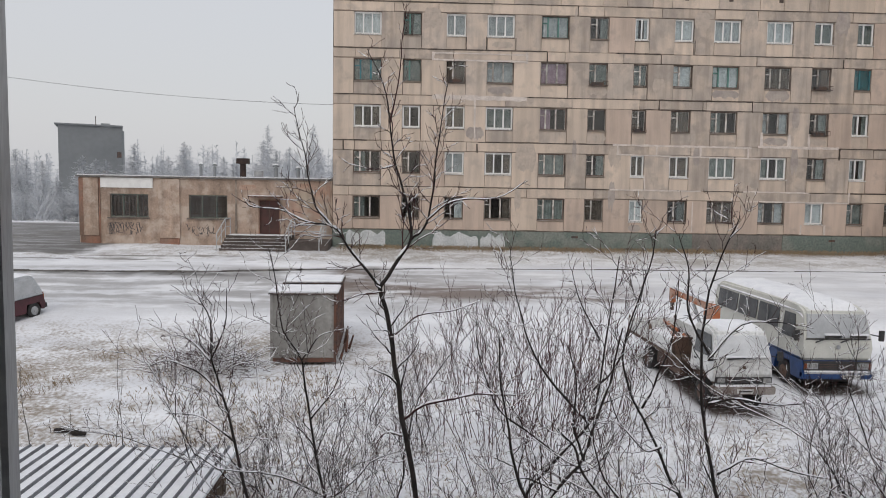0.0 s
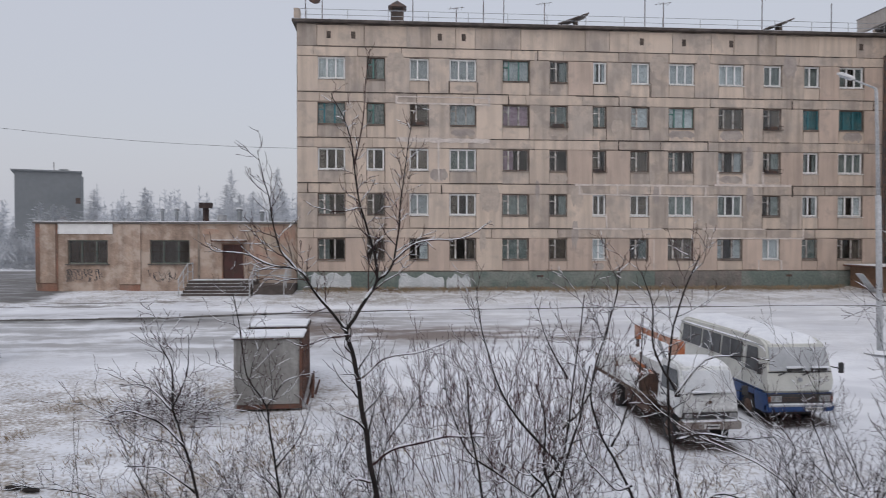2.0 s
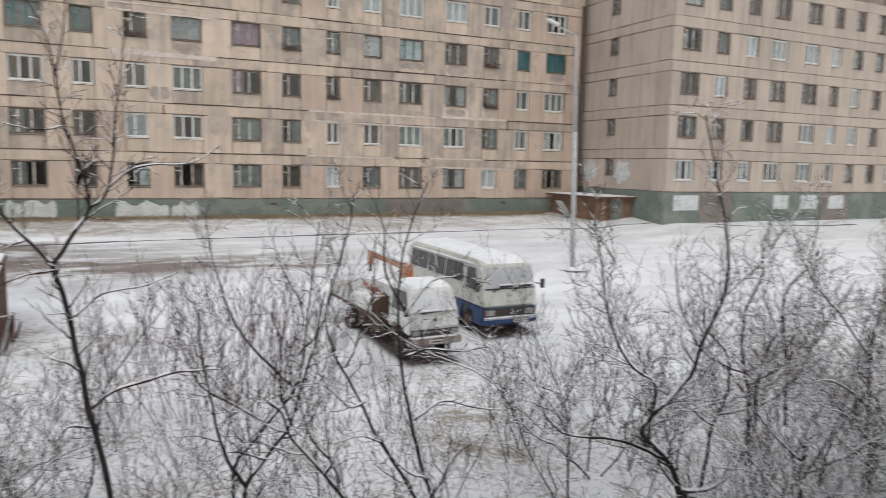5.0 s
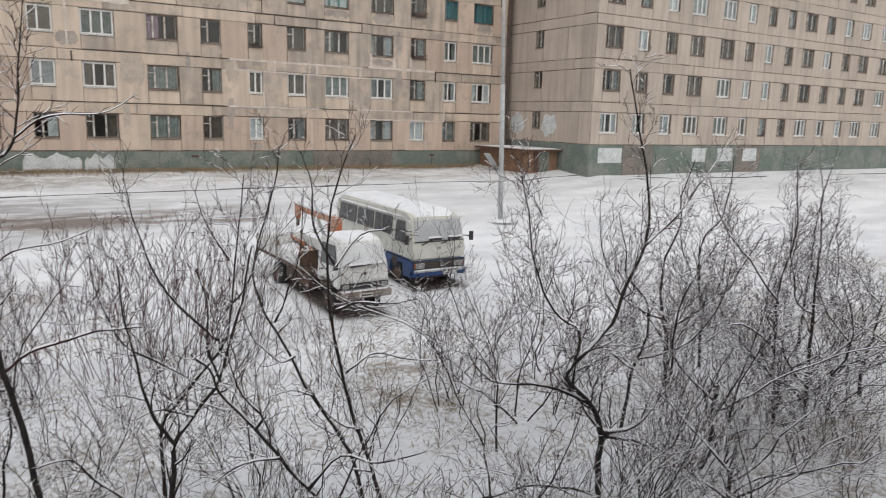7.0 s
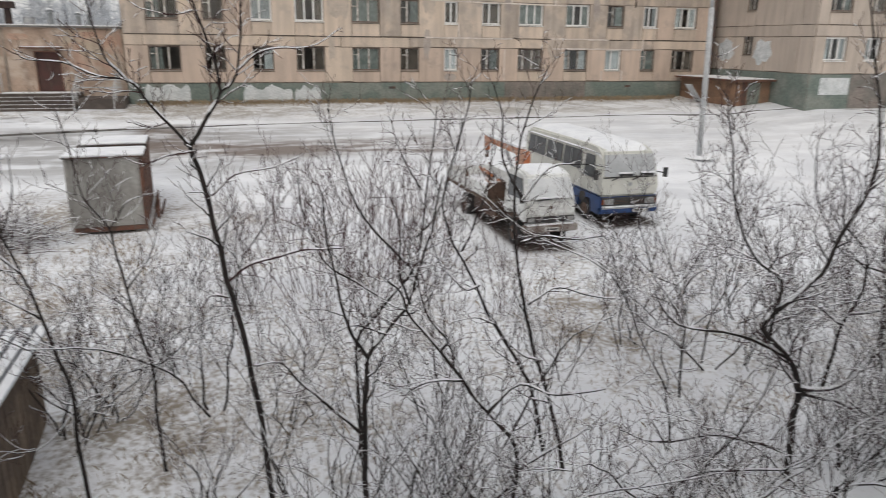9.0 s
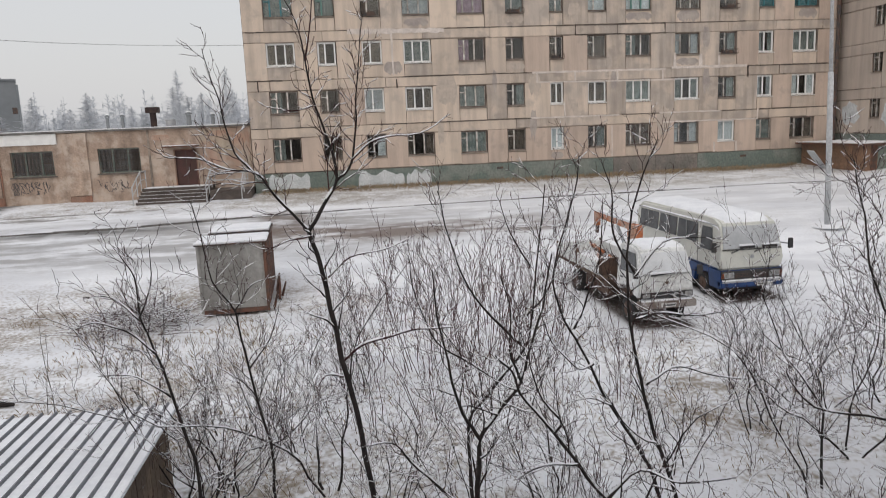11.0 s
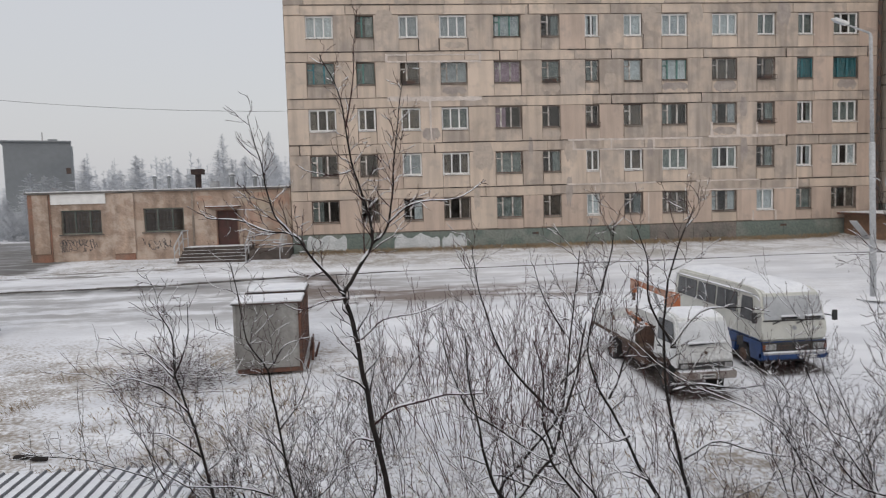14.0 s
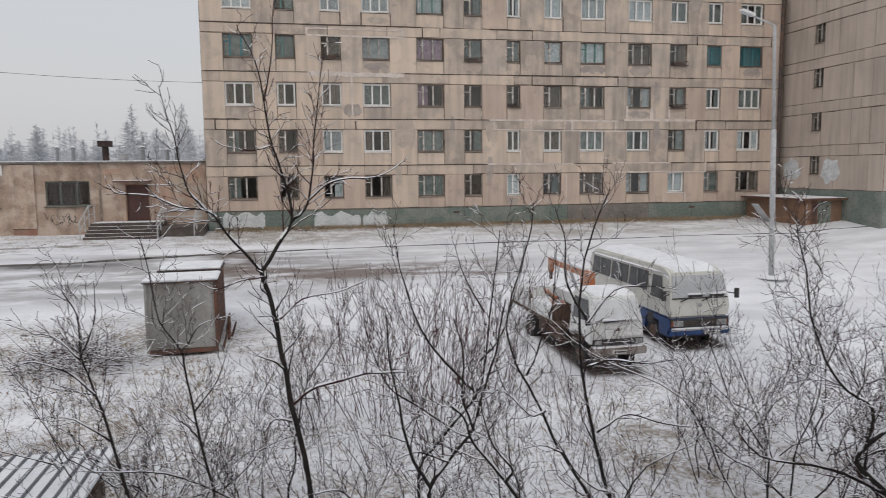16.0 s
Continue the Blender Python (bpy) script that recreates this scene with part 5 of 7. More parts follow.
M_SILVER = mat("silver_paint", (0.5, 0.52, 0.54), (0.42, 0.44, 0.46), scale=2, rough=0.35, bump=0.02, metal=0.3)
M_LAMP = mat("headlamp_glass", (0.34, 0.34, 0.33), (0.24, 0.24, 0.24), scale=8, rough=0.15, bump=0)
M_AMBER = mat("amber_lens", (0.26, 0.075, 0.03), (0.2, 0.06, 0.03), scale=8, rough=0.25, bump=0)
M_PLATE = mat("number_plate", (0.62, 0.62, 0.6), (0.55, 0.55, 0.53), scale=8, rough=0.5, bump=0)
M_WINDSNOW = mat("wet_windscreen_snow", (0.50, 0.515, 0.53), (0.42, 0.435, 0.45), scale=2.5, fine=18, rough=0.6, fine_amt=0.08)


def hull(bm, outline, half, lean, top=1e9):
    """A bodyshell: a side outline in (y, z) drawn across, its upper part leaning in."""
    k = len(outline)
    a = [bm.verts.new((-(half - lean(z)), y, z)) for y, z in outline]
    c = [bm.verts.new((half - lean(z), y, z)) for y, z in outline]
    for i in range(k):
        bm.faces.new((a[i], a[(i + 1) % k], c[(i + 1) % k], c[i]))
    bm.faces.new(a[::-1])
    bm.faces.new(c)


def add_wheel(parent, x, y, r, width, rim_mat):
    bm = bmesh.new()
    s = 1 if x > 0 else -1
    tube(bm, ((-width / 2, 0, 0), (-width / 2 + 0.03, 0, 0), (width / 2 - 0.03, 0, 0), (width / 2, 0, 0)), [r * 0.9, r, r, r * 0.9], 24)
    wh = part("wheel", bm, M_TYRE, parent, "black tyre", at=pose(x, y, r), smooth=False)
    bm = bmesh.new()
    tube(bm, ((s * width * 0.42, 0, 0), (s * (width / 2 + 0.012), 0, 0)), [r * 0.58, r * 0.55], 18)
    tube(bm, ((s * (width / 2 + 0.013), 0, 0), (s * (width / 2 + 0.05), 0, 0)), [r * 0.2, r * 0.16], 12)
    part("rim", bm, rim_mat, wh)


def snow_slab(name, parent, x0, x1, y0, y1, z, h, at=None, lumps=0.012, base=lambda x, y: 0.0):
    """A soft-edged layer of snow, a little uneven."""
    nx, ny = 14, max(10, int((y1 - y0) / 0.12))
    bm = bmesh.new()
    grid = []
    for j in range(ny + 1):
        row = []
        for i in range(nx + 1):
            u, v = i / nx, j / ny
            e = min(1, min(u, 1 - u) * 5) ** 0.5 * min(1, min(v, 1 - v) * (y1 - y0) * 3) ** 0.5
            x, y = x0 + (x1 - x0) * u, y0 + (y1 - y0) * v
            row.append(bm.verts.new((x, y, z + base(x, y) - 0.02 * (1 - e) + h * e + lumps * e * noise.noise((x * 3, y * 3, z)))))
        grid.append(row)
    for j in range(ny):
        for i in range(nx):
            bm.faces.new((grid[j][i], grid[j][i + 1], grid[j + 1][i + 1], grid[j + 1][i]))
    return part(name, bm, M_SNOW, parent, "snow lying on top", at=at, smooth=True)


def bus():
    b = thing("minibus", pose(11.86, 19.5, -1.98, 0.3, 0, 0.0) @ Matrix.Diagonal((1.0, 1.0, 0.985, 1.0)), "cream and blue minibus with snow on roof and windscreen", "bus")
    L, half = 6.2, 1.0
    lean = lambda z: max(0.0, (z - 1.3)) * 0.1
    low = bmesh.new()
    hull(low, ((0.02, 0.4), (-0.06, 0.55), (-0.06, 0.84), (-0.03, 0.96), (L, 0.96), (L + 0.02, 0.5), (L - 0.1, 0.42), (5.3, 0.42), (5.2, 0.8), (4.35, 0.8), (4.25, 0.4), (1.55, 0.38), (1.45, 0.8), (0.65, 0.8), (0.55, 0.4)), half, lean)
    part("lower_body", low, M_BLUE, b, "blue lower bodywork")
    up = bmesh.new()
    hull(up, ((-0.05, 0.964), (-0.05, 1.3), (-0.02, 1.58), (0.15, 2.3), (0.27, 2.42), (0.6, 2.47), (1.2, 2.5), (L - 0.4, 2.5), (L - 0.08, 2.38), (L + 0.02, 2.0), (L + 0.02, 0.964)), half, lean)
    bevel(up, 0.07, 3)
    part("upper_body", up, M_CREAM, b, "cream upper bodywork")
    # windscreen under snow
    q = bmesh.new()
    v = [q.verts.new(p) for p in ((-0.9, -0.02, 1.62), (0.9, -0.02, 1.62), (0.84, 0.135, 2.29), (-0.84, 0.135, 2.29), (-0.9, 0.03, 1.61), (0.9, 0.03, 1.61), (0.84, 0.2, 2.28), (-0.84, 0.2, 2.28))]
    for f in ((0, 1, 2, 3), (0, 4, 5, 1), (1, 5, 6, 2), (2, 6, 7, 3), (3, 7, 4, 0)):
        q.faces.new([v[i] for i in f])
    ws = part("windscreen", q, M_WINDSNOW, b, "windscreen covered by wet snow", at=pose(0, -0.02, 0))
    part("windscreen_seal", boxes((-0.93, 0.93, -0.045, -0.03, 1.57, 1.6)), M_BLACK, b)
    for x in (-0.42, 0.3):
        bm = bmesh.new()
        tube(bm, ((x - 0.25, -0.06, 1.5), (x + 0.1, -0.06, 1.63), (x + 0.55, -0.05, 1.72)), [0.02, 0.018, 0.012], 6)
        part("wiper", bm, M_BLACK, ws)
        part("cleared_glass", boxes((x + 0.02, x + 0.5, -0.046, -0.0405, 1.625, 1.7)), M_BLACK, ws, "strip of dark glass cleared by the wiper")
        part("wiper_snow", boxes((x + 0.0, x + 0.55, -0.085, -0.03, 1.705, 1.755)), M_SNOW, ws)
    # front face
    part("grille", boxes((-0.97, 0.97, -0.085, -0.062, 0.68, 0.95)), M_BLACK, b, "black grille and lamp band")
    for z in (0.75, 0.8, 0.85):
        part("grille_bar", boxes((-0.54, 0.54, -0.095, -0.086, z, z + 0.012)), M_CHASSIS, b)
    for x in (-0.88, -0.72, 0.58, 0.74):
        hl = part("headlight", boxes((x, x + 0.14, -0.1, -0.087, 0.74, 0.88)), M_LAMP, b)
        part("headlight_ring", boxes((x - 0.012, x + 0.152, -0.094, -0.0865, 0.725, 0.895)), M_STEEL, hl)
    for x in (-0.97, 0.89):
        part("indicator", boxes((x, x + 0.08, -0.1, -0.087, 0.74, 0.88)), M_AMBER, b)
    bm = boxes((-1.0, 1.0, -0.16, 0.1, 0.44, 0.64))
    bevel(bm, 0.03)
    bp = part("bumper", bm, M_BLUE, b, "blue front bumper")
    part("bumper_trim", boxes((-0.99, 0.99, -0.175, -0.162, 0.6, 0.635)), M_STEEL, bp)
    part("bumper_snow", boxes((-0.95, 0.9, -0.16, -0.09, 0.641, 0.68)), M_SNOW, bp)
    pl = part("number_plate", boxes((0.1, 0.62, -0.19, -0.176, 0.47, 0.58)), M_PLATE, b)
    part("plate_bar", boxes((0.15, 0.57, -0.194, -0.1905, 0.505, 0.545)), M_BLACK, pl)
    bm = bmesh.new()
    tube(bm, ((0, -0.055, 1.36), (0, -0.07, 1.36)), 0.065, 16)
    part("emblem", bm, M_STEEL, b, "plain round badge")
    part("belt_line", boxes((-1.012, -1.001, 0.1, L, 1.0, 1.03), (1.001, 1.012, 0.1, L, 1.0, 1.03)), M_BLUE, b)
    # side windows
    for s in (-1, 1):
        for i, (y0, y1) in enumerate(((0.45, 1.2), (1.5, 2.8), (2.92, 4.22), (4.34, 5.85))):
            fr = bmesh.new()
            za, zb = (1.62, 2.24) if i else (1.5, 2.2)
            xa, xb = half - lean(za) + 0.004, half - lean(zb) + 0.004
            v = [fr.verts.new((s * x, y, z)) for x, y, z in ((xa, y0, za), (xa, y1, za), (xb, y1, zb), (xb, y0 + (0.16 if i == 0 else 0), zb))]
            w = [fr.verts.new((s * (x + 0.012), y, z)) for x, y, z in ((xa, y0, za), (xa, y1, za), (xb, y1, zb), (xb, y0 + (0.16 if i == 0 else 0), zb))]
            fr.faces.new(w)
            for k in range(4):
                fr.faces.new((v[k], v[(k + 1) % 4], w[(k + 1) % 4], w[k]))
            g = part("side_window", fr, mat("tinted_pane", (0.04, 0.045, 0.05), (0.07, 0.075, 0.08), scale=2, rough=0.12, bump=0) if (s, i) == (-1, 0) else bpy.data.materials["tinted_pane"], b, "dark side window")
            if i:
                part("window_divider", boxes((s * (xa + 0.013) - 0.006, s * (xa + 0.013) + 0.006, (y0 + y1) / 2 - 0.015, (y0 + y1) / 2 + 0.015, za, zb - 0.02)), M_STEEL, g, at=pose(0, 0, 0))
        bm = bmesh.new()
        tube(bm, ((s * 0.94, 0.1, 1.72), (s * 1.18, -0.02, 1.68), (s * 1.22, -0.05, 1.72)), 0.018, 6)
        ma = part("mirror_arm", bm, M_BLACK, b)
        part("mirror", boxes((s * 1.22 - 0.06, s * 1.22 + 0.06, -0.11, -0.03, 1.55, 1.85)), M_BLACK, ma, "black wing mirror")
        for y in (1.05, 4.78):
            add_wheel(b, s * 0.84, y, 0.37, 0.24, M_CHASSIS)
    part("underbody", boxes((-0.72, 0.72, 0.5, L - 0.2, 0.2, 0.41)), M_BLACK, b)
    part("front_door_joint", boxes((-1.0125, -1.005, 1.33, 1.345, 0.45, 2.05)), M_BLACK, b)
    part("gutter", boxes((-0.925, -0.905, 0.35, L - 0.1, 2.29, 2.315), (0.905, 0.925, 0.35, L - 0.1, 2.29, 2.315)), M_STEEL, b)
    snow_slab("roof_snow", b, -0.93, 0.93, 0.2, L + 0.0, 2.5, 0.13, base=lambda x, y: float(np.interp(y, (0.15, 0.27, 0.6, 1.2, L - 0.4, L - 0.08, L + 0.02), (-0.2, -0.09, -0.03, 0, 0, -0.12, -0.4))) - 0.17 * max(0, abs(x) - 0.62) / 0.31)


bus()


M_CABSNOW = mat("cab_snow_crust", (0.70, 0.715, 0.73), (0.6, 0.615, 0.63), scale=2.5, fine=18, rough=0.7, fine_amt=0.08)
M_BUMPER = mat("worn_bumper", (0.30, 0.27, 0.25), (0.14, 0.1, 0.085), scale=4, rough=0.8, edge=(0.4, 0.6))


def crane_truck():
    b = thing("crane_truck", pose(8.25, 17.5, -2.0, 0.3, 0, 2.0) @ Matrix.Diagonal((0.81, 1.0, 1.0, 1.0)), "snowy white flatbed truck with an orange loading crane", "truck")
    cab = bmesh.new()
    lean = lambda z: max(0.0, z - 1.25) * 0.13
    hull(cab, ((0.0, 0.86), (-0.05, 1.0), (-0.02, 1.48), (0.22, 2.04), (0.34, 2.14), (0.7, 2.2), (1.35, 2.18), (1.48, 2.02), (1.5, 0.95), (1.3, 0.8), (1.1, 1.1), (0.5, 1.1), (0.3, 0.8)), 0.96, lean)
    bevel(cab, 0.06, 3)
    c = part("cab", cab, M_TRUCKWHITE, b, "white tilt cab")
    q = bmesh.new()
    v = [q.verts.new(p) for p in ((-0.84, -0.02, 1.5), (0.84, -0.02, 1.5), (0.78, 0.2, 2.02), (-0.78, 0.2, 2.02), (-0.84, 0.03, 1.49), (0.84, 0.03, 1.49), (0.78, 0.26, 2.01), (-0.78, 0.26, 2.01))]
    for f in ((0, 1, 2, 3), (0, 4, 5, 1), (1, 5, 6, 2), (2, 6, 7, 3), (3, 7, 4, 0)):
        q.faces.new([v[i] for i in f])
    part("windscreen", q, M_CABSNOW, c, "windscreen under fresh snow", at=pose(0, -0.025, 0))
    for x in (-0.5, 0.15):
        part("wiper", boxes((x, x + 0.6, -0.09, -0.065, 1.47, 1.5)), M_BLACK, c, at=pose(0, 0, 0, 0, -3, 0))
        part("wiper_snow", boxes((x - 0.15, x + 0.5, -0.1, -0.045, 1.5, 1.54)), M_SNOW, c)
    for s in (-1, 1):
        g = bmesh.new()
        xa, xb = 0.964, 0.88
        w = [(s * (xa - 0.02), 0.16, 1.45), (s * (xa - 0.02), 1.2, 1.42), (s * xb, 1.2, 2.0), (s * xb, 0.36, 2.0)]
        a = [g.verts.new(p) for p in w]
        d = [g.verts.new((p[0] + s * 0.012, p[1], p[2])) for p in w]
        g.faces.new(d)
        for k in range(4):
            g.faces.new((a[k], a[(k + 1) % 4], d[(k + 1) % 4], d[k]))
        part("door_window", g, bpy.data.materials["tinted_pane"], c)
        part("door_handle", boxes((s * 0.975 - 0.01, s * 0.975 + 0.01, 1.0, 1.15, 1.22, 1.26)), M_BLACK, c)
        bm = bmesh.new()
        tube(bm, ((s * 0.93, 0.15, 1.5), (s * 1.1, -0.05, 1.5), (s * 1.12, -0.06, 1.75)), 0.016, 6)
        m = part("mirror_arm", bm, M_BLACK, c)
        part("mirror", boxes((s * 1.12 - 0.08, s * 1.12 + 0.08, -0.12, -0.05, 1.42, 1.66)), M_BLACK, m)
    part("grille_band", boxes((-0.9, 0.9, -0.075, -0.03, 0.84, 0.99)), M_BLACK, c, "black grille and lamp band")
    for x in (-0.86, 0.62):
        part("headlight", boxes((x, x + 0.24, -0.09, -0.0755, 0.86, 0.97)), M_LAMP, c)
    part("badge", boxes((-0.05, 0.05, -0.062, -0.052, 1.2, 1.28)), M_CHASSIS, c)
    bm = boxes((-1.0, 1.0, -0.16, 0.1, 0.56, 0.76))
    bevel(bm, 0.03)
    bp = part("bumper", bm, M_BUMPER, b, "worn grey steel bumper")
    part("bumper_snow", boxes((-0.9, 0.85, -0.13, 0.06, 0.762, 0.8)), M_SNOW, bp)
    pl = part("number_plate", boxes((-0.26, 0.26, -0.175, -0.162, 0.6, 0.71)), M_PLATE, b)
    part("plate_bar", boxes((-0.2, 0.2, -0.179, -0.1755, 0.635, 0.675)), M_BLACK, pl)
    for x in (-0.42, 0.34):
        part("chassis_rail", boxes((x, x + 0.08, 0.2, 6.3, 0.54, 0.74)), M_CHASSIS, b)
    for s in (-1, 1):
        for y in (0.75, 4.6):
            add_wheel(b, s * 0.8, y, 0.38, 0.26 if y < 2 else 0.42, M_CHASSIS)
    part("fuel_tank", boxes((-0.88, -0.45, 2.2, 3.1, 0.42, 0.78)), M_CHASSIS, b)
    part("tool_box", boxes((-0.92, -0.45, 3.2, 3.9, 0.42, 0.8)), M_CHASSIS, b)
    # crane column and folded boom
    bm = boxes((-0.45, 0.45, 1.85, 2.35, 0.69, 1.15))
    bevel(bm, 0.03)
    part("crane_base", bm, M_CHASSIS, b)
    bm = boxes((-0.14, 0.28, 1.85, 2.25, 1.16, 2.5))
    bevel(bm, 0.04)
    part("crane_column", bm, M_ORANGE, b, "orange crane column")
    bm = boxes((-0.1, 0.1, 0.0, 2.75, -0.1, 0.11))
    for v in bm.verts:
        if v.co.y > 1:
            v.co.z *= 0.75
    bevel(bm, 0.025)
    bo = part("crane_boom", bm, M_ORANGE, b, "faded orange crane boom", at=pose(0.09, 2.25, 2.42, 0.6, 0, -1.5))
    part("boom_head", boxes((-0.09, 0.09, 2.752, 2.95, -0.36, 0.09)), M_ORANGE, bo)
    part("boom_hook", boxes((-0.05, 0.05, 2.8, 2.92, -0.62, -0.362)), M_IRON, bo)
    part("boom_snow", boxes((-0.11, 0.1, -0.1, 2.7, 0.112, 0.18)), M_SNOW, bo)
    bm = bmesh.new()
    tube(bm, ((0.07, 2.3, 1.4), (0.08, 3.3, 2.3)), 0.06, 10)
    part("boom_ram", bm, M_STEEL, b)
    for i, x in enumerate((-0.6, -0.35, 0.5)):
        bm = bmesh.new()
        tube(bm, ((x, 1.95, 0.75), (x, 1.98, 1.3), (x + 0.12, 2.05, 1.75)), 0.035, 6)
        part("crane_hose", bm, M_CHASSIS, b)
    part("outrigger", boxes((-0.98, 0.98, 2.0, 2.2, 0.78, 0.95)), M_CHASSIS, b)
    # load bed
    bed = part("load_bed", boxes((-1.0, 1.0, 2.6, 6.5, 0.84, 0.94)), M_OLDWOOD, b, "wooden load bed")
    for x in (-1.0, 0.96):
        for i in range(2):
            part("side_board", boxes((x, x + 0.04, 2.62 + 1.95 * i, 4.5 + 1.95 * i, 0.945, 1.32)), M_TRUCKWHITE, bed)
        for y in (2.6, 4.52, 6.46):
            part("stake", boxes((x - 0.01, x + 0.05, y, y + 0.05, 0.8, 1.4)), M_CHASSIS, bed)
    part("tail_board", boxes((-0.95, 0.95, 6.46, 6.5, 0.945, 1.32)), M_TRUCKWHITE, bed)
    part("head_board", boxes((-0.95, 0.95, 2.6, 2.64, 0.945, 1.45)), M_CHASSIS, bed)
    snow_slab("bed_snow", b, -0.95, 0.95, 2.7, 6.4, 0.95, 0.1, lumps=0.05)
    rng = random.Random(2)
    for i in range(9):
        bm = bmesh.new()
        x, y = rng.uniform(-0.8, 0.7), rng.uniform(2.9, 5.6)
        tube(bm, ((x, y, 1.06), (x + rng.uniform(-0.3, 0.3), y + rng.uniform(0.3, 0.9), rng.uniform(1.1, 1.35))), 0.05, 6)
        part("scrap_pipe", bm, M_CHASSIS if i % 2 else M_ORANGE, bed)
    snow_slab("cab_snow", b, -0.86, 0.86, 0.24, 1.5, 2.18, 0.1, base=lambda x, y: float(np.interp(y, (0.24, 0.34, 0.7, 1.35, 1.5), (-0.18, -0.06, 0, -0.02, -0.18))) - 0.14 * max(0, abs(x) - 0.62) / 0.2)


crane_truck()


def van():
    b = thing("van", pose(-16.85, 25.25, -1.93, 0, 0, -29) @ pose(0, 0, 0, 7.5, 0, 0) @ Matrix.Diagonal((0.95, 0.82, 0.97, 1.0)), "two-tone maroon and silver van with snow on its roof", "car")
    lean = lambda z: max(0.0, z - 0.85) * 0.22
    lo = bmesh.new()
    hull(lo, ((0.1, 0.3), (0.0, 0.5), (0.05, 0.78), (0.2, 0.86), (4.1, 0.86), (4.2, 0.5), (4.1, 0.3), (3.98, 0.3), (3.9, 0.6), (3.3, 0.6), (3.2, 0.28), (1.3, 0.28), (1.2, 0.6), (0.6, 0.6), (0.5, 0.3)), 0.84, lean)
    part("lower_body", lo, M_MAROON, b, "maroon lower body")
    up = bmesh.new()
    hull(up, ((0.04, 0.864), (0.12, 1.05), (0.42, 1.6), (0.85, 1.7), (3.7, 1.7), (3.9, 1.6), (4.12, 1.1), (4.16, 0.864)), 0.84, lean)
    bevel(up, 0.03)
    part("upper_body", up, M_SILVER, b, "silver upper body")
    for s in (-1, 1):
        for y0, y1, t in ((0.4, 1.3, 0.22), (1.4, 2.5, 0.0), (2.6, 3.75, 0.0)):
            g = bmesh.new()
            w = [(0.84 - lean(1.02) + 0.004, y0, 1.02), (0.84 - lean(1.02) + 0.004, y1, 1.02), (0.84 - lean(1.52) + 0.004, y1 - 0.05, 1.52), (0.84 - lean(1.52) + 0.004, y0 + t, 1.52)]
            a = [g.verts.new((s * p[0], p[1], p[2])) for p in w]
            d = [g.verts.new((s * (p[0] + 0.01), p[1], p[2])) for p in w]
            g.faces.new(d)
            for k in range(4):
                g.faces.new((a[k], a[(k + 1) % 4], d[(k + 1) % 4], d[k]))
            part("side_window", g, M_WINDSNOW, b, "side window under wet snow")
        part("mirror", boxes((s * 0.93 - 0.08, s * 0.93 + 0.08, 1.15, 1.3, 1.0, 1.16)), M_BLACK, b)
        part("door_joint", boxes((s * 0.8425 - 0.003, s * 0.8425 + 0.003, 1.34, 1.355, 0.35, 0.85)), M_BLACK, b)
        for y in (0.9, 3.6):
            add_wheel(b, s * 0.76, y, 0.31, 0.19, M_STEEL)
    g = bmesh.new()
    v = [g.verts.new(p) for p in ((-0.7, 0.145, 1.09), (0.7, 0.145, 1.09), (0.62, 0.41, 1.57), (-0.62, 0.41, 1.57))]
    g.faces.new(v)
    e = bmesh.ops.extrude_face_region(g, geom=g.faces[:])
    bmesh.ops.translate(g, verts=[x for x in e["geom"] if isinstance(x, bmesh.types.BMVert)], vec=(0, -0.012, 0.012))
    part("windscreen", g, M_WINDSNOW, b)
    for x in (-0.7, 0.5):
        part("headlight", boxes((x, x + 0.2, -0.01, 0.06, 0.6, 0.72)), M_LAMP, b)
    part("bumper", boxes((-0.82, 0.82, -0.06, 0.1, 0.32, 0.5)), M_BLACK, b)
    part("belt_line", boxes((0.845, 0.852, 0.2, 4.1, 0.86, 0.885), (-0.852, -0.845, 0.2, 4.1, 0.86, 0.885)), M_BLACK, b)
    for x in (-0.8, 0.66):
        part("tail_light", boxes((x, x + 0.14, 4.1, 4.19, 0.7, 0.95)), M_AMBER, b)
    part("rear_bumper", boxes((-0.82, 0.82, 4.1, 4.26, 0.32, 0.5)), M_BLACK, b)
    part("rear_window", boxes((-0.6, 0.6, -0.006, 0.006, 0.0, 0.42)), M_WINDSNOW, b, at=pose(0, 4.03, 1.12, 21, 0, 0))
    snow_slab("roof_snow", b, -0.62, 0.62, 0.45, 3.95, 1.67, 0.08)


van()


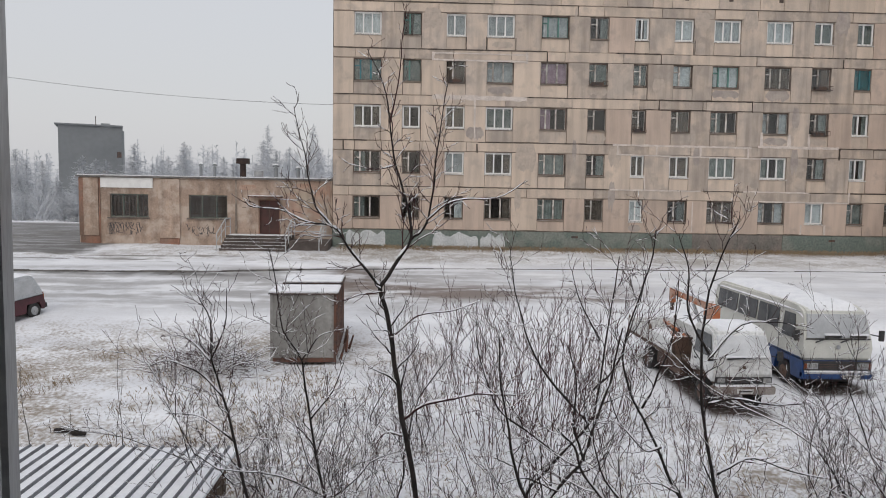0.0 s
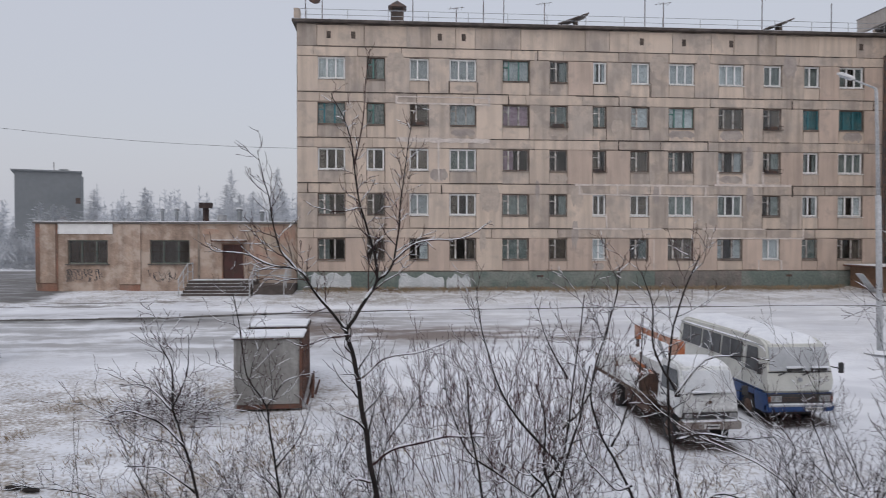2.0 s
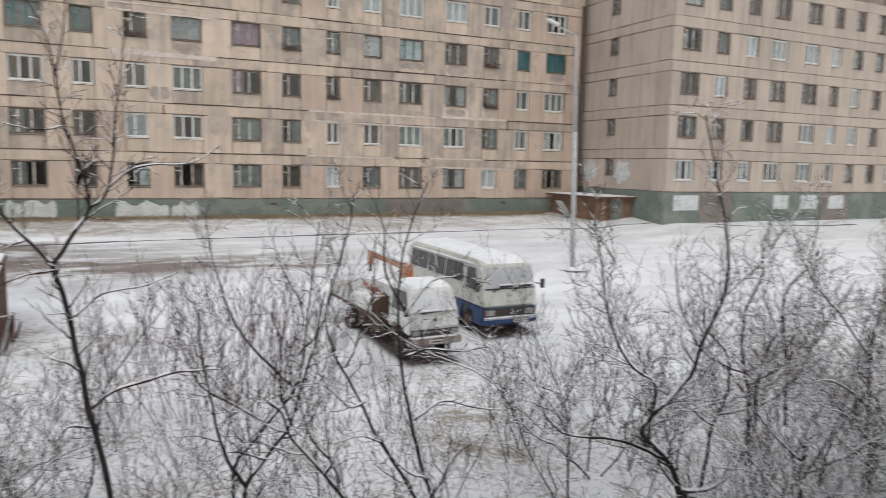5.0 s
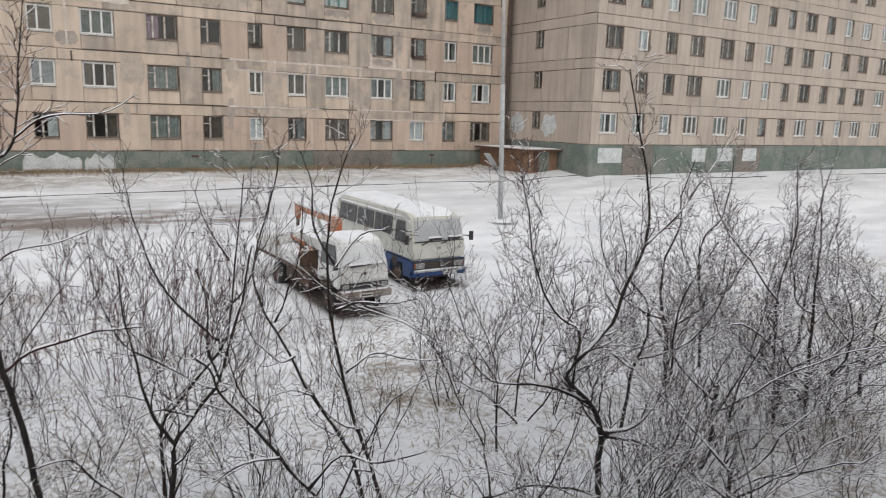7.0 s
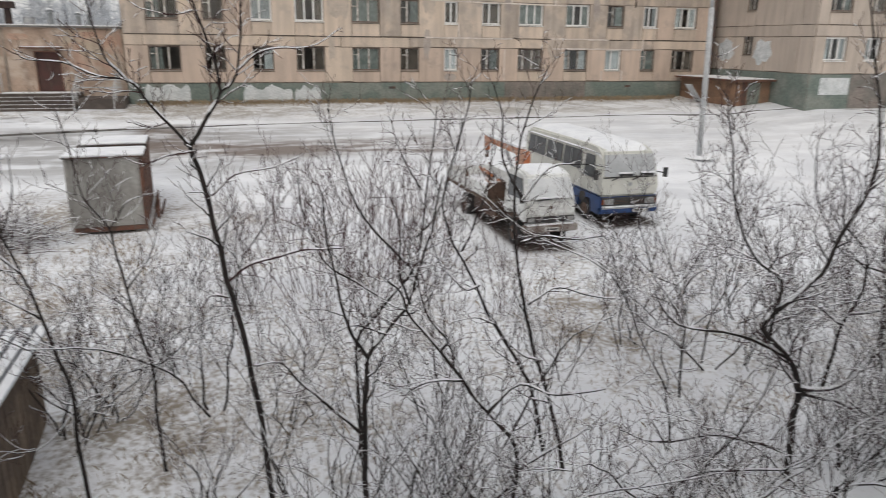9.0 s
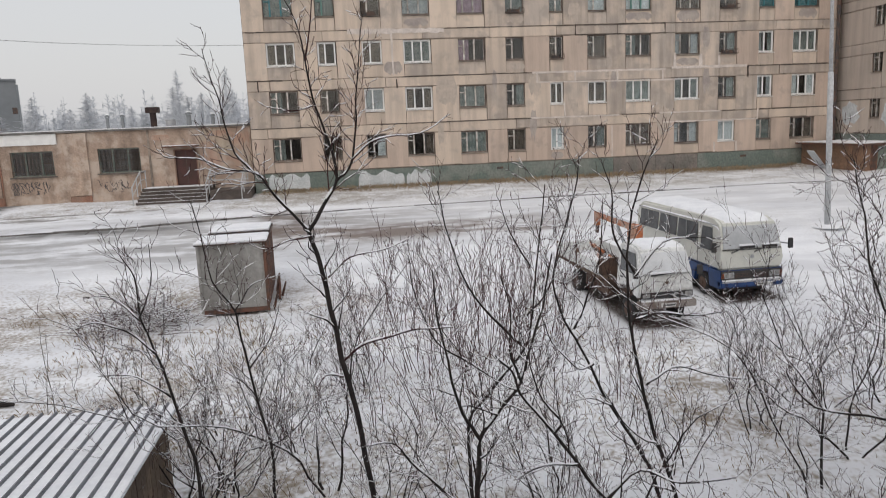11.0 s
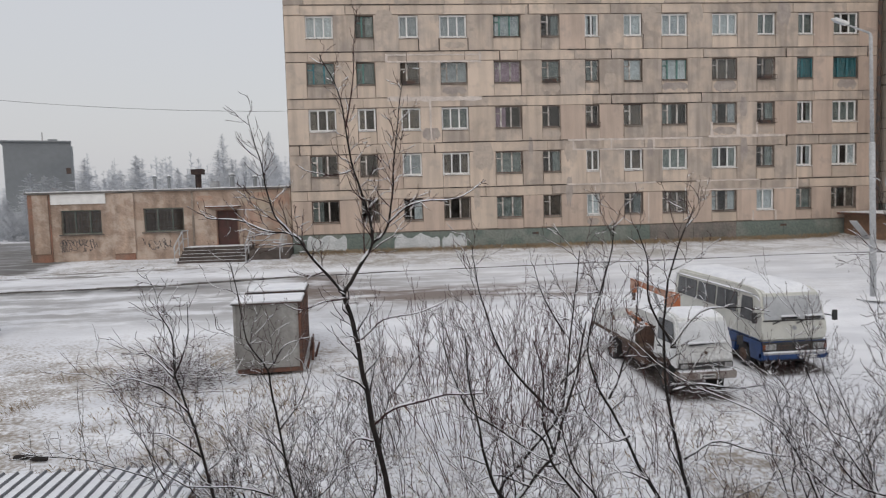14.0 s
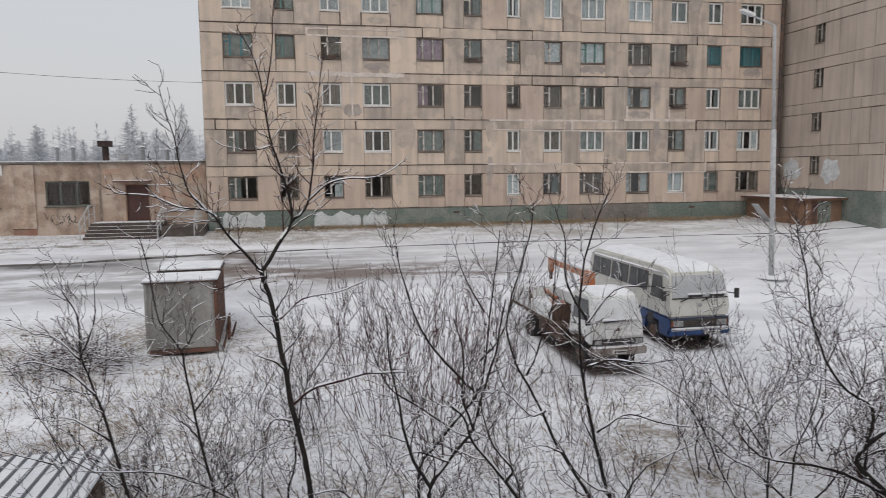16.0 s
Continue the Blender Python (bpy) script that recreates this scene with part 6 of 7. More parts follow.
# ---- trees and shrubs ----
class Wood:
    """Collects round tapered shoots, and the snow that lies along their upper sides."""

    def __init__(self, seed):
        self.rng = random.Random(seed)
        self.kinds = {"trunk": ([], []), "crown": ([], []), "twig_crown": ([], []), "snow": ([], [])}

    def shoot(self, kind, pts, radii, sides):
        verts, faces = self.kinds[kind]
        base = len(verts)
        n = len(pts)
        for i, p in enumerate(pts):
            d = pts[min(i + 1, n - 1)] - pts[max(i - 1, 0)]
            d.normalize()
            a = d.cross(Vector((0.3, 0.1, 1.0)) if abs(d.z) < 0.95 else Vector((1, 0, 0))).normalized()
            c = d.cross(a)
            for k in range(sides):
                t = k * math.tau / sides
                verts.append(p + (a * math.cos(t) + c * math.sin(t)) * radii[i])
        for i in range(n - 1):
            for k in range(sides):
                m = (k + 1) % sides
                faces.append((base + i * sides + k, base + i * sides + m, base + (i + 1) * sides + m, base + (i + 1) * sides + k))

    def lay_snow(self, pts, radii, share=1.0):
        """Ridges of snow on the parts that do not stand upright."""
        verts, faces = self.kinds["snow"]
        n = len(pts)
        i = 0
        while i < n - 1:
            j = i
            while j < n - 1 and abs((pts[j + 1] - pts[j]).normalized().z) < 0.82 and self.rng.random() < 0.93 * share:
                j += 1
            if j > i:
                base = len(verts)
                for k in range(i, j + 1):
                    d = (pts[min(k + 1, n - 1)] - pts[max(k - 1, 0)]).normalized()
                    side = d.cross(Vector((0, 0, 1))).normalized()
                    up = side.cross(d).normalized()
                    r = radii[k]
                    w, h = r * 0.8 + 0.0008, r * 0.5 + 0.002 + 0.005 * self.rng.random()
                    taper = 0.25 if k in (i, j) else 1.0
                    o = pts[k] + up * r * 0.55
                    verts.extend((o + side * w * taper, o + up * (h * taper + r * 0.45), o - side * w * taper))
                for k in range(j - i):
                    q = base + 3 * k
                    faces.extend(((q, q + 1, q + 4, q + 3), (q + 1, q + 2, q + 5, q + 4)))
            i = j + 1

    def path(self, start, way, length, segs, wiggle, up, droop=0.0):
        pts, d = [start.copy()], way.normalized()
        for i in range(segs):
            d = d + Vector((self.rng.gauss(0, wiggle), self.rng.gauss(0, wiggle), self.rng.gauss(0, wiggle * 0.7) + up - droop * (i / segs)))
            d.normalize()
            pts.append(pts[-1] + d * length / segs)
        return pts

    def grow(self, pts, r0, r1, level, spec):
        n = len(pts) - 1
        radii = [r0 + (r1 - r0) * (i / n) ** 0.8 for i in range(n + 1)]
        kind = ("trunk", "crown", "twig_crown", "twig_crown", "twig_crown")[level]
        self.shoot(kind, pts, radii, (7, 5, 4, 3, 3)[level])
        self.lay_snow(pts, radii, spec["snow"] * (1.0, 1.0, 0.95, 0.7, 0.5)[level])
        if level >= spec["levels"]:
            return
        total = sum((q - p).length for p, q in zip(pts, pts[1:]))
        count = int(spec["count"][level] * self.rng.uniform(0.8, 1.2) * (total / spec["ref"][level]) + 0.5)
        spin = self.rng.uniform(0, 6.28)
        for c in range(count):
            f = spec["from"][level] + (1 - spec["from"][level]) * (c + self.rng.random()) / count
            x = f * n
            i = min(int(x), n - 1)
            p = pts[i].lerp(pts[i + 1], x - i)
            d = (pts[i + 1] - pts[i]).normalized()
            spin += 2.4 + self.rng.uniform(-0.6, 0.6)
            a = d.orthogonal().normalized()
            a.rotate(Matrix.Rotation(spin, 3, d))
            open_ = spec["angle"][level] * self.rng.uniform(0.75, 1.25)
            way = d * math.cos(open_) + a * math.sin(open_)
            length = spec["len"][level] * (1.15 - 0.75 * f) * self.rng.uniform(0.6, 1.3)
            r = max(spec["rmin"], radii[i] * self.rng.uniform(0.38, 0.6))
            segs = (8, 6, 4, 3)[level]
            child = self.path(p, way, length, segs, spec["wiggle"], spec["up"][level], spec.get("droop", 0))
            self.grow(child, r, spec["rmin"] * 0.7, level + 1, spec)

    def make(self, name, at, label, group="", bark=None, category="tree"):
        ob = thing(name, at, label, category, group)
        mats = {"trunk": bark or M_BARK, "crown": bark or M_BARK, "twig_crown": M_TWIG if not bark else bark, "snow": M_SNOW}
        for kind, (verts, faces) in self.kinds.items():
            if faces:
                me = bpy.data.meshes.new(kind)
                me.from_pydata(verts, [], faces)
                me.materials.append(mats[kind])
                me.shade_smooth()
                p = part(kind if kind != "snow" else "crown_snow", me, None, ob)
                if kind != "trunk":
                    p["kind"] = "stuff"
        return ob


TREE = dict(levels=3, count=(9, 6, 4), ref=(2.5, 1.0, 0.5), angle=(0.8, 0.75, 0.7), len=(1.1, 0.5, 0.24), up=(0.09, 0.07, 0.05), wiggle=0.16, rmin=0.0038, snow=0.95)
TREE["from"] = (0.16, 0.12, 0.12)
SHRUB = dict(levels=3, count=(6.5, 4.0, 2.4), ref=(2.8, 0.9, 0.5), angle=(0.6, 0.65, 0.6), len=(1.1, 0.55, 0.28), up=(0.1, 0.08, 0.05), wiggle=0.2, rmin=0.0036, snow=1.0)
SHRUB["from"] = (0.1, 0.12, 0.15)
V = Vector


def smooth_path(points, per=4):
    """A flowing line through a few points of a limb."""
    pts = [V(p) for p in points]
    out = []
    for i in range(len(pts) - 1):
        p0, p1, p2, p3 = pts[max(i - 1, 0)], pts[i], pts[i + 1], pts[min(i + 2, len(pts) - 1)]
        for k in range(per):
            t = k / per
            out.append(0.5 * ((2 * p1) + (p2 - p0) * t + (2 * p0 - 5 * p1 + 4 * p2 - p3) * t * t + (3 * p1 - p0 - 3 * p2 + p3) * t ** 3))
    out.append(pts[-1])
    for k in range(2, len(out) - 1):
        out[k] = out[k] + 0.03 * noise.noise_vector(out[k] * 2.7)
    return out


def young_tree():
    """The slender forked tree right under the window."""
    w = Wood(11)
    stem = dict(NEAR, count=(6, 4, 3), len=(0.7, 0.35, 0.18))
    stem["from"] = (0.45, 0.2, 0.2)
    w.grow(smooth_path(((0.2, 0, -0.1), (0.12, 0, 1.2), (-0.02, 0, 2.54), (-0.19, 0, 3.55), (-0.3, 0, 4.19), (-0.35, 0, 4.53), (-0.41, 0, 4.88), (-0.48, 0, 5.15))), 0.037, 0.026, 0, stem)
    for pts, r0, r1, level in (
            (((-0.48, 0, 5.15), (-0.7, 0, 5.42), (-0.91, -0.1, 5.69), (-1.04, -0.1, 5.86), (-1.31, -0.2, 5.94), (-1.64, -0.2, 6.05), (-2.01, -0.2, 6.12)), 0.02, 0.005, 1),
            (((-1.04, -0.1, 5.86), (-1.24, -0.1, 6.13), (-1.34, 0, 6.49), (-1.41, 0, 6.83), (-1.51, 0, 7.28)), 0.015, 0.004, 1),
            (((-0.48, 0, 5.15), (-0.26, 0.05, 5.47), (-0.13, 0.1, 5.71), (-0.15, 0.1, 6.04), (-0.25, 0.1, 6.38), (-0.33, 0.1, 6.71), (-0.38, 0, 7.11), (-0.47, 0, 7.57), (-0.65, 0, 7.96)), 0.026, 0.005, 1),
            (((-0.12, 0.1, 5.72), (0.07, 0.15, 5.95), (0.13, 0.2, 6.32), (0.19, 0.2, 6.79), (0.25, 0.2, 7.19), (0.32, 0.2, 7.78)), 0.018, 0.004, 1),
            (((0.07, 0.15, 5.95), (0.3, 0.2, 6.15), (0.57, 0.2, 6.22), (0.91, 0.25, 6.23), (1.32, 0.3, 6.46)), 0.014, 0.004, 2),
            (((-0.33, 0.1, 6.61), (-0.58, 0, 6.57), (-0.91, 0, 6.64)), 0.009, 0.003, 2),
            (((-0.38, 0, 7.11), (-0.29, 0, 7.57), (-0.23, 0, 8.16), (-0.2, 0, 8.49)), 0.01, 0.003, 2),
            (((-0.17, 0, 3.52), (0.07, -0.05, 3.7), (0.41, -0.1, 3.81), (0.76, -0.1, 3.87), (1.19, -0.1, 3.86)), 0.019, 0.008, 2),
            (((-0.29, 0, 4.57), (-0.01, 0.1, 4.78), (0.4, 0.1, 4.85), (0.8, 0.2, 5.0)), 0.012, 0.004, 2),
            (((-0.19, 0, 3.31), (-0.38, -0.1, 3.38), (-0.51, -0.1, 3.23)), 0.013, 0.005, 2),
            (((-0.44, 0, 5.09), (-0.7, -0.1, 5.08), (-0.97, -0.1, 4.98), (-1.24, -0.1, 5.08)), 0.011, 0.003, 2),
            (((-0.7, 0, 5.42), (-0.9, 0.1, 5.35), (-1.11, 0.1, 5.42)), 0.01, 0.003, 2)):
        w.grow(smooth_path(pts), r0, r1, level, dict(NEAR, count=(11, 9, 6)))
    w.make("young_tree", (0, 8.5, ground_z(0, 8.5)), "slender dark leafless forked tree with snow along its branches", category="tree")


NEAR = dict(TREE, levels=3, count=(11, 7, 4.5), ref=(2.5, 1.0, 0.5), angle=(0.75, 0.75, 0.7), len=(1.05, 0.55, 0.27), up=(0.1, 0.08, 0.06), wiggle=0.2, rmin=0.0038, snow=0.85)
NEAR["from"] = (0.2, 0.15, 0.12)
young_tree()

# the trees that stand in the first row under the window: name, label, foot, limbs as (across, up), thickness
FIRST_ROW = (
    ("slim_tree", "slim leafless tree with a bent stem and snowy tips", 4.38, 9.0, (
        (((0.0, -0.1), (-0.05, 0.12), (-0.25, 1.13), (-0.55, 1.74), (-0.91, 2.33), (-1.17, 2.96), (-1.45, 3.48), (-1.59, 4.04), (-1.49, 4.65), (-1.3, 5.32), (-1.25, 5.8)), 0.026, 0.006, 0),
        (((-1.17, 2.96), (-1.37, 2.9), (-1.73, 3.27), (-1.88, 3.76)), 0.012, 0.004, 1),
        (((-0.91, 2.33), (-1.25, 2.47), (-1.57, 2.43)), 0.01, 0.004, 1),
        (((-1.45, 3.48), (-1.26, 3.94), (-1.1, 4.55), (-1.07, 5.24)), 0.012, 0.004, 1),
    )),
    ("slim_tree", "slim leafless tree with snow on short crooked side branches", 4.49, 8.6, (
        (((0.0, -0.1), (-0.05, 0.34), (-0.26, 1.24), (-0.48, 1.91), (-0.7, 2.79), (-0.85, 3.62), (-0.88, 4.34), (-0.81, 5.1), (-0.65, 5.68), (-0.51, 6.06)), 0.03, 0.006, 0),
        (((-0.85, 3.7), (-0.45, 3.76), (0.0, 3.66), (0.55, 3.66)), 0.012, 0.004, 1),
        (((-0.7, 2.79), (-0.34, 2.99), (0.21, 2.84), (0.89, 2.66)), 0.013, 0.004, 1),
        (((-0.88, 4.34), (-1.13, 4.88), (-1.17, 5.4), (-1.29, 5.82)), 0.012, 0.004, 1),
        (((-0.88, 4.26), (-0.47, 4.7), (0.04, 4.72), (0.5, 4.65)), 0.01, 0.003, 1),
        (((-0.48, 1.91), (-0.92, 2.16), (-1.26, 2.72)), 0.012, 0.004, 1),
    )),
    ("forked_tree", "leafless tree forked low with steep dark limbs", 1.35, 7.8, (
        (((0.0, -0.1), (-0.03, 0.84), (-0.05, 1.67), (-0.01, 2.25), (0.02, 2.7), (0.25, 2.97), (0.55, 3.34), (0.74, 3.93), (0.87, 4.32), (0.98, 4.84)), 0.036, 0.007, 0),
        (((0.02, 2.7), (-0.18, 3.04), (-0.31, 3.59), (-0.43, 4.18), (-0.47, 4.79)), 0.02, 0.005, 0),
        (((-0.1, 1.7), (-0.42, 2.07), (-0.81, 2.5), (-1.02, 2.74), (-1.34, 2.74)), 0.016, 0.005, 1),
        (((0.55, 3.34), (0.39, 3.76), (0.43, 4.22), (0.32, 4.68)), 0.012, 0.004, 1),
        (((0.25, 2.97), (-0.09, 3.09), (-0.39, 3.01)), 0.01, 0.004, 1),
    )),
    ("arching_tree", "low leafless tree with one arching snow-lined limb", 2.96, 6.8, (
        (((0.0, -0.1), (-0.03, 0.92), (-0.05, 1.84), (-0.4, 2.36), (-0.72, 2.8), (-0.98, 3.18), (-1.23, 3.5), (-1.33, 3.78), (-1.5, 3.96)), 0.024, 0.008, 0),
        (((-0.98, 3.18), (-0.89, 3.32), (-1.14, 3.68), (-1.22, 4.16)), 0.012, 0.004, 1),
        (((-0.4, 2.36), (-0.06, 2.7), (0.36, 2.58), (0.87, 2.66)), 0.014, 0.004, 1),
        (((-0.72, 2.8), (-1.09, 2.84), (-1.44, 2.74)), 0.012, 0.004, 1),
    )),
    ("crooked_tree", "stout crooked leafless tree with a wide tangle of snowy branches", 7.83, 7.6, (
        (((0.0, -0.1), (-0.05, 0.1), (-0.1, 0.94), (-0.1, 1.52), (-0.35, 2.04), (-0.86, 2.54), (-0.62, 2.86), (-0.05, 3.32), (0.26, 4.01), (0.54, 4.58), (0.5, 5.44), (0.22, 6.26), (-0.05, 7.12)), 0.05, 0.008, 0),
        (((-0.1, 1.52), (0.55, 1.56), (1.13, 2.18), (1.17, 3.06), (1.36, 3.78), (1.9, 4.5)), 0.028, 0.006, 0),
        (((-0.07, 1.46), (0.88, 1.1), (1.76, 0.25), (2.71, -0.6)), 0.024, 0.008, 1),
        (((-0.35, 2.04), (-1.18, 2.44), (-2.11, 2.64), (-2.49, 3.16)), 0.02, 0.005, 1),
        (((-0.78, 2.74), (-0.7, 3.26), (-1.28, 3.68), (-1.68, 4.36), (-1.9, 5.16), (-2.08, 5.8)), 0.02, 0.005, 0),
        (((0.55, 4.48), (1.3, 4.88), (2.11, 5.52), (2.88, 6.2)), 0.014, 0.004, 1),
        (((-0.03, 0.42), (-1.23, 0.86), (-2.27, 0.86), (-2.86, 1.12)), 0.02, 0.006, 1),
    )),
    ("crooked_tree", "crooked leafless tree with long level limbs under snow", 13.87, 8.4, (
        (((0.0, -0.1), (-0.05, -2.22), (-0.21, -0.83), (-0.29, 0.49), (-0.5, 1.76), (-0.6, 2.97), (-0.25, 4.11), (-0.41, 5.46)), 0.04, 0.008, 0),
        (((-0.29, 0.49), (1.08, 0.51), (2.42, 1.11), (4.29, 1.13)), 0.024, 0.006, 0),
        (((-0.21, -0.83), (-1.73, -0.36), (-3.18, -0.52), (-4.54, -0.43)), 0.024, 0.006, 1),
        (((-0.5, 1.76), (-1.44, 2.36), (-2.23, 2.11), (-2.77, 1.62)), 0.016, 0.005, 1),
        (((-0.55, 2.73), (-1.57, 3.73), (-2.38, 4.43), (-2.86, 5.27)), 0.016, 0.005, 0),
        (((0.23, -1.74), (1.81, -1.42), (3.44, -0.75), (5.94, -0.62)), 0.024, 0.006, 1),
    )),
    ("forked_tree", "leafless tree with many steep thin limbs from one leaning stem", 1.58, 9.6, (
        (((0.0, -0.1), (-0.03, 0.97), (-0.05, 1.94), (0.37, 2.57), (0.75, 3.08), (0.85, 3.5), (0.92, 4.21), (1.01, 4.84), (1.06, 5.39)), 0.026, 0.005, 0),
        (((0.75, 3.08), (0.34, 3.49), (-0.03, 4.12), (-0.25, 4.83), (-0.34, 5.33)), 0.018, 0.004, 0),
        (((0.85, 3.5), (1.23, 3.9), (1.44, 4.54), (1.58, 5.17)), 0.014, 0.004, 0),
        (((0.37, 2.57), (-0.08, 2.93), (-0.48, 3.25), (-0.73, 3.88), (-0.82, 4.51)), 0.016, 0.004, 0),
        (((0.92, 4.21), (0.65, 4.68), (0.48, 5.23)), 0.01, 0.003, 1),
    )),
    ("slim_tree", "thin leafless tree with a slightly leaning stem", -1.3, 10.0, (
        (((0.0, -0.1), (-0.03, 0.86), (-0.05, 1.72), (-0.25, 2.87), (-0.37, 3.73), (-0.64, 4.17), (-0.73, 4.86), (-0.83, 5.34)), 0.022, 0.004, 0),
        (((-0.37, 3.73), (-0.16, 4.06), (0.08, 4.18)), 0.009, 0.003, 1),
        (((-0.25, 2.87), (0.08, 3.32), (0.24, 3.74)), 0.01, 0.003, 1),
        (((-0.15, 2.41), (-0.4, 2.74), (-0.88, 3.07)), 0.01, 0.003, 1),
    )),
    ("slim_tree", "thin leafless tree with snowy level side branches", -2.28, 9.6, (
        (((0.0, -0.1), (-0.03, 0.89), (-0.05, 1.78), (-0.26, 2.74), (-0.41, 3.38), (-0.56, 3.85), (-0.58, 4.39), (-0.75, 4.77)), 0.026, 0.005, 0),
        (((-0.41, 3.38), (-0.73, 3.69), (-1.11, 3.84), (-1.41, 3.76)), 0.012, 0.004, 1),
        (((-0.56, 3.85), (-0.38, 4.31), (-0.34, 4.86)), 0.01, 0.003, 1),
        (((-0.26, 2.74), (-0.66, 3.06), (-1.19, 3.09)), 0.012, 0.004, 1),
        (((-0.56, 3.85), (-0.88, 4.15), (-1.25, 4.19)), 0.01, 0.003, 1),
    )),
)


SLENDER = dict(NEAR, count=(8, 5, 3.2))


def first_row():
    for i, (name, label, x, y, limbs) in enumerate(FIRST_ROW):
        w = Wood(200 + i)
        for pts, r0, r1, level in limbs:
            turn = w.rng.uniform(-0.5, 0.5)
            p0 = V((pts[0][0], 0, pts[0][1]))
            path = smooth_path([V((q, turn * (q - p0.x) * 0.6, h)) for q, h in pts])
            w.grow(path, r0 * (1.25 if level == 0 else 1.5), r1 * 1.2, level, NEAR if name == "crooked_tree" else SLENDER)
        w.make(name, (x, y, ground_z(x, y)), label, category="tree")


first_row()


def spread_tree():
    """A crooked tree of the second row."""
    w = Wood(23)
    spec = dict(NEAR, count=(8, 5, 3), len=(1.2, 0.65, 0.3), wiggle=0.24, rmin=0.004)
    w.grow(smooth_path(((0.1, 0, -0.1), (0.0, 0, 0.9), (-0.1, 0, 1.7), (-0.35, 0, 2.5), (-0.3, 0, 3.3), (0.2, 0.1, 3.9), (0.3, 0.2, 4.6), (0.5, 0.1, 5.4))), 0.05, 0.008, 0, spec)
    w.grow(smooth_path(((-0.1, 0, 1.65), (0.5, -0.2, 2.0), (1.2, -0.2, 2.4), (1.6, -0.1, 3.1), (1.9, 0.1, 3.9))), 0.032, 0.008, 0, spec)
    w.grow(smooth_path(((-0.1, 0, 1.9), (-1.0, 0.2, 2.3), (-1.6, 0.2, 2.9), (-1.9, 0.3, 3.6), (-2.0, 0.3, 4.4))), 0.028, 0.007, 0, spec)
    return w.make("crooked_tree", (12.2, 10.2, ground_z(12.2, 10.2)), "crooked leafless tree with a wide crown of snowy twigs", "crooked trees of the second row", category="tree")


SPREAD = spread_tree()
for x, y, turn, k in ((16.4, 9.4, 20, 1.0), (10.4, 9.6, 140, 0.85), (14.6, 11.2, 250, 1.0), (18.6, 11.0, 200, 0.95)):
    copy_thing(SPREAD, pose(x, y, ground_z(x, y) - 0.1, 0, 0, turn) @ Matrix.Scale(k, 4))


def sprawling_tree(seed, limbs, reach):
    """A low tree whose crooked limbs arch far outwards under snow."""
    w = Wood(seed)
    spec = dict(TREE, count=(8, 5, 3), len=(1.0, 0.55, 0.28), angle=(0.8, 0.75, 0.7), up=(0.07, 0.06, 0.05), wiggle=0.24, snow=1.0, rmin=0.0033)
    top = V((w.rng.uniform(-0.1, 0.1), 0, 1.1))
    w.grow([V((0, 0, -0.15)), V((0.04, 0.02, 0.5)), top], 0.04, 0.032, 0, dict(spec, levels=0))
    for i in range(limbs):
        a = i * math.tau / limbs + w.rng.uniform(-0.4, 0.4)
        start = V((0, 0, -0.15)).lerp(top, w.rng.uniform(0.55, 1.0))
        pts = w.path(start, V((math.cos(a), math.sin(a), w.rng.uniform(0.5, 1.3))), reach * w.rng.uniform(0.75, 1.2), 11, 0.2, 0.03, 0.1)
        w.grow(pts, 0.022 * w.rng.uniform(0.75, 1.15), 0.004, 0, spec)
    return w


SPRAWL = [sprawling_tree(41, 6, 3.2).make("sprawling_tree", (2.5, 7.0, ground_z(2.5, 7.0)), "low crooked leafless tree with snow on arching limbs", "low crooked trees under the window"),
          sprawling_tree(44, 5, 3.6).make("sprawling_tree", (5.0, 6.6, ground_z(5.0, 6.6)), "low crooked leafless tree with snow on arching limbs", "low crooked trees under the window")]
for x, y, turn, s, k in ((0.5, 6.5, 40, 0.8, 1), (9.4, 6.4, 10, 1.0, 0), (11.6, 8.4, 70, 1.2, 1), (14.0, 8.0, 220, 1.15, 0), (7.2, 6.2, 330, 0.9, 1), (-0.4, 5.6, 250, 0.7, 1), (17.0, 8.4, 100, 1.2, 0), (3.4, 5.3, 60, 0.72, 1), (5.6, 5.6, 190, 0.75, 0), (1.6, 5.2, 310, 0.7, 0), (8.6, 5.4, 140, 0.8, 1)):
    copy_thing(SPRAWL[k], pose(x, y, ground_z(x, y) - 0.05, 0, 0, turn) @ Matrix.Scale(s, 4))


def slim_tree(seed, height, lean, forks):
    """A slim tree of few steep limbs."""
    w = Wood(seed)
    spec = dict(TREE, count=(8, 6, 4), len=(1.0, 0.45, 0.22), snow=0.85)
    for i in range(forks):
        a = i * 2.2 + w.rng.uniform(-0.4, 0.4)
        way = V((math.cos(a) * 0.28 + lean, math.sin(a) * 0.28, 1.0))
        pts = w.path(V((0.08 * math.cos(a), 0.08 * math.sin(a), -0.15)), way, height * w.rng.uniform(0.75, 1.05), 13, 0.2, 0.045)
        w.grow(pts, 0.028 * w.rng.uniform(0.7, 1.1), 0.004, 0, spec)
    return w


def shrub(seed, height, stems):
    w = Wood(seed)
    for i in range(stems):
        a = i * 2.4 + w.rng.uniform(-0.4, 0.4)
        s = w.rng.uniform(0.12, 0.5)
        pts = w.path(V((0.25 * math.cos(a), 0.25 * math.sin(a), -0.15)), V((math.cos(a) * s * 1.25, math.sin(a) * s * 1.25, 1.0)), height * w.rng.uniform(0.6, 1.05), 12, 0.27, 0.06)
        w.grow(pts, 0.016 * w.rng.uniform(0.7, 1.3), 0.003, 0, SHRUB)
    return w


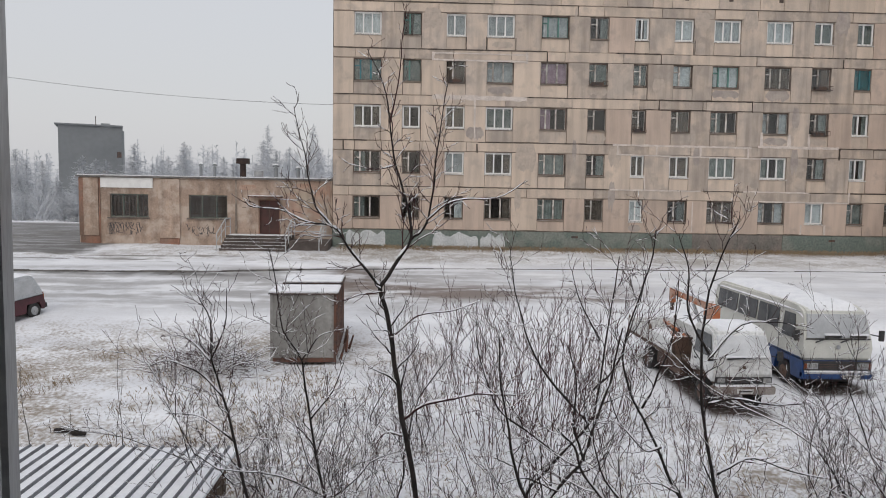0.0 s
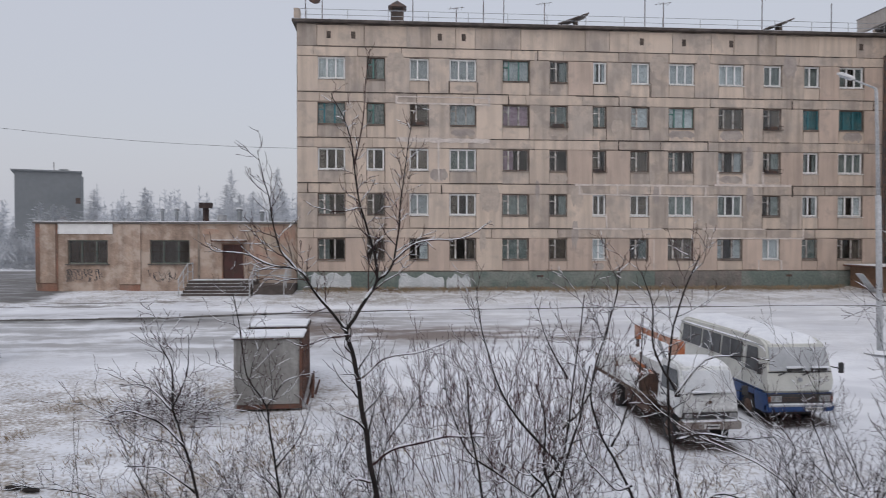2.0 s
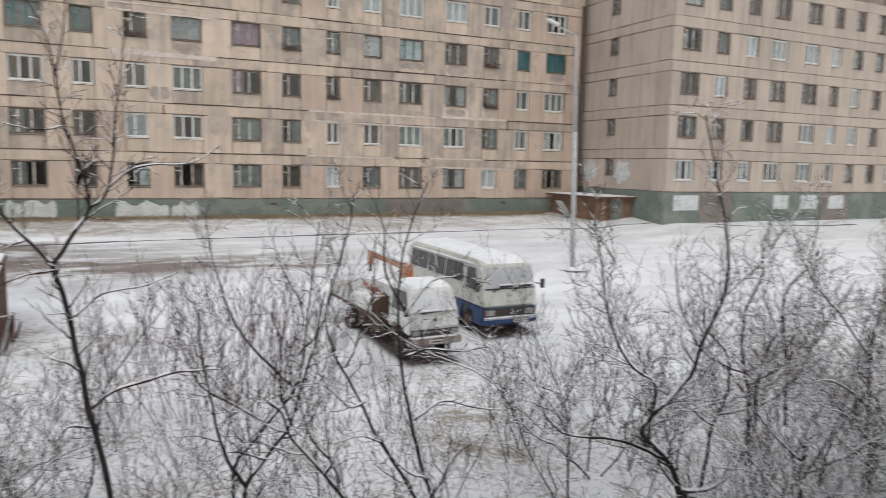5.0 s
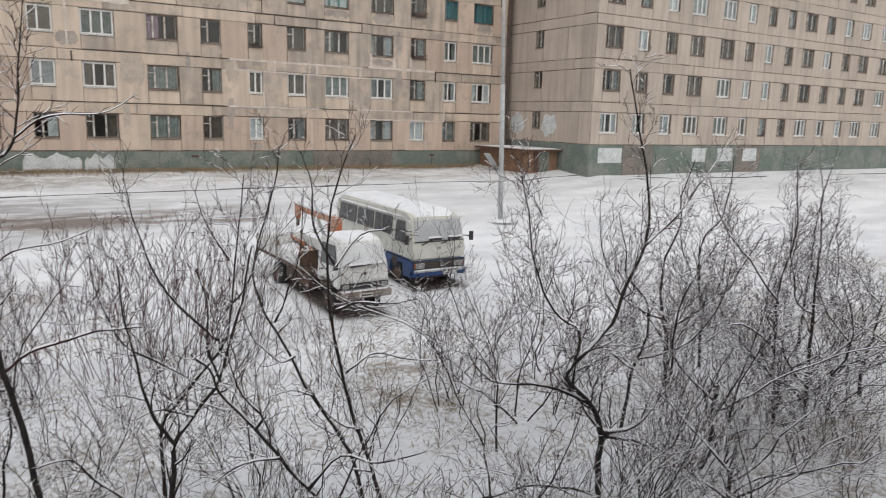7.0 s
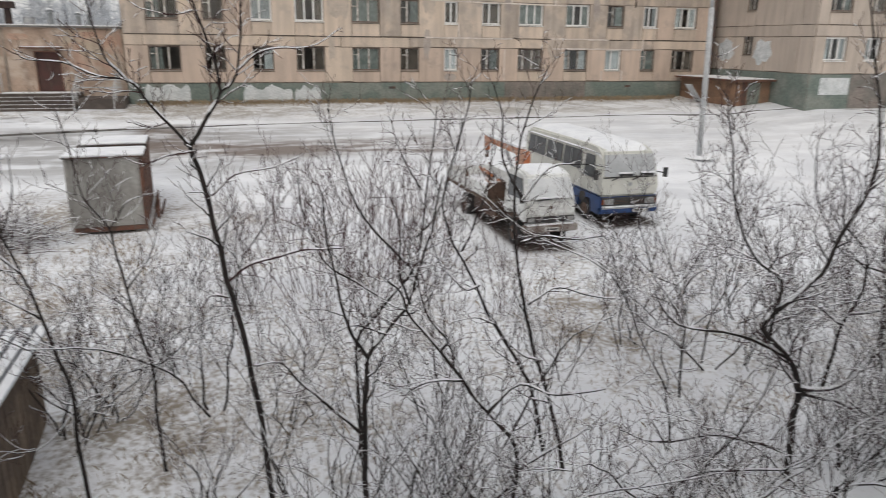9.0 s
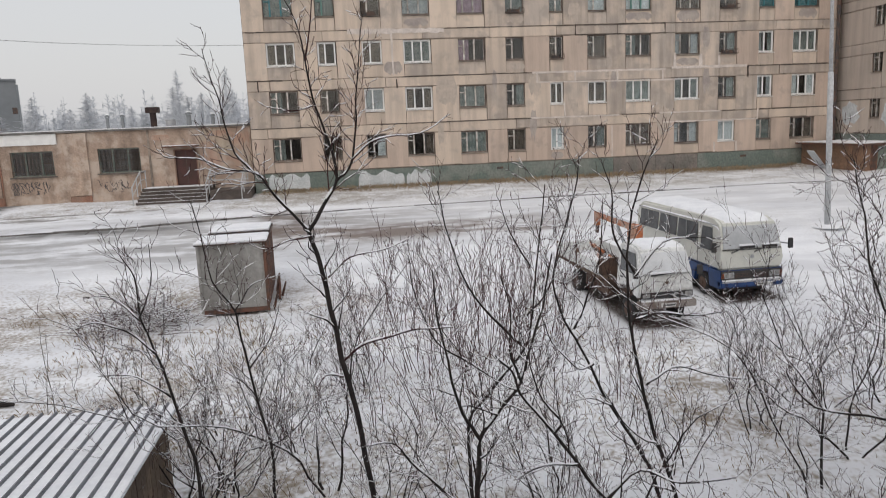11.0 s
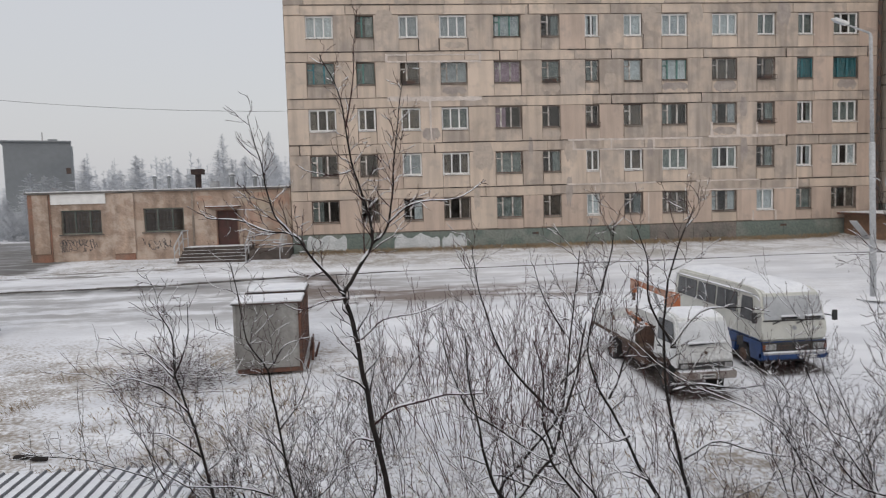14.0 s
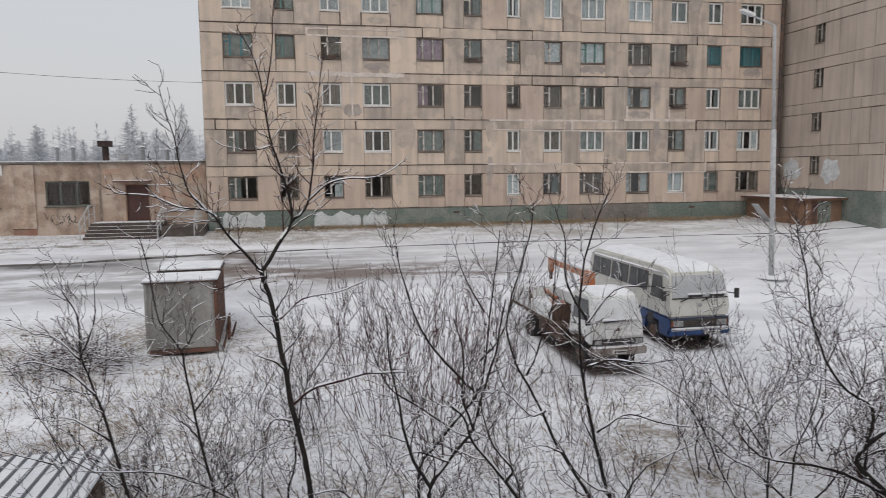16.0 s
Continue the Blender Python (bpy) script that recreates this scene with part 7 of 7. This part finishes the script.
SLIM = [slim_tree(31, 6.0, -0.06, 2).make("slim_tree", (7.4, 10.0, ground_z(7.4, 10)), "slim leafless tree with snow-tipped upright branches", "slim trees under the window"),
        slim_tree(38, 5.4, 0.05, 3).make("slim_tree", (-0.6, 11.4, ground_z(-0.6, 11.4)), "slim leafless tree with snow-tipped upright branches", "slim trees under the window")]
for x, y, turn, k, v in ((-2.9, 11.2, 330, 0.62, 0), (-4.0, 12.6, 20, 0.5, 0), (8.6, 10.8, 80, 0.9, 1)):
    copy_thing(SLIM[v], pose(x, y, ground_z(x, y) - 0.05, 0, 0, turn) @ Matrix.Scale(k, 4))

SHRUBS = [shrub(51, 5.0, 6).make("shrub", (9.2, 12.6, ground_z(9.2, 12.6)), "bare reddish-brown shrub of many thin stems with snow", "bare shrubs below the window", category="shrub"),
          shrub(52, 4.7, 7).make("shrub", (7.6, 11.8, ground_z(7.6, 11.8)), "bare reddish-brown shrub of many thin stems with snow", "bare shrubs below the window", category="shrub"),
          shrub(53, 4.4, 6).make("shrub", (-2.4, 11.6, ground_z(-2.4, 11.6)), "bare reddish-brown shrub of many thin stems with snow", "bare shrubs below the window", category="shrub"),
          shrub(54, 5.3, 6).make("shrub", (10.4, 12.4, ground_z(10.4, 12.4)), "bare reddish-brown shrub of many thin stems with snow", "bare shrubs below the window", category="shrub")]
rng = random.Random(77)
SPOTS = [(-2.7, 11.2), (0.5, 10.6), (-0.6, 9.0), (3.0, 10.4), (5.4, 10.8), (2.0, 8.2), (15.6, 12.4), (13.2, 12.0), (17.4, 13.2), (-1.2, 13.0), (-2.9, 13.6), (9.6, 10.6), (11.4, 11.6), (12.8, 9.8), (16.4, 10.6), (18.4, 11.6), (13.4, 7.2), (17.8, 9.4), (12.2, 5.9), (0.0, 15.4), (15.2, 8.2), (19.6, 10.4), (11.0, 7.6), (9.0, 7.4), (14.2, 9.0)]
for i, (x, y) in enumerate(SPOTS):
    s = rng.uniform(0.72, 1.05) * (0.8 if y < 7.5 else 1)
    copy_thing(SHRUBS[i % 4], pose(x, y, ground_z(x, y) - 0.05, 0, 0, rng.uniform(0, 360)) @ Matrix.Scale(s, 4))


def osier(seed, height, stems):
    """A clump of thin reddish rods that stand nearly upright."""
    w = Wood(seed)
    spec = dict(SHRUB, levels=3, count=(0, 6, 2.5), ref=(2.8, 2.4, 0.6), angle=(0.5, 0.42, 0.5), len=(1.0, 1.0, 0.4), up=(0.1, 0.14, 0.1), wiggle=0.14, snow=0.4, rmin=0.0042)
    for i in range(stems):
        a, r = w.rng.uniform(0, 6.28), w.rng.uniform(0.05, 0.6)
        pts = w.path(V((r * math.cos(a), r * math.sin(a), -0.1)), V((math.cos(a) * 0.22, math.sin(a) * 0.22, 1)), height * w.rng.uniform(0.6, 1.05), 9, 0.1, 0.05)
        w.grow(pts, 0.0095 * w.rng.uniform(0.7, 1.2), 0.004, 1, spec)
    return w


M_ROD = mat("reddish_rods", (0.05, 0.013, 0.015), (0.072, 0.028, 0.028), scale=3, fine=40, rough=0.9, bump=0)
OSIER = [osier(301, 4.0, 7).make("willow_clump", (1.6, 15.6, ground_z(1.6, 15.6)), "clump of thin upright reddish rods with little snow", "reddish clumps on the open ground", bark=M_ROD, category="shrub"),
         osier(302, 3.6, 6).make("willow_clump", (3.0, 16.4, ground_z(3, 16.4)), "clump of thin upright reddish rods with little snow", "reddish clumps on the open ground", bark=M_ROD, category="shrub")]
for i, (x, y, k) in enumerate(((0.6, 16.6, 0.9), (2.3, 17.4, 1.0), (4.2, 15.6, 0.95), (2.6, 14.2, 1.05), (3.6, 18.4, 0.9), (1.2, 18.8, 0.85), (5.6, 14.0, 0.8), (0.2, 13.6, 0.8), (4.9, 17.4, 0.9), (3.0, 15.6, 1.0), (1.6, 13.4, 0.9))):
    copy_thing(OSIER[i % 2], pose(x, y, ground_z(x, y), 0, 0, 77 * i) @ Matrix.Scale(k, 4))


def sapling(seed, height):
    w = Wood(seed)
    spec = dict(SHRUB, levels=2, count=(9, 4, 0), len=(0.5, 0.2, 0.1))
    w.grow(w.path(V((0, 0, -0.1)), V((w.rng.uniform(-0.1, 0.1), 0, 1)), height, 8, 0.06, 0.05), 0.014, 0.003, 0, spec)
    return w


SAP = sapling(61, 2.6).make("sapling", (-7.4, 13.6, ground_z(-7, 13.6)), "thin bare sapling in snowy grass", "thin saplings", bark=M_GREYBARK, category="sapling")
for x, y, s in ((-6.7, 13.4, 0.7), (-5.9, 14.0, 0.95), (-6.4, 14.8, 0.8), (-4.6, 15.0, 0.9), (-4.2, 13.6, 0.75), (-3.6, 16.2, 0.8), (-5.2, 17.0, 0.7), (-2.2, 17.2, 0.8), (-1.0, 16.4, 0.7)):
    copy_thing(SAP, pose(x, y, ground_z(x, y), 0, 0, x * 200) @ Matrix.Scale(s, 4))


def undergrowth(seed, stems):
    """Thin suckers that come up between the trees."""
    w = Wood(seed)
    spec = dict(SHRUB, levels=2, count=(7, 3, 0), len=(0.7, 0.3, 0.1), snow=1.0)
    for i in range(stems):
        a, r = w.rng.uniform(0, 6.28), w.rng.uniform(0, 0.7)
        p = V((r * math.cos(a), r * math.sin(a), -0.1))
        w.grow(w.path(p, V((w.rng.uniform(-0.6, 0.6), w.rng.uniform(-0.6, 0.6), 1)), w.rng.uniform(1.0, 2.4), 7, 0.2, 0.05), 0.011, 0.003, 0, spec)
    return w


UNDER = undergrowth(66, 5).make("bramble", (1.0, 7.6, ground_z(1, 7.6)), "low tangle of thin bare suckers under snow", "suckers between the trees", category="shrub")
under_rng = random.Random(5)
for i in range(52):
    x, y = under_rng.uniform(-2.6, 15.0), under_rng.uniform(4.2, 8.6)
    if x > y * 2.1 or x < -0.3 * y:
        continue
    copy_thing(UNDER, pose(x, y, ground_z(x, y), 0, 0, under_rng.uniform(0, 360)) @ Matrix.Scale(under_rng.uniform(0.8, 1.25), 4))


# brushwood heaped beside the container, and tufts of dead grass
def brush_heap():
    w = Wood(71)
    for i in range(340):
        a, r = w.rng.uniform(0, 6.28), w.rng.uniform(0, 1)
        p = V((-1.4 + 2.0 * r * math.cos(a), 1.3 * r * math.sin(a), w.rng.uniform(0, 0.75) * (1 - 0.7 * r)))
        pts = w.path(p, V((w.rng.uniform(-1, 1), w.rng.uniform(-1, 1), w.rng.uniform(0, 0.5))), w.rng.uniform(0.5, 1.4), 5, 0.2, 0.0, 0.1)
        w.shoot("twig_crown", pts, [0.012, 0.01, 0.008, 0.006, 0.005, 0.004], 4)
        w.lay_snow(pts, [0.012] * 6, 0.9)
    w.make("brush_heap", (-4.9, 21.3, ground_z(-5, 21.3)), "heap of cut brushwood dusted with snow beside the container", category="brushwood")


brush_heap()


def dead_grass():
    rng = random.Random(81)
    verts, faces = [], []
    for i in range(9500):
        x, y = rng.uniform(-12, 14), rng.uniform(9, 24)
        if i >= 7500:
            # a ragged fringe at the foot of the block
            x, y = rng.uniform(-5, 30), 44.3 - abs(rng.gauss(0, 0.7))
        elif x > -2 and rng.random() < 0.72 or noise.noise((x * 0.4, y * 0.4, 5)) < -0.1:
            continue
        if i < 7500 and (-5.2 < x < -2 and 21.5 < y or 6.5 < x and y > 17):
            continue
        z = ground_z(x, y) - 0.02
        for k in range(4):
            a, h = rng.uniform(0, 6.28), rng.uniform(0.06, 0.2) * (1.6 if i >= 7500 else 1)
            dx, dy = math.cos(a) * h * rng.uniform(0.2, 0.9), math.sin(a) * h * rng.uniform(0.2, 0.9)
            px, py = x + rng.gauss(0, 0.14), y + rng.gauss(0, 0.14)
            b = len(verts)
            verts.extend(((px - 0.004, py, z), (px + 0.004, py, z), (px + dx * 0.5 + 0.003, py + dy * 0.5, z + h * 0.7), (px + dx, py + dy, z + h)))
            faces.extend(((b, b + 1, b + 2), (b, b + 2, b + 3)))
    me = bpy.data.meshes.new("dead_grass")
    me.from_pydata(verts, [], faces)
    me.materials.append(mat("dead_grass_blades", (0.33, 0.25, 0.16), (0.22, 0.16, 0.1), scale=0.8, rough=0.9, bump=0))
    tagged(new("dead_grass", me), "tufts of dead straw-coloured grass in snow", "grass", kind="stuff")


dead_grass()


# ---- far larch wood behind the annex ----
def larch(seed, height):
    w = Wood(seed)
    w.shoot("trunk", [V((0, 0, 0)), V((0, 0, height * 0.5)), V((0, 0, height))], [0.13, 0.08, 0.01], 5)
    n = int(height * 12)
    for i in range(n):
        f = 0.12 + 0.88 * i / n
        a = i * 2.4 + w.rng.uniform(-0.5, 0.5)
        L = height * 0.2 * (1 - f) ** 0.8 * w.rng.uniform(0.6, 1.2) + 0.15
        p = V((0, 0, height * f))
        way = V((math.cos(a), math.sin(a), w.rng.uniform(-0.15, 0.6)))
        pts = w.path(p, way, L * w.rng.uniform(0.6, 1.25), 3, 0.2, 0.03)
        w.shoot("crown", pts, [0.035, 0.028, 0.02, 0.012], 3)
        for k in range(6):
            q = pts[1 + k % 3]
            tip = w.path(q, V((w.rng.uniform(-1, 1), w.rng.uniform(-1, 1), w.rng.uniform(-0.3, 0.5))), L * 0.5, 1, 0.2, 0.0)
            w.shoot("twig_crown", tip, [0.028, 0.012], 3)
    return w


def far_wood():
    trees = [larch(91, 11.0), larch(92, 8.5), larch(93, 9.5)]
    obs = [t.make("larch", (-37.0 + 9 * i, 96 + 6 * i, -0.5), "frosted grey leafless larch", "larches behind the annex", bark=M_FROST_HAZE) for i, t in enumerate(trees)]
    rng = random.Random(19)
    obs[0].matrix_basis = pose(-20.3, 95, -0.6) @ Matrix.Scale(1.13, 4)
    copy_thing(obs[0], pose(-13.9, 92, -0.6, 0, 0, 70) @ Matrix.Scale(1.0, 4))
    for i in range(80):
        y = rng.uniform(72, 160)
        x = -y * rng.uniform(0.10 if y > 90 else 0.32, 0.72)
        if -66 < x < -44 and 112 < y < 135:
            continue
        copy_thing(obs[i % 3], pose(x, y, -0.8, 0, 0, rng.uniform(0, 360)) @ Matrix.Scale(rng.uniform(0.8, 1.1) * y / 112, 4) @ Matrix.Diagonal((1.5, 1.5, 0.84, 1)))
    # the wood behind closes to one mass
    w = Wood(95)
    for i in range(420):
        y = rng.uniform(150, 215)
        x = -y * rng.uniform(0.05, 0.9)
        h = rng.uniform(8, 14)
        w.shoot("trunk", [V((x, y, -1)), V((x, y, h))], [0.16, 0.04], 3)
        for k in range(36):
            f = rng.uniform(0.05, 0.98)
            a = rng.uniform(0, 6.28)
            L = h * 0.26 * (1 - f) + 0.3
            p = V((x, y, h * f))
            q = p + V((math.cos(a) * L, math.sin(a) * L, rng.uniform(0.0, 0.7)))
            w.shoot("twig_crown", [p, p.lerp(q, 0.5) + V((0, 0, 0.1)), q], [0.07, 0.09, 0.03], 3)
    # frosted thicket at the foot of the wood, in the same haze-pale colour
    for i in range(260):
        y = rng.uniform(74, 92)
        x = -y * rng.uniform(0.36, 0.95)
        for k in range(26):
            a, h = rng.uniform(0, 6.28), rng.uniform(0.8, 3.4)
            p = V((x + rng.uniform(-1, 1), y + rng.uniform(-1, 1), -0.6))
            q = p + V((math.cos(a) * 1.7, math.sin(a) * 1.7, h))
            w.shoot("twig_crown", [p, p.lerp(q, 0.6) + V((0, 0, 0.3)), q], [0.04, 0.04, 0.015], 3)
    verts, faces = [], []
    for kind in ("trunk", "twig_crown"):
        v, f = w.kinds[kind]
        base = len(verts)
        verts.extend(v)
        faces.extend([tuple(base + i for i in q) for q in f])
    # the whole wood is one mesh, with haze put into its pale colour
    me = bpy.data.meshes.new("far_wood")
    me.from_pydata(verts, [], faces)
    me.materials.append(M_FROST_HAZE)
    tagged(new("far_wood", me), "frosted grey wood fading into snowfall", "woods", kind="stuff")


far_wood()
